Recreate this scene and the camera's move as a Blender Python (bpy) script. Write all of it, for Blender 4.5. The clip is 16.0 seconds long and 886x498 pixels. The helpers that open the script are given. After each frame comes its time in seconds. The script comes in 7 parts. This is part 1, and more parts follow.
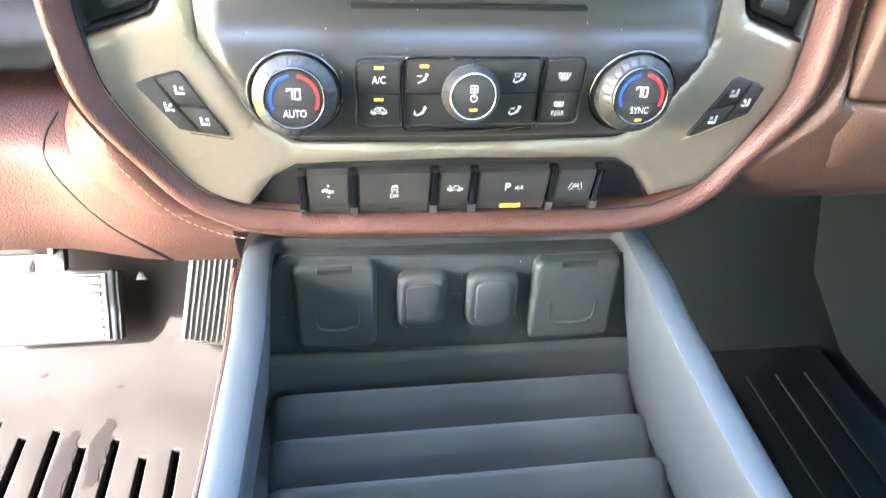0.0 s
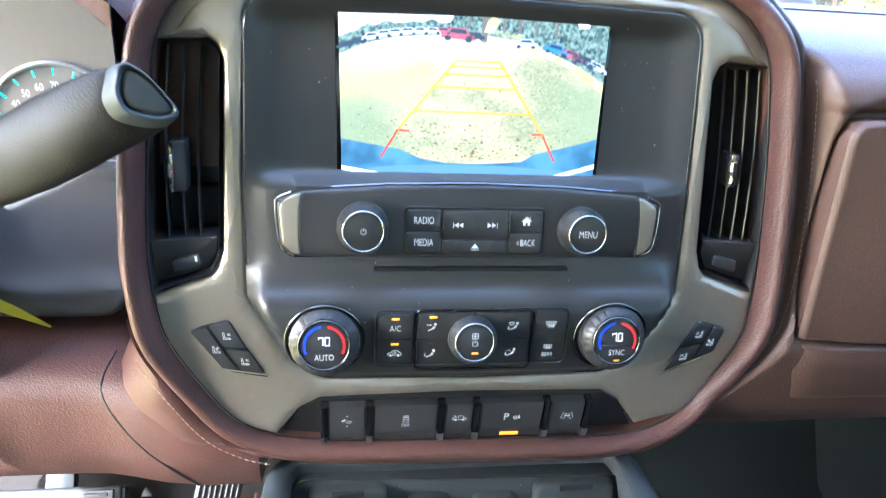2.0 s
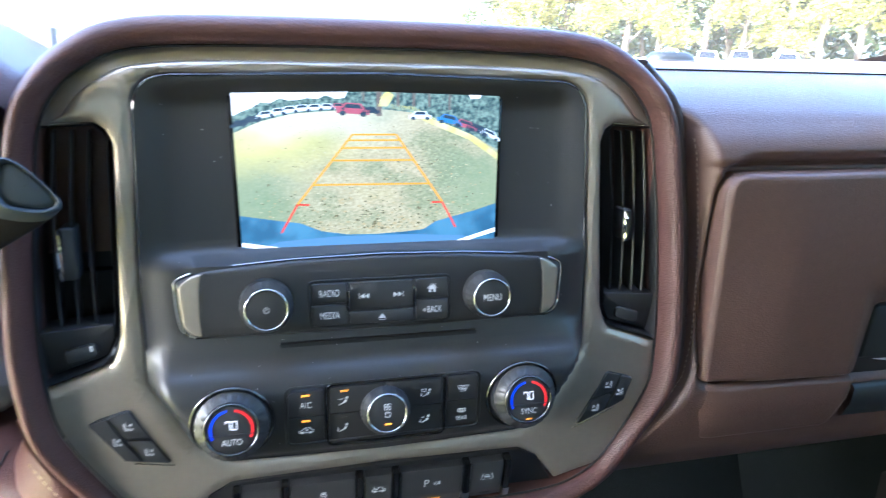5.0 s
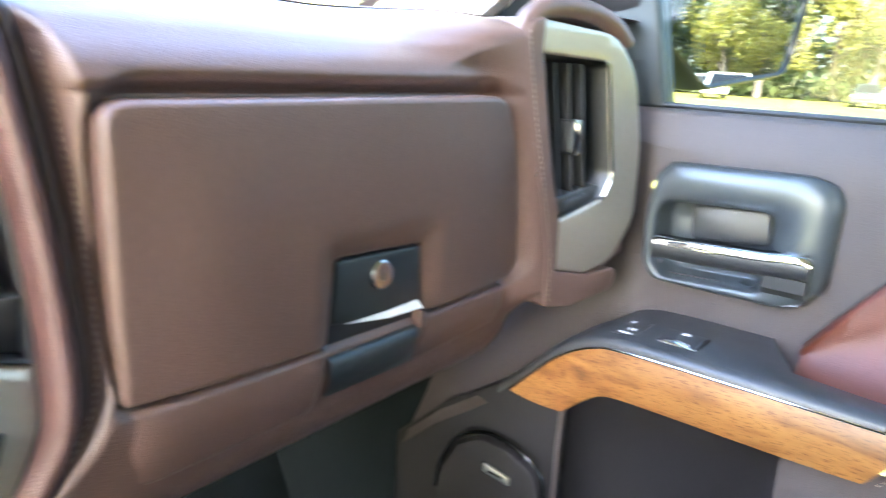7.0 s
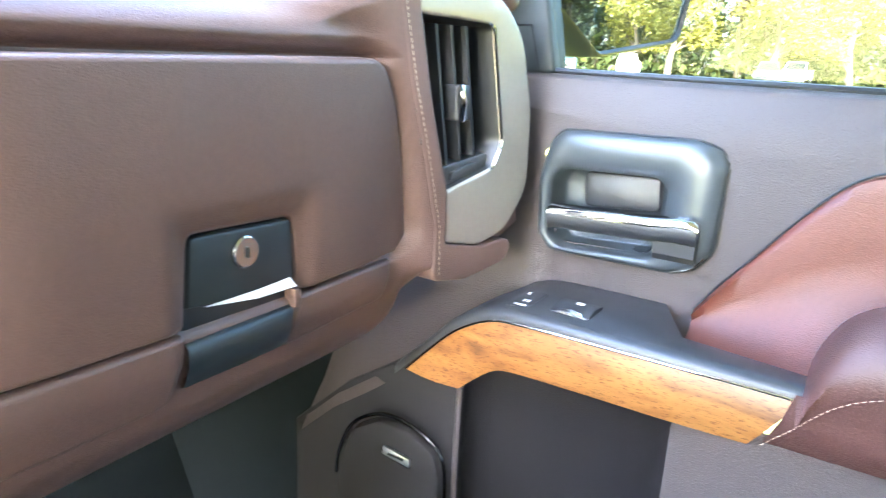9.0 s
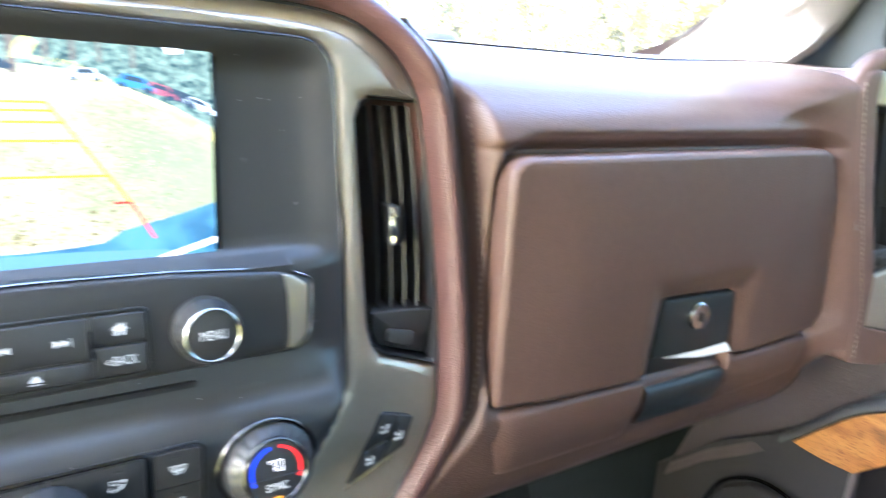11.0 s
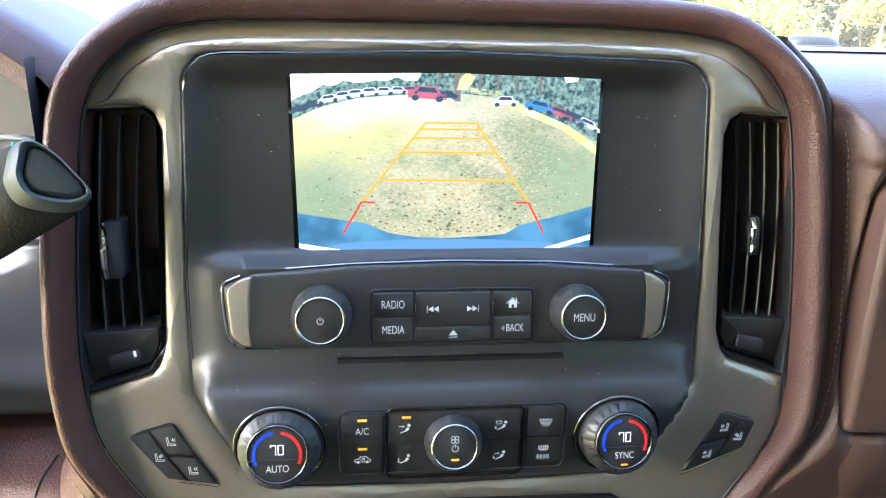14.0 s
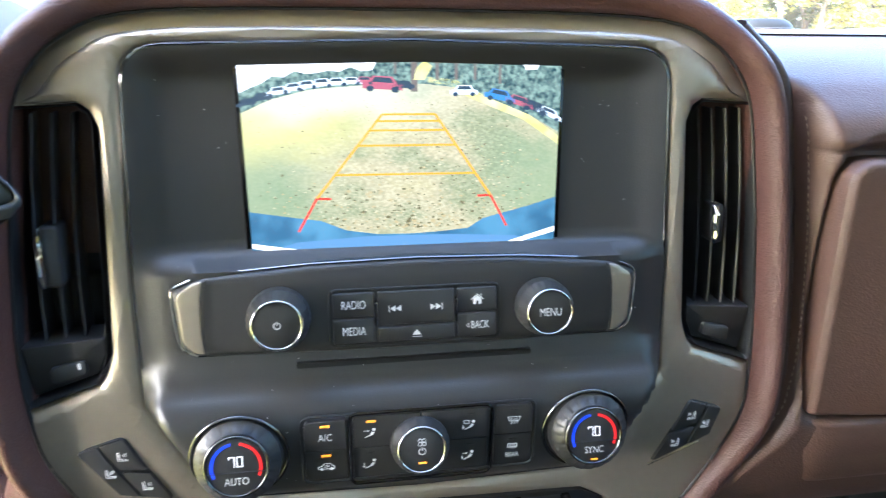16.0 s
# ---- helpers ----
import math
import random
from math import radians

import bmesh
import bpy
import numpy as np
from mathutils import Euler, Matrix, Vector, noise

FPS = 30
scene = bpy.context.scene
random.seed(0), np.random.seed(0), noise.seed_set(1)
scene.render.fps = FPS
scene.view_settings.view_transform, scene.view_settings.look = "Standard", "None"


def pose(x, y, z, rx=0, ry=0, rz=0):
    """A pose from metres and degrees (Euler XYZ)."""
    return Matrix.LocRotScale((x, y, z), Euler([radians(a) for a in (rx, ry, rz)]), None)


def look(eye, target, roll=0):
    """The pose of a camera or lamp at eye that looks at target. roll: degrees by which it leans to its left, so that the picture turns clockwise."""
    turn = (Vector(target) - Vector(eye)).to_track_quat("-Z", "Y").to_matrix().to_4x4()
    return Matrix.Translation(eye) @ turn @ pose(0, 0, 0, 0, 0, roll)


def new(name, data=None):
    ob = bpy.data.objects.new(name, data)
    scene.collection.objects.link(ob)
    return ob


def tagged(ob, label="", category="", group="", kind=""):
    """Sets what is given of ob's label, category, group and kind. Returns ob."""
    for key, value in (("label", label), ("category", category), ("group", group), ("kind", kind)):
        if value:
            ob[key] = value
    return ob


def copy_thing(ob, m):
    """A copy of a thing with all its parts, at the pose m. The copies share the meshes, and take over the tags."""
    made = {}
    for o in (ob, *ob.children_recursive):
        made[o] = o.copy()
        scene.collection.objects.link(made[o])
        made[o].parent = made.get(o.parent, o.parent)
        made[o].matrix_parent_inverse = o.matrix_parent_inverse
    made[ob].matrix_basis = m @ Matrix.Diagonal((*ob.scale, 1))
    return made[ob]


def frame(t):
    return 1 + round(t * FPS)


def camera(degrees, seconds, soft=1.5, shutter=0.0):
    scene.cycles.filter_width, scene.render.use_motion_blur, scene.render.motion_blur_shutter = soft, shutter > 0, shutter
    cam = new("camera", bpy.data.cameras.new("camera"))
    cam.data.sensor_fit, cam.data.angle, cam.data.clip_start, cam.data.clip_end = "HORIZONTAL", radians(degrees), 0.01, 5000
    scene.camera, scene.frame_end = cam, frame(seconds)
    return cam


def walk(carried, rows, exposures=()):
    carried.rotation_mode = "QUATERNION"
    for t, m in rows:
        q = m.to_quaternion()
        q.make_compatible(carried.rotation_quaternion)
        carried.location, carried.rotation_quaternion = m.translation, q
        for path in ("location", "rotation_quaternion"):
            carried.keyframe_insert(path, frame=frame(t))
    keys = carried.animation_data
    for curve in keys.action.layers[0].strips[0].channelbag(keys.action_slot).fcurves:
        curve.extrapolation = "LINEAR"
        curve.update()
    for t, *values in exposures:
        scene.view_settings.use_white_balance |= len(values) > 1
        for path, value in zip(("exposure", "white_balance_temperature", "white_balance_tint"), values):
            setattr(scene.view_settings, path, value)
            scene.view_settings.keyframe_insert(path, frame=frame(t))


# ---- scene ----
cam = camera(65.7, 16.0, soft=1.1, shutter=0.5)
PATH = [
    (0, (0.081, 0.083, 1.527), (0.368, 1.648, 0.315), 4.1),
    (0.5, (0.081, 0.075, 1.539), (0.384, 1.7, 0.412), 4.0),
    (1, (0.078, 0.07, 1.547), (0.386, 1.783, 0.563), 3.9),
    (1.5, (0.073, 0.063, 1.557), (0.387, 1.869, 0.759), 3.6),
    (2, (0.069, 0.037, 1.579), (0.36, 1.887, 0.877), 3.4),
    (2.5, (0.062, 0.01, 1.592), (0.373, 1.881, 0.959), 3.7),
    (3, (0.067, 0.005, 1.6), (0.347, 1.887, 0.982), 3.0),
    (3.2, (0.072, 0.002, 1.603), (0.334, 1.885, 0.982), 2.3),
    (5.5, (0.096, 0.062, 1.588), (0.825, 1.845, 1.053), 1.2),
    (6, (0.162, 0.096, 1.576), (1.256, 1.687, 1.055), 2.1),
    (6.5, (0.201, 0.119, 1.563), (1.465, 1.574, 1.031), 2.5),
    (7, (0.247, 0.116, 1.539), (1.77, 1.304, 1.02), 3.1),
    (7.5, (0.3, 0.101, 1.525), (1.971, 1.063, 0.993), 3.1),
    (8, (0.314, 0.093, 1.521), (2.008, 1.013, 0.987), 3.1),
    (8.2, (0.32, 0.09, 1.519), (2.021, 0.992, 0.978), 2.9),
    (10.3, (0.202, 0.129, 1.548), (1.552, 1.488, 0.975), 2.3),
    (10.5, (0.191, 0.129, 1.551), (1.487, 1.545, 0.991), 2.2),
    (11, (0.15, 0.137, 1.562), (1.224, 1.746, 1.054), 3.5),
    (11.5, (0.117, 0.141, 1.553), (0.951, 1.907, 1.121), 3.1),
    (12, (0.104, 0.132, 1.561), (0.616, 2.013, 1.116), 2.8),
    (12.5, (0.1, 0.118, 1.568), (0.452, 2.032, 1.108), 3.0),
    (13, (0.102, 0.11, 1.577), (0.365, 2.021, 1.047), 1.6),
    (13.5, (0.11, 0.102, 1.579), (0.325, 2.004, 0.999), 1.0),
    (14, (0.111, 0.095, 1.579), (0.314, 2.003, 1.015), 1.2),
    (14.5, (0.112, 0.096, 1.579), (0.307, 2.005, 1.015), 1.2),
    (15, (0.11, 0.097, 1.579), (0.322, 2.005, 1.019), 1.4),
    (15.5, (0.111, 0.098, 1.58), (0.305, 2.004, 1.008), 1.2),
    (16, (0.112, 0.11, 1.581), (0.43, 1.99, 0.977), 0.6),
]
EXPOSURES = [(t, stops, kelvin, 10) for t, stops, kelvin in (
    (0, 5.88, 5710), (0.5, 5.98, 5660), (1, 5.98, 5510), (1.5, 5.53, 5310), (2, 4.62, 5110), (2.5, 4.24, 5010), (3, 4.11, 5010), (5.5, 4.10, 4960), (6, 4.13, 4960), (6.5, 4.78, 5200), (7, 5.08, 5350),
    (7.5, 5.43, 5400), (8, 5.53, 5450), (10.5, 5.60, 4900), (11, 5.01, 5350), (11.5, 4.21, 5450), (12, 4.12, 5360), (12.5, 4.12, 5360), (14.5, 4.20, 5410), (16, 4.20, 5410))]
walk(cam, [(t, look(eye, target, roll)) for t, eye, target, roll in PATH], EXPOSURES)

# ---------------------------------------------------------------- light
world = bpy.data.worlds.new("sky")
scene.world = world
world.use_nodes = True
wn = world.node_tree.nodes
sky = wn.new("ShaderNodeTexSky")
sky.sky_type, sky.sun_disc = "NISHITA", False
sky.dust_density, sky.ozone_density = 3.0, 0.6
sky.sun_elevation, sky.sun_rotation = radians(34), radians(240.5)
world.node_tree.links.new(sky.outputs[0], wn["Background"].inputs[0])
wn["Background"].inputs[1].default_value = 0.15
sun = new("sun", bpy.data.lights.new("sun", "SUN"))
sun.data.energy, sun.data.angle, sun.data.color = 3.1, radians(0.6), (1.0, 0.93, 0.82)
sun.matrix_world = look((-6.0, -3.4, 4.65), (0, 0, 0))

# ---------------------------------------------------------------- materials


def material(name, color, rough=0.5, metal=0.0, bump=0.0, scale=60.0, vary=0.12, coat=0.0, stain=6.0, emit=None, power=0.0, detail=4.0, spec=0.5):
    """A surface with fine grain (bump) and slow changes of tone and gloss."""
    m = bpy.data.materials.new(name)
    m.use_nodes = True
    nt, b = m.node_tree, m.node_tree.nodes["Principled BSDF"]
    b.inputs["Roughness"].default_value, b.inputs["Metallic"].default_value = rough, metal
    b.inputs["Base Color"].default_value = (*color, 1)
    b.inputs["Coat Weight"].default_value = coat
    b.inputs["Coat Roughness"].default_value = 0.08
    b.inputs["Specular IOR Level"].default_value = spec
    co = nt.nodes.new("ShaderNodeTexCoord")
    if vary:
        n1 = nt.nodes.new("ShaderNodeTexNoise")
        n1.inputs["Scale"].default_value, n1.inputs["Detail"].default_value = stain, 6
        n2 = nt.nodes.new("ShaderNodeTexNoise")
        n2.inputs["Scale"].default_value, n2.inputs["Detail"].default_value = scale * 3, 3
        mixn = nt.nodes.new("ShaderNodeMath")
        mixn.operation = "ADD"
        ramp = nt.nodes.new("ShaderNodeMapRange")
        ramp.inputs["From Min"].default_value, ramp.inputs["From Max"].default_value = 0.6, 1.4
        ramp.inputs["To Min"].default_value, ramp.inputs["To Max"].default_value = 1 - vary, 1 + vary
        mul = nt.nodes.new("ShaderNodeMix")
        mul.data_type, mul.blend_type = "RGBA", "MULTIPLY"
        mul.inputs["Factor"].default_value = 1
        mul.inputs["A"].default_value = (*color, 1)
        for n in (n1, n2):
            nt.links.new(co.outputs["Object"], n.inputs["Vector"])
        nt.links.new(n1.outputs[0], mixn.inputs[0])
        nt.links.new(n2.outputs[0], mixn.inputs[1])
        nt.links.new(mixn.outputs[0], ramp.inputs["Value"])
        nt.links.new(ramp.outputs[0], mul.inputs["B"])
        nt.links.new(mul.outputs["Result"], b.inputs["Base Color"])
        rr = nt.nodes.new("ShaderNodeMapRange")
        rr.inputs["From Min"].default_value, rr.inputs["From Max"].default_value = 0.3, 0.7
        rr.inputs["To Min"].default_value, rr.inputs["To Max"].default_value = max(0.02, rough - 0.06), rough + 0.06
        nt.links.new(n1.outputs[0], rr.inputs["Value"])
        nt.links.new(rr.outputs[0], b.inputs["Roughness"])
    if bump:
        v = nt.nodes.new("ShaderNodeTexNoise")
        v.inputs["Scale"].default_value, v.inputs["Detail"].default_value = scale, detail
        bp = nt.nodes.new("ShaderNodeBump")
        bp.inputs["Strength"].default_value, bp.inputs["Distance"].default_value = bump, 0.001
        nt.links.new(co.outputs["Object"], v.inputs["Vector"])
        nt.links.new(v.outputs[0], bp.inputs["Height"])
        nt.links.new(bp.outputs[0], b.inputs["Normal"])
    if emit:
        b.inputs["Emission Color"].default_value, b.inputs["Emission Strength"].default_value = (*emit, 1), power
    return m


def leather(name, color, rough=0.42, scale=420.0, strength=0.5):
    """Grained leather: a Voronoi pebble under the tone changes."""
    m = material(name, color, rough, vary=0.1, stain=9)
    nt, b = m.node_tree, m.node_tree.nodes["Principled BSDF"]
    co = nt.nodes.new("ShaderNodeTexCoord")
    vo = nt.nodes.new("ShaderNodeTexVoronoi")
    vo.feature = "SMOOTH_F1"
    vo.inputs["Scale"].default_value = scale
    bp = nt.nodes.new("ShaderNodeBump")
    bp.inputs["Strength"].default_value, bp.inputs["Distance"].default_value = strength, 0.0006
    nt.links.new(co.outputs["Object"], vo.inputs["Vector"])
    nt.links.new(vo.outputs["Distance"], bp.inputs["Height"])
    nt.links.new(bp.outputs[0], b.inputs["Normal"])
    return m


LEATHER = leather("brown_leather", (0.100, 0.046, 0.037), 0.44, 850, 0.6)
LEATHER_DARK = leather("dark_brown_leather", (0.060, 0.038, 0.034), 0.42, 850, 0.5)
DASH = leather("brown_dash_skin", (0.116, 0.068, 0.052), 0.40, 900, 0.4)
SADDLE = leather("saddle_leather", (0.140, 0.044, 0.027), 0.44, 800, 0.5)
PLASTIC = material("charcoal_plastic", (0.036, 0.036, 0.037), 0.40, bump=0.10, scale=900, vary=0.1, spec=0.65)
PLASTIC_SMOOTH = material("smooth_charcoal_plastic", (0.038, 0.038, 0.039), 0.36, bump=0.03, scale=500, vary=0.1)
BLACK = material("black_plastic", (0.019, 0.020, 0.021), 0.4, bump=0.05, scale=700, vary=0.1)
GLOSS = material("gloss_black", (0.008, 0.008, 0.009), 0.12, vary=0.05)
SLATE = material("slate_grey_plastic", (0.047, 0.057, 0.064), 0.46, bump=0.12, scale=900, vary=0.1, spec=0.4)
PEWTER = material("pewter_paint", (0.41, 0.36, 0.29), 0.36, metal=0.65, bump=0.0, vary=0.05, coat=0.5)
CONSOLE = material("console_plastic", (0.049, 0.055, 0.057), 0.45, bump=0.15, scale=900, vary=0.14, spec=0.35)
DARK_CHROME = material("dark_chrome", (0.20, 0.20, 0.205), 0.16, metal=1.0, vary=0.04)
CHROME = material("chrome", (0.72, 0.72, 0.73), 0.09, metal=1.0, vary=0.04)
SATIN = material("satin_metal", (0.55, 0.55, 0.55), 0.28, metal=1.0, vary=0.06)
DOORSKIN = material("taupe_door_plastic", (0.092, 0.074, 0.069), 0.46, bump=0.7, scale=600, vary=0.08, spec=0.32)
DOORDARK = material("dark_taupe_plastic", (0.025, 0.022, 0.022), 0.5, bump=0.3, scale=700, vary=0.1, spec=0.25)
CARPET = material("dark_carpet", (0.010, 0.013, 0.014), 0.95, bump=1.0, scale=900, vary=0.35, spec=0.08)
MAT = material("rubber_mat", (0.0145, 0.012, 0.0108), 0.65, bump=0.25, scale=500, vary=0.3, stain=9, spec=0.10)
RUBBER = material("worn_pedal_rubber", (0.055, 0.054, 0.052), 0.5, bump=0.2, scale=500, vary=0.2)
THREAD = material("beige_thread", (0.42, 0.33, 0.25), 0.8, vary=0.1)
# white print with a faint added glow that keeps symbols bright
PRINT = material("glowing_white_print", (0.6, 0.6, 0.6), 0.5, vary=0.0, emit=(1, 1, 1), power=0.02)
PAPER = material("white_paper", (0.8, 0.8, 0.8), 0.7, vary=0.03)
AMBER = material("amber_lamp", (0.8, 0.4, 0.05), 0.4, vary=0.0, emit=(1.0, 0.26, 0.005), power=0.085)
LINING = material("grey_headliner", (0.42, 0.40, 0.37), 0.9, bump=0.4, scale=900, vary=0.06)
BEZEL_SATIN = material("satin_slate", (0.082, 0.092, 0.098), 0.32, metal=0.35, bump=0.05, scale=900, vary=0.06)
LATCH = material("dark_latch_plastic", (0.020, 0.025, 0.026), 0.42, bump=0.12, scale=900, vary=0.1)

# ---------------------------------------------------------------- building tools


def finish(bm, mat, name, smooth=38):
    me = bpy.data.meshes.new(name)
    bm.to_mesh(me)
    bm.free()
    me.polygons.foreach_set("use_smooth", [True] * len(me.polygons))
    me.set_sharp_from_angle(angle=radians(smooth))
    me.materials.append(mat)
    return me


def part(name, bm, mat, parent=None, label="", smooth=38):
    """One mesh object under a thing or a part."""
    ob = new(name, finish(bm, mat, name, smooth))
    ob.parent = parent
    if parent:
        bpy.context.view_layer.update()
        ob.matrix_parent_inverse = parent.matrix_world.inverted()
    if label:
        tagged(ob, label)
    return ob


def thing(name, at, label, category, group="", kind=""):
    ob = new(name)
    ob.empty_display_size = 0.02
    ob.location = at
    bpy.context.view_layer.update()
    return tagged(ob, label, category, group, kind)


def rounded(points, r, n=5):
    """A closed outline with its corners rounded; r is one radius or one for each corner."""
    out, k = [], len(points)
    for i, p in enumerate(points):
        p = Vector(p)
        a, b = Vector(points[i - 1]) - p, Vector(points[(i + 1) % k]) - p
        rad = r[i] if isinstance(r, (list, tuple)) else r
        half = a.angle(b) / 2
        cut = min(rad / math.tan(half) if half > 0.01 else 0, a.length * 0.49, b.length * 0.49)
        if cut < 1e-5:
            out.append(tuple(p))
            continue
        s, e = p + a.normalized() * cut, p + b.normalized() * cut
        for j in range(n + 1):
            t = j / n
            out.append(tuple((1 - t) ** 2 * s + 2 * t * (1 - t) * p + t * t * e))
    return out


def spline(points, n=6, closed=True):
    """A smooth outline through the points."""
    pts, out, k = [Vector(p) for p in points], [], len(points)
    for i in range(k if closed else k - 1):
        if closed:
            p0, p1, p2, p3 = pts[i - 1], pts[i], pts[(i + 1) % k], pts[(i + 2) % k]
        else:
            p0, p1, p2, p3 = pts[max(i - 1, 0)], pts[i], pts[i + 1], pts[min(i + 2, k - 1)]
        for j in range(n):
            t = j / n
            out.append(tuple(0.5 * (2 * p1 + (p2 - p0) * t + (2 * p0 - 5 * p1 + 4 * p2 - p3) * t * t + (3 * p1 - p0 - 3 * p2 + p3) * t ** 3)))
    if not closed:
        out.append(tuple(pts[-1]))
    return out


def mirror(points, c=0.0):
    """The right half of an outline and its mirror image about u = c."""
    return list(points) + [(2 * c - u, v) for u, v in reversed(points)]


def edge_distance(co, loops):
    """How far each point lies from the nearest edge of the loops."""
    best = np.full(len(co), 1e9)
    for loop in loops:
        p = np.array(loop, float)
        d = np.roll(p, -1, 0) - p
        size = np.maximum((d * d).sum(1), 1e-14)
        for i in range(0, len(co), 400):
            off = co[i:i + 400, None, :] - p[None]
            t = np.clip((off * d[None]).sum(2) / size, 0, 1)
            best[i:i + 400] = np.minimum(best[i:i + 400], np.linalg.norm(off - t[:, :, None] * d[None], axis=2).min(1))
    return best


def inside(co, loop):
    """Which points lie inside a closed outline."""
    p = np.array(loop, float)
    q = np.roll(p, -1, 0)
    x, y = co[:, 0:1], co[:, 1:2]
    cross = ((p[:, 1] > y) != (q[:, 1] > y)) & (x < (q[:, 0] - p[:, 0]) * (y - p[:, 1]) / (q[:, 1] - p[:, 1] + 1e-15) + p[:, 0])
    return cross.sum(1) % 2 == 1


def sheet(outer, f, holes=(), step=0.0, r=0.0, back=None, bm=None):
    """A face of any outline, mapped by f(a, b) -> (place, outward normal), edges rounded over r, walls going back by the vector."""
    own = bmesh.new()
    loops = [outer, *holes]
    edges = []
    for loop in loops:
        vs = [own.verts.new((a, b, 0)) for a, b in loop]
        edges += [own.edges.new((vs[i], vs[(i + 1) % len(vs)])) for i in range(len(vs))]
    if holes:
        bmesh.ops.triangle_fill(own, use_beauty=True, use_dissolve=False, edges=edges)
    else:
        own.faces.new(own.verts)
    if r:
        for w in (0.12, 0.38, 0.5):
            rest = [g for g in own.faces]
            if w == 0.12:
                inner = rest
            res = bmesh.ops.inset_region(own, faces=inner, thickness=r * w, use_boundary=True, use_even_offset=True)
            ring = set(res["faces"])
            inner = [g for g in own.faces if g not in ring and (w == 0.12 or g in set(inner))]
    if step:
        a0, b0 = np.min(np.array(outer), 0)
        a1, b1 = np.max(np.array(outer), 0)
        for i in range(1, int((a1 - a0) / step) + 1):
            bmesh.ops.bisect_plane(own, geom=own.verts[:] + own.edges[:] + own.faces[:], plane_co=(a0 + i * step, 0, 0), plane_no=(1, 0, 0))
        for i in range(1, int((b1 - b0) / step) + 1):
            bmesh.ops.bisect_plane(own, geom=own.verts[:] + own.edges[:] + own.faces[:], plane_co=(0, b0 + i * step, 0), plane_no=(0, 1, 0))
    own.verts.ensure_lookup_table()
    co = np.array([v.co[:2] for v in own.verts])
    d = edge_distance(co, loops)
    rims = []
    if back is not None:
        border = [e for e in own.edges if len(e.link_faces) == 1]
        ext = bmesh.ops.extrude_edge_only(own, edges=border)
        rims = [g for g in ext["geom"] if isinstance(g, bmesh.types.BMVert)]
    own.verts.ensure_lookup_table()
    n0 = len(co)
    rimset = set(rims)
    for i, v in enumerate(own.verts):
        a, b = v.co[0], v.co[1]
        p, nrm = f(a, b)
        p, nrm = Vector(p), Vector(nrm)
        if v in rimset:
            v.co = p - nrm * r + Vector(back)
        else:
            k = min(1.0, d[i] / r) if r and i < n0 else 1.0
            v.co = p - nrm * (r * (1 - math.sqrt(max(0, 1 - (1 - k) ** 2))) if r else 0)
    bmesh.ops.recalc_face_normals(own, faces=own.faces[:])
    if bm is None:
        return own
    return merge(bm, own)


def merge(bm, other, m=None):
    me = bpy.data.meshes.new("tmp")
    other.to_mesh(me)
    other.free()
    if m is not None:
        me.transform(m)
    bm.from_mesh(me)
    bpy.data.meshes.remove(me)
    return bm


def loft(rings, closed_ring=True, closed_path=False, caps=True):
    """A skin over rings of points."""
    bm = bmesh.new()
    rows = [[bm.verts.new(p) for p in ring] for ring in rings]
    n, k = len(rows[0]), len(rows)
    for i in range(k if closed_path else k - 1):
        a, b = rows[i], rows[(i + 1) % k]
        for j in range(n if closed_ring else n - 1):
            bm.faces.new((a[j], a[(j + 1) % n], b[(j + 1) % n], b[j]))
    if caps and closed_ring and not closed_path:
        bm.faces.new(rows[0][::-1])
        bm.faces.new(rows[-1])
    bmesh.ops.recalc_face_normals(bm, faces=bm.faces[:])
    return bm


def lathe(profile, at, axis=(0, -1, 0), n=40, bm=None, bumps=None):
    """A turned piece: profile of (radius, height) along the axis from the place given; bumps(angle, i) changes the radius."""
    q = Vector((0, 0, 1)).rotation_difference(Vector(axis))
    rings = []
    for i, (rad, h) in enumerate(profile):
        ring = []
        for j in range(n):
            t = 2 * math.pi * j / n
            rr = rad + (bumps(j, i) if bumps else 0)
            ring.append(Vector(at) + q @ Vector((rr * math.cos(t), rr * math.sin(t), h)))
        rings.append(ring)
    own = loft(rings)
    return own if bm is None else merge(bm, own)


def tube(points, rad, n=8, bm=None, closed=False, flat=1.0):
    """A round bar along a line of points; rad may vary."""
    pts = [Vector(p) for p in points]
    rings = []
    for i, p in enumerate(pts):
        a = pts[i - 1] if (i or closed) else p
        b = pts[(i + 1) % len(pts)] if (i < len(pts) - 1 or closed) else p
        d = (b - a).normalized()
        side = d.cross(Vector((0.12, 0.31, 0.94))).normalized()
        up = side.cross(d)
        rr = rad[i] if isinstance(rad, (list, tuple)) else rad
        rings.append([p + side * rr * math.cos(2 * math.pi * j / n) + up * rr * flat * math.sin(2 * math.pi * j / n) for j in range(n)])
    own = loft(rings, closed_path=closed)
    return own if bm is None else merge(bm, own)


def box(x0, x1, y0, y1, z0, z1, r=0.003, seg=2, bm=None, m=None):
    own = bmesh.new()
    bmesh.ops.create_cube(own, size=1)
    for v in own.verts:
        v.co = (x0 + (v.co.x + 0.5) * (x1 - x0), y0 + (v.co.y + 0.5) * (y1 - y0), z0 + (v.co.z + 0.5) * (z1 - z0))
    if r:
        bmesh.ops.bevel(own, geom=own.edges[:], offset=r, segments=seg, profile=0.6, affect="EDGES", clamp_overlap=True)
    if m is not None:
        bmesh.ops.transform(own, matrix=m, verts=own.verts[:])
    return own if bm is None else merge(bm, own)


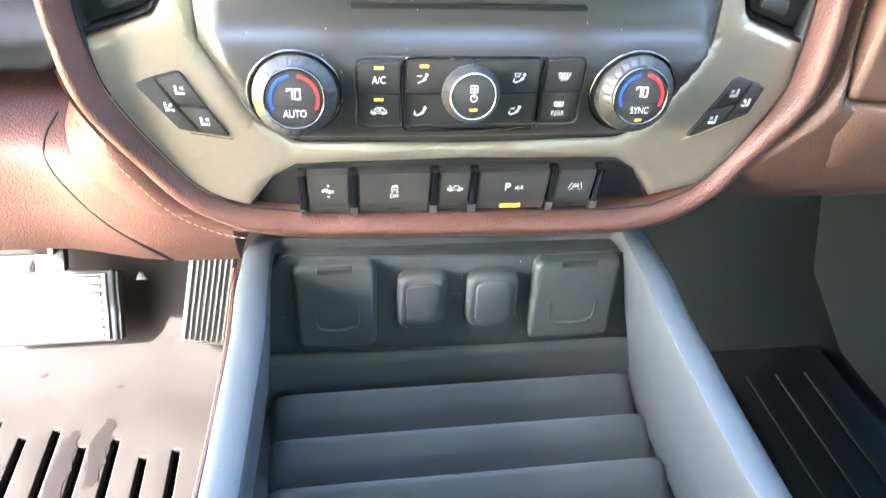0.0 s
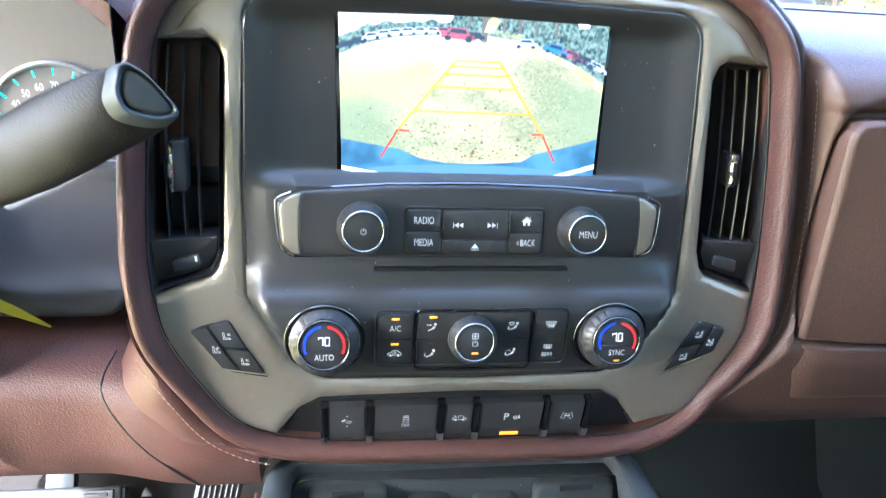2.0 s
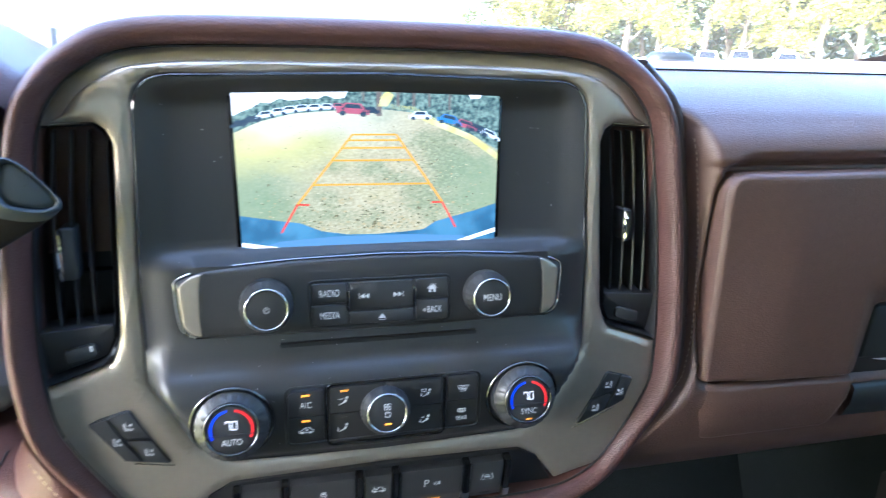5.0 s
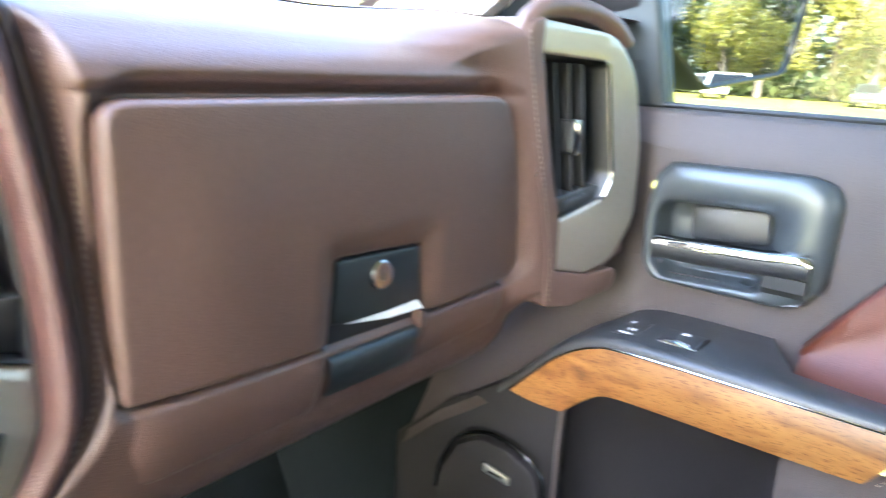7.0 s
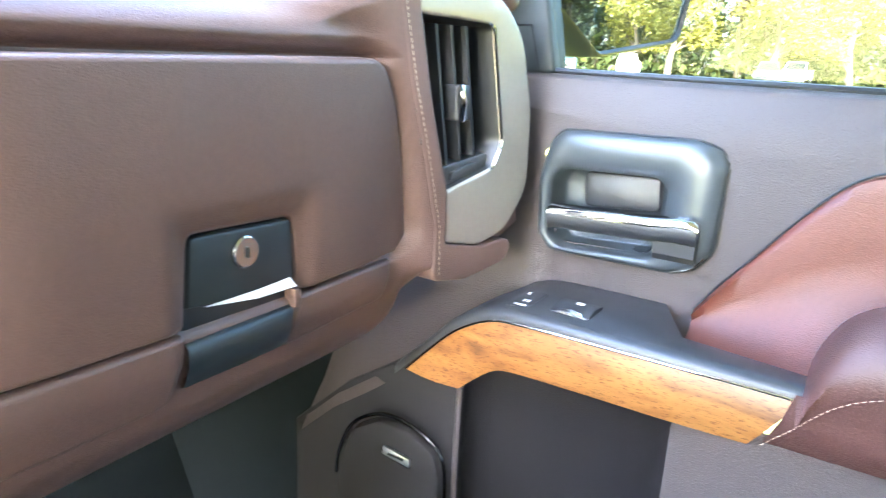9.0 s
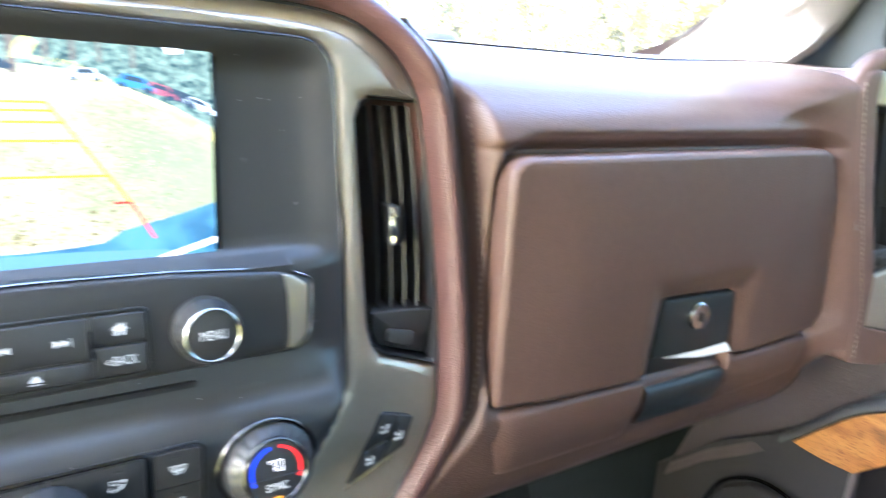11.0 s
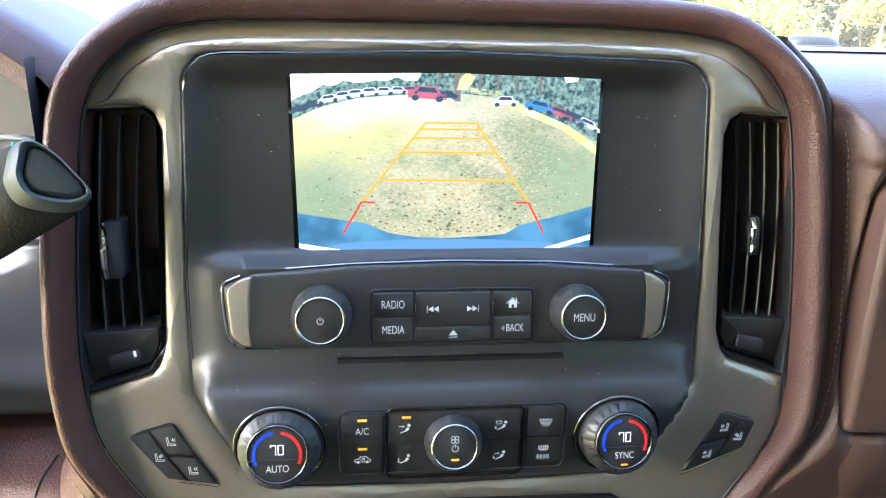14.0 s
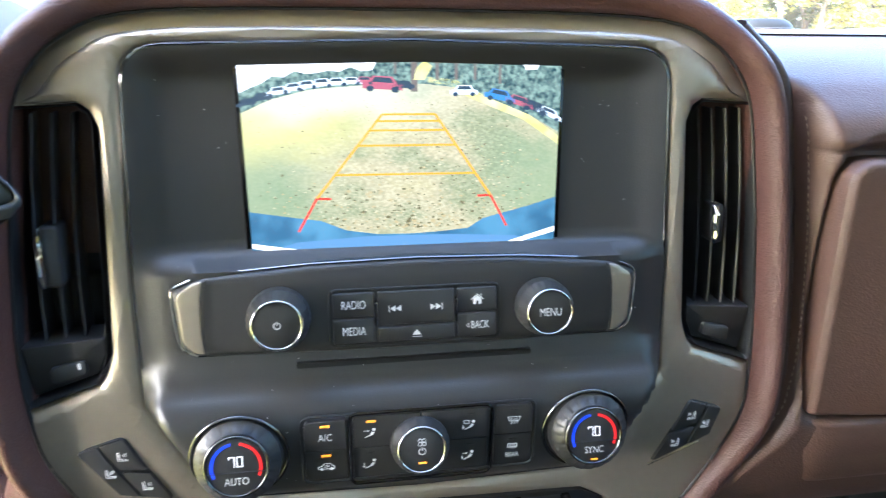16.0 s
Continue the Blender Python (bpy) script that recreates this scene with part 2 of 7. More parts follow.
def curve(xs, ys):
    return lambda v: float(np.interp(v, xs, ys))


def smooth_step(a, b, v):
    t = min(1, max(0, (v - a) / (b - a)))
    return t * t * (3 - 2 * t)


# ---------------------------------------------------------------- centre stack
CX = 0.158
TRIM_Y = curve([1.25, 1.28, 1.35, 1.39, 1.48, 1.56, 1.583, 1.60], [0.460, 0.462, 0.465, 0.470, 0.481, 0.490, 0.494, 0.512])


def skew(points):
    """The lower right of the stack hangs a little wider and lower than the left."""
    out = []
    for u, v in points:
        k = smooth_step(1.43, 1.34, v) * max(-1.0, min(1.0, u / 0.17))
        out.append((u + 0.0025 * abs(k) * (1 if u > 0 else -1) * (1 if u > 0 else -0.6), v - 0.0045 * k))
    return out


LOOP = spline(skew(mirror([(0.0, 1.2655), (0.080, 1.2655), (0.128, 1.2690), (0.153, 1.277), (0.1705, 1.290), (0.185, 1.310), (0.199, 1.332), (0.2095, 1.355), (0.2135, 1.383),
                           (0.2145, 1.415), (0.2118, 1.468), (0.2075, 1.508), (0.2020, 1.5435), (0.192, 1.563), (0.176, 1.578), (0.147, 1.590), (0.075, 1.5935)])[:-1]), 4)


def surround():
    """The padded leather roll round the stack: a rounded section carried round the loop."""
    t = thing("stack_surround", (CX, 0.5, 1.25), "padded brown leather roll framing the centre stack", "dashboard trim")
    k, rings = len(LOOP), []
    for i in range(k):
        a, p, b = Vector(LOOP[i - 1]), Vector(LOOP[i]), Vector(LOOP[(i + 1) % k])
        d = (b - a).normalized()
        out = Vector((d.y, -d.x))
        if out.dot(p - Vector((0, 1.43))) < 0:
            out = -out
        low = smooth_step(1.29, 1.265, p.y)
        w = 0.0165 + 0.004 * low
        y = TRIM_Y(p.y)
        ring = []
        crest = 1.0 + 0.75 * smooth_step(1.30, 1.37, p.y) * smooth_step(1.588, 1.55, p.y) - 0.45 * smooth_step(1.56, 1.588, p.y)
        for off, dy in ((-0.003, 0.012), (-0.001, 0.001), (0.0008, -0.005), (0.0026, -0.0080), (0.005, -0.0102), (0.0078, -0.0108), (0.0106, -0.0100), (0.0132, -0.0072), (w - 0.0012, -0.002), (w, 0.004), (w + 0.001, 0.02), (w + 0.002, 0.05)):
            q = p + out * off
            ring.append((CX + q.x, y + (dy * crest if dy < 0 else dy), q.y))
        rings.append(ring)
    part("leather_roll", loft(rings, closed_ring=False, closed_path=True), LEATHER, t, smooth=60)
    rings = []
    for i in range(k):
        a, p, b = Vector(LOOP[i - 1]), Vector(LOOP[i]), Vector(LOOP[(i + 1) % k])
        d = (b - a).normalized()
        out = Vector((d.y, -d.x))
        if out.dot(p - Vector((0, 1.43))) < 0:
            out = -out
        q = p - out * 0.0016
        rings.append((CX + q.x, TRIM_Y(p.y) - 0.0012, q.y))
    part("inner_seam", tube(rings, 0.0009, 6, closed=True), BLACK, t, "dark seam against the trim plate")
    return t


def outline_bezel():
    half = [(0.104, 1.3200), (0.126, 1.335), (0.1520, 1.381), (0.1530, 1.45), (0.1495, 1.574)]
    radii = [0.02, 0.012, 0.008, 0.06, 0.022]
    pts = half + [(0.0, 1.5775)] + [(-u, v) for u, v in reversed(half)] + [(0.0, 1.3175)]
    return rounded(pts, radii + [0.3] + radii[::-1] + [0.3], 6)


BEZEL = outline_bezel()
VENT = rounded([(0.1685, 1.4120), (0.1745, 1.3965), (0.2120, 1.3840), (0.2135, 1.415), (0.2105, 1.468), (0.2040, 1.5425), (0.171, 1.5445), (0.1638, 1.538)], [0.006, 0.006, 0.001, 0.01, 0.01, 0.001, 0.004, 0.008])


def trim():
    """The satin pewter face between roll and bezel, open at both vents and at the switch row."""
    t = thing("stack_trim", (CX, 0.49, 1.27), "satin pewter trim plate of the centre stack", "dashboard trim")
    loop = [Vector(p) for p in LOOP]
    rows = []
    for i, p in enumerate(loop):
        if p.y > 1.5405:
            d = (loop[(i + 1) % len(loop)] - loop[i - 1]).normalized()
            n = Vector((d.y, -d.x))
            rows.append((p, n if n.dot(p - Vector((0, 1.43))) > 0 else -n))
    rows.sort(key=lambda r: math.atan2(r[0].y - 1.45, r[0].x))

    def lean(p):
        return 0.0105 * smooth_step(1.5405, 1.556, p.y)
    top = [tuple(p - n * lean(p)) for p, n in rows]
    top.sort(key=lambda p: -math.atan2(p[1] - 1.45, p[0]))
    top = top[::-1]
    wing = sorted([tuple(p) for p in loop if 1.279 < p.y < 1.376 and p.x > 0], key=lambda p: -p[1])
    right_vent = [(0.2040, 1.5435), (0.172, 1.5455), (0.1655, 1.541), (0.1622, 1.532), (0.1668, 1.4120), (0.1705, 1.4000), (0.1745, 1.3950), (0.2140, 1.3815)]
    low = [(0.136, 1.2735), (0.1185, 1.2955), (0.104, 1.3035), (0.0, 1.3055)]
    right = right_vent + wing + low
    left = [(-u, v) for u, v in reversed(right)][1:]
    outer = right + left + [p for p in top[::-1] if abs(p[0]) < 0.2035]
    def faceted(u, z):
        rim = min(1.0, float(edge_distance(np.array([[u, z]]), [BEZEL, outer])[0]) / 0.0062)
        return (CX + u, TRIM_Y(z) + 0.001 - 0.0030 * (1 - (1 - rim) ** 2), z), (0, -1, 0)
    plate = part("trim_plate", sheet(outer, faceted, [BEZEL], 0.004, 0.0016, (0, 0.012, 0)), PEWTER, t, smooth=60)
    plate.modifiers.new("even_shading", "WEIGHTED_NORMAL")
    band = []
    for p, n in rows:
        k = lean(p) + 0.0006
        a, b = p - n * k, p + n * 0.001
        band.append([(CX + a.x, TRIM_Y(p.y) + 0.003, a.y), (CX + a.x, TRIM_Y(p.y) - 0.0012, a.y), (CX + b.x, TRIM_Y(p.y) - 0.001 + 0.0052 * min(1.0, lean(p) / 0.0105), b.y)])
    part("upper_facet", loft(band, closed_ring=False), PEWTER, t, "bright leaning upper facet", smooth=35)
    return t


C_Y = curve([1.320, 1.326, 1.332, 1.345, 1.370, 1.380, 1.388, 1.394, 1.404, 1.412, 1.458, 1.464, 1.564, 1.573, 1.580],
            [0.463, 0.453, 0.4475, 0.4455, 0.4430, 0.4445, 0.450, 0.460, 0.463, 0.466, 0.470, 0.486, 0.4985, 0.497, 0.492])


def centre_panel():
    t = thing("centre_panel", (CX, 0.48, 1.32), "charcoal plastic panel with screen recess and climate bulge", "dashboard panel")

    def f(u, z):
        d = edge_distance(np.array([[u, z]]), [BEZEL])[0]
        k = smooth_step(0.0, 0.020 if z > 1.40 else 0.013, d)
        edge = TRIM_Y(z) - 0.001
        side = smooth_step(0.150, 0.112, abs(u))
        y = C_Y(z)
        if z > 1.40:
            y = y + (edge - y) * 0.35 * (1 - side)
        return (CX + u, edge + (y - edge) * k, z), (0, -1, 0)
    inner = [tuple(Vector(p) * 0.0 + Vector((p[0] * 0.9985, 1.45 + (p[1] - 1.45) * 0.9985))) for p in BEZEL]
    part("panel_face", sheet(inner, f, (), 0.0045, 0.0, None), PLASTIC, t, smooth=60)
    # raised lip round the recess
    lip = tube([(CX + u * 0.992, TRIM_Y(v) - 0.0002, 1.45 + (v - 1.45) * 0.992) for u, v in BEZEL], 0.0010, 8, closed=True)
    part("edge_joint", lip, DARK_CHROME, t, "thin dark chrome edge line")
    slot = sheet(rounded([(-0.068, 1.4022), (0.066, 1.4022), (0.066, 1.4050), (-0.068, 1.4050)], 0.001), lambda u, z: ((CX + u, 0.4605, z), (0, -1, 0)), (), 0, 0, (0, 0.02, 0))
    part("disc_slot", slot, BLACK, t, "narrow black disc slot")
    # dust and lint on the panel
    rng = random.Random(33)
    bm = bmesh.new()
    for _ in range(110):
        u, z, r, a = rng.uniform(-0.135, 0.135), rng.uniform(1.335, 1.57), rng.uniform(0.00012, 0.0004), rng.uniform(0, 3)
        if z > 1.458 and abs(u) < 0.095:
            continue
        q = Vector(f(u, z)[0]) + Vector((0, -0.0005, 0))
        du, dv = Vector((math.cos(a), 0, math.sin(a))) * r * rng.uniform(1, 2.2), Vector((-math.sin(a), 0, math.cos(a))) * r * 0.6
        bm.faces.new([bm.verts.new(v) for v in (q - du, q - dv, q + du, q + dv)])
    tagged(part("dust_specks", bm, PAPER, t, "pale dust specks"), kind="stuff")
    return t


# ---------------------------------------------------------------- print, symbols and stitches


def flat(at, tilt=0.0, turn=0.0):
    """A frame on an upright face that looks back at the seats: local x right, local y up the face."""
    return Matrix.Translation(at) @ Euler((radians(90) - tilt, 0, turn)).to_matrix().to_4x4()


def text(body, size, m, mat, parent, name="lettering", squeeze=0.85):
    cu = bpy.data.curves.new("lettering", "FONT")
    cu.body, cu.size, cu.align_x, cu.align_y = body, size, "CENTER", "CENTER"
    tmp = bpy.data.objects.new("lettering", cu)
    me = bpy.data.meshes.new_from_object(tmp)
    bpy.data.objects.remove(tmp)
    me.transform(m @ Matrix.Diagonal((squeeze, 1, 1, 1)))
    me.materials.clear()
    me.materials.append(mat)
    ob = new(name, me)
    ob.parent = parent
    if parent:
        bpy.context.view_layer.update()
        ob.matrix_parent_inverse = parent.matrix_world.inverted()
    return ob


def strokes(lines, m, mat, parent, w=0.0005, scale=0.001, fills=(), name="symbol"):
    """A printed symbol of thin strokes and filled shapes, drawn in millimetres."""
    bm = bmesh.new()
    for line in lines:
        pts = [Vector(p) * scale for p in line]
        for a, b in zip(pts, pts[1:]):
            d = (b - a)
            if d.length < 1e-7:
                continue
            d.normalize()
            n = Vector((-d.y, d.x)) * w / 2
            e = d * w * 0.4
            vs = [bm.verts.new((*q, 0)) for q in (a - e - n, b + e - n, b + e + n, a - e + n)]
            bm.faces.new(vs)
    for shape in fills:
        bm.faces.new([bm.verts.new((p[0] * scale, p[1] * scale, 0)) for p in shape])
    bmesh.ops.transform(bm, matrix=m, verts=bm.verts[:])
    return part(name, bm, mat, parent)


def ring2(cx, cy, r, n=16, a0=0, a1=360):
    return [(cx + r * math.cos(radians(a0 + (a1 - a0) * i / n)), cy + r * math.sin(radians(a0 + (a1 - a0) * i / n))) for i in range(n + 1)]


SEATED = [[(-1.6, 1.9), (-1.4, 0.2), (-0.9, -0.9), (1.6, -0.9)], [(-0.6, 0.3), (1.9, 0.1)]]
FIGURE = dict(fills=[ring2(1.1, 2.0, 0.75, 10)[:-1], [(0.2, 1.0), (1.4, 0.7), (0.6, -0.6), (-0.7, -0.5)], [(-0.7, -0.5), (0.6, -0.6), (-1.0, -1.2), (-2.6, -1.9), (-2.7, -1.4)]])
ICON = {
    "power": dict(lines=[ring2(0, 0, 1.7, 20, 120, 420), [(0, 0.3), (0, 2.2)]]),
    "prev": dict(lines=[[(-2.6, 1.3), (-2.6, -1.3)]], fills=[[(-2.2, 0), (0, 1.3), (0, -1.3)], [(0.1, 0), (2.3, 1.3), (2.3, -1.3)]]),
    "next": dict(lines=[[(2.6, 1.3), (2.6, -1.3)]], fills=[[(2.2, 0), (0, -1.3), (0, 1.3)], [(-0.1, 0), (-2.3, -1.3), (-2.3, 1.3)]]),
    "home": dict(lines=[[(-2.4, 0), (0, 2.2), (2.4, 0)], [(1.5, 1.0), (1.5, 2.1)]], fills=[[(-1.7, 0.3), (1.7, 0.3), (0, 1.7)], [(-1.6, 0.3), (-1.6, -1.8), (-0.5, -1.8), (-0.5, 0.3)], [(0.5, 0.3), (0.5, -1.8), (1.6, -1.8), (1.6, 0.3)], [(-0.5, 0.3), (-0.5, -0.5), (0.5, -0.5), (0.5, 0.3)]]),
    "eject": dict(lines=[[(-1.7, -1.3), (1.7, -1.3)]], fills=[[(-1.8, -0.6), (1.8, -0.6), (0, 1.6)]]),
    "defrost": dict(lines=[[(-2.8, 2.0), (2.8, 2.0), (2.0, 0), (-2.0, 0), (-2.8, 2.0)]] + [[(x, -1.4), (x + 0.4, -0.4), (x - 0.2, 0.5), (x + 0.2, 1.5)] for x in (-1.2, 0, 1.2)]),
    "rearglass": dict(lines=[[(-2.4, 1.6), (2.4, 1.6), (2.4, -0.4), (-2.4, -0.4), (-2.4, 1.6)]] + [[(x, -1.2), (x + 0.3, -0.2), (x - 0.2, 0.5), (x + 0.2, 1.2)] for x in (-1.1, 0, 1.1)]),
    "face": dict(lines=[[(-3.2, 1.5), (-1.4, 1.5)]], fills=FIGURE["fills"] + [[(-1.6, 2.1), (-0.8, 1.5), (-1.6, 0.9)]]),
    "feet": dict(lines=[[(-3.3, 0.8), (-3.3, -0.8)]], fills=FIGURE["fills"] + [[(-3.9, -0.6), (-2.7, -0.6), (-3.3, -1.5)]]),
    "glassfeet": dict(lines=[[(-3.3, 0.2), (-3.3, -0.8)], [(-3.2, 2.6), (-0.6, 2.6), (-1.0, 1.2), (-2.8, 1.2), (-3.2, 2.6)]], fills=FIGURE["fills"] + [[(-3.9, -0.6), (-2.7, -0.6), (-3.3, -1.5)]]),
    "facefeet": dict(lines=[[(-3.3, 0.2), (-3.3, -0.8)], [(-3.0, 1.4), (-1.4, 1.4)]], fills=FIGURE["fills"] + [[(-3.9, -0.6), (-2.7, -0.6), (-3.3, -1.5)], [(-1.6, 2.0), (-0.8, 1.4), (-1.6, 0.8)]]),
    "recirc": dict(lines=[[(-3.4, -1.0), (-3.4, 0.1), (-1.9, 0.4), (-0.9, 1.6), (1.6, 1.6), (2.6, 0.4), (3.4, 0.1), (3.4, -1.0), (-3.4, -1.0)], [(-0.9, 0.0), (0.8, 0.0), (0.8, 0.8), (-0.3, 0.8)]], fills=[ring2(-2.0, -1.1, 0.7, 10)[:-1], ring2(2.0, -1.1, 0.7, 10)[:-1]]),
    "fan": dict(lines=[ring2(-0.8, 3.9, 0.75, 12), ring2(0.8, 3.9, 0.75, 12), ring2(-0.8, 2.5, 0.75, 12), ring2(0.8, 2.5, 0.75, 12), ring2(0, -0.6, 1.35, 16, 120, 420), [(0, -0.2), (0, 1.2)]]),
    "seat": dict(lines=[[(1.1, 2.2), (0.7, -0.8), (-1.9, -1.0)], [(1.7, 2.0), (1.4, -1.5), (-1.9, -1.6), (-1.9, -1.0)], [(-1.0, 1.6), (-0.5, 0.9), (-1.0, 0.3)], [(-1.8, 1.6), (-1.3, 0.9), (-1.8, 0.3)]]),
    "seatfan": dict(lines=[[(1.1, 2.2), (0.7, -0.8), (-1.9, -1.0)], [(1.7, 2.0), (1.4, -1.5), (-1.9, -1.6), (-1.9, -1.0)], ring2(-0.9, 1.1, 0.5, 8), ring2(-0.3, 0.5, 0.4, 8)]),
    "pedals": dict(lines=[[(-2.0, 1.0), (0.4, -0.6), (2.0, -0.6)], [(-1.0, 1.6), (0.9, 0.3), (2.2, 0.3)]], fills=[[(-0.5, 3.0), (0.5, 3.0), (0, 3.8)], [(-0.5, -2.2), (0.5, -2.2), (0, -3.0)], [(-2.6, 0.4), (-1.2, 1.8), (-0.6, 1.3), (-2.0, -0.1)]]),
    "skid": dict(lines=[[(-1.2, 0.3), (-0.8, 1.6), (0.9, 1.6), (1.2, 0.3), (1.2, -0.6), (-1.2, -0.6), (-1.2, 0.3)], [(-1.4, -1.2), (-0.6, -1.8), (-1.4, -2.5)], [(0.6, -1.2), (1.4, -1.8), (0.6, -2.5)]], fills=[[(-0.8, 0.4), (0.8, 0.4), (0.6, 1.2), (-0.6, 1.2)]]),
    "pickup": dict(lines=[[(-3.0, -0.6), (-3.0, 0.5), (-0.4, 0.5), (-0.2, 1.6), (1.4, 1.6), (2.0, 0.5), (3.2, 0.3), (3.2, -0.6), (-3.0, -0.6)], [(-2.4, 1.9), (-1.4, 0.9)]], fills=[ring2(-1.7, -0.7, 0.7, 10)[:-1], ring2(1.9, -0.7, 0.7, 10)[:-1]]),
    "park": dict(lines=[ring2(-0.3, -0.5, 1.6, 6, -25, 25), ring2(-0.3, -0.5, 2.4, 6, -25, 25), ring2(-0.3, -0.5, 3.2, 6, -25, 25)], fills=[[(3.4, -1.2), (5.0, -1.2), (4.2, 1.6)]]),
    "lane": dict(lines=[[(-3.0, -1.6), (-1.9, 1.8)], [(3.0, -1.6), (1.9, 1.8)], [(-1.3, -0.6), (-0.9, 0.8), (0.9, 0.8), (1.3, -0.6), (-1.3, -0.6)], [(-2.2, -2.2), (-1.0, -1.6)], [(2.2, -2.2), (1.0, -1.6)]], fills=[[(-1.2, -0.5), (1.2, -0.5), (1.2, 0), (-1.2, 0)]]),
}


def icon(kind, m, parent, size=1.0, mat=None, w=0.00042):
    k = ICON[kind]
    return strokes(k.get("lines", []), m, mat or PRINT, parent, w, 0.001 * size, k.get("fills", ()))


def stitches(points, parent, length=0.0034, gap=0.0016, rad=0.00042, name="stitching"):
    """A row of thread stitches along a line."""
    pts = [Vector(p) for p in points]
    bm, pos, nxt = bmesh.new(), 0.0, 0.0
    for a, b in zip(pts, pts[1:]):
        L = (b - a).length
        if L < 1e-6:
            continue
        d = (b - a) / L
        while nxt < pos + L:
            s = a + d * (nxt - pos)
            e = s + d * length
            mid = (s + e) / 2 + Vector((0, -0.0004, 0.0001))
            tube([s, mid, e], [rad * 0.6, rad, rad * 0.6], 5, bm)
            nxt += length + gap
        pos += L
    ob = part(name, bm, THREAD, parent, "beige stitching")
    tagged(ob, kind="stuff")
    return ob


# ---------------------------------------------------------------- screen and radio
def screen_map(u, z):
    return (CX - 0.003 + u, 0.4838 + (z - 1.4622) * 0.118, z), (0, -0.993, 0.118)


def emitter(name, color, power):
    return material(name, (0.02, 0.02, 0.02), 0.25, vary=0.0, emit=color, power=power)


SCREEN_POWER = 0.061


def litter_material():
    """The lit picture of a leaf-strewn field: tan and green speckle."""
    m = bpy.data.materials.new("lit_field")
    m.use_nodes = True
    nt, b = m.node_tree, m.node_tree.nodes["Principled BSDF"]
    co = nt.nodes.new("ShaderNodeTexCoord")
    mp = nt.nodes.new("ShaderNodeMapping")
    mp.inputs["Scale"].default_value = (1, 1, 1.8)
    n1 = nt.nodes.new("ShaderNodeTexNoise")
    n1.inputs["Scale"].default_value, n1.inputs["Detail"].default_value = 430, 3
    n2 = nt.nodes.new("ShaderNodeTexNoise")
    n2.inputs["Scale"].default_value, n2.inputs["Detail"].default_value = 26, 4
    r1, r2 = nt.nodes.new("ShaderNodeValToRGB"), nt.nodes.new("ShaderNodeValToRGB")
    for r, stops in ((r1, ((0.34, (0.36, 0.33, 0.16)), (0.50, (0.60, 0.52, 0.28)), (0.66, (0.92, 0.82, 0.50)))), (r2, ((0.40, (0.36, 0.44, 0.24)), (0.54, (0.84, 0.72, 0.44)), (0.68, (0.88, 0.76, 0.40))))):
        r.color_ramp.elements[0].position, r.color_ramp.elements[0].color = stops[0][0], (*stops[0][1], 1)
        r.color_ramp.elements[1].position, r.color_ramp.elements[1].color = stops[2][0], (*stops[2][1], 1)
        e = r.color_ramp.elements.new(stops[1][0])
        e.color = (*stops[1][1], 1)
    mx = nt.nodes.new("ShaderNodeMix")
    mx.data_type = "RGBA"
    mx.inputs["Factor"].default_value = 0.5
    nt.links.new(co.outputs["Object"], mp.inputs[0])
    for n in (n1, n2):
        nt.links.new(mp.outputs[0], n.inputs["Vector"])
    nt.links.new(n1.outputs[0], r1.inputs[0])
    nt.links.new(n2.outputs[0], r2.inputs[0])
    nt.links.new(r1.outputs[0], mx.inputs["A"])
    nt.links.new(r2.outputs[0], mx.inputs["B"])
    split = nt.nodes.new("ShaderNodeSeparateXYZ")
    nt.links.new(co.outputs["Object"], split.inputs[0])

    def fade(value, a, b):
        k = nt.nodes.new("ShaderNodeMapRange")
        k.interpolation_type = "SMOOTHSTEP"
        k.inputs["From Min"].default_value, k.inputs["From Max"].default_value = a, b
        nt.links.new(value, k.inputs["Value"])
        return k.outputs[0]

    def calc(op, a, b):
        k = nt.nodes.new("ShaderNodeMath")
        k.operation = op
        for socket, v in zip(k.inputs, (a, b)):
            if isinstance(v, float):
                socket.default_value = v
            else:
                nt.links.new(v, socket)
        return k.outputs[0]

    def tint(below, colour, amount, strength):
        k = nt.nodes.new("ShaderNodeMix")
        k.data_type = "RGBA"
        k.inputs["B"].default_value = (*colour, 1)
        nt.links.new(calc("MULTIPLY", amount, strength), k.inputs["Factor"])
        nt.links.new(below, k.inputs["A"])
        return k.outputs["Result"]
    x, z = split.outputs[0], split.outputs[2]
    wobble = calc("MULTIPLY", calc("SUBTRACT", n2.outputs[0], 0.5), 0.03)
    zw = calc("ADD", z, wobble)
    aside = fade(calc("ABSOLUTE", calc("SUBTRACT", x, CX - 0.003), 0.0), 0.022, 0.080)
    shade = calc("MULTIPLY", aside, fade(zw, 1.545, 1.505))
    sunlit = calc("MULTIPLY", fade(x, CX + 0.005, CX - 0.06), fade(zw, 1.508, 1.532))
    glare = calc("MULTIPLY", fade(x, CX + 0.05, CX - 0.03), fade(zw, 1.526, 1.548))
    seen = tint(tint(tint(mx.outputs["Result"], (0.34, 0.46, 0.25), shade, 0.75), (0.96, 0.86, 0.30), sunlit, 0.85), (1.0, 0.95, 0.70), glare, 0.75)
    b.inputs["Base Color"].default_value, b.inputs["Roughness"].default_value = (0.02, 0.02, 0.02, 1), 0.25
    nt.links.new(seen, b.inputs["Emission Color"])
    b.inputs["Emission Strength"].default_value = SCREEN_POWER * 1.15
    return m


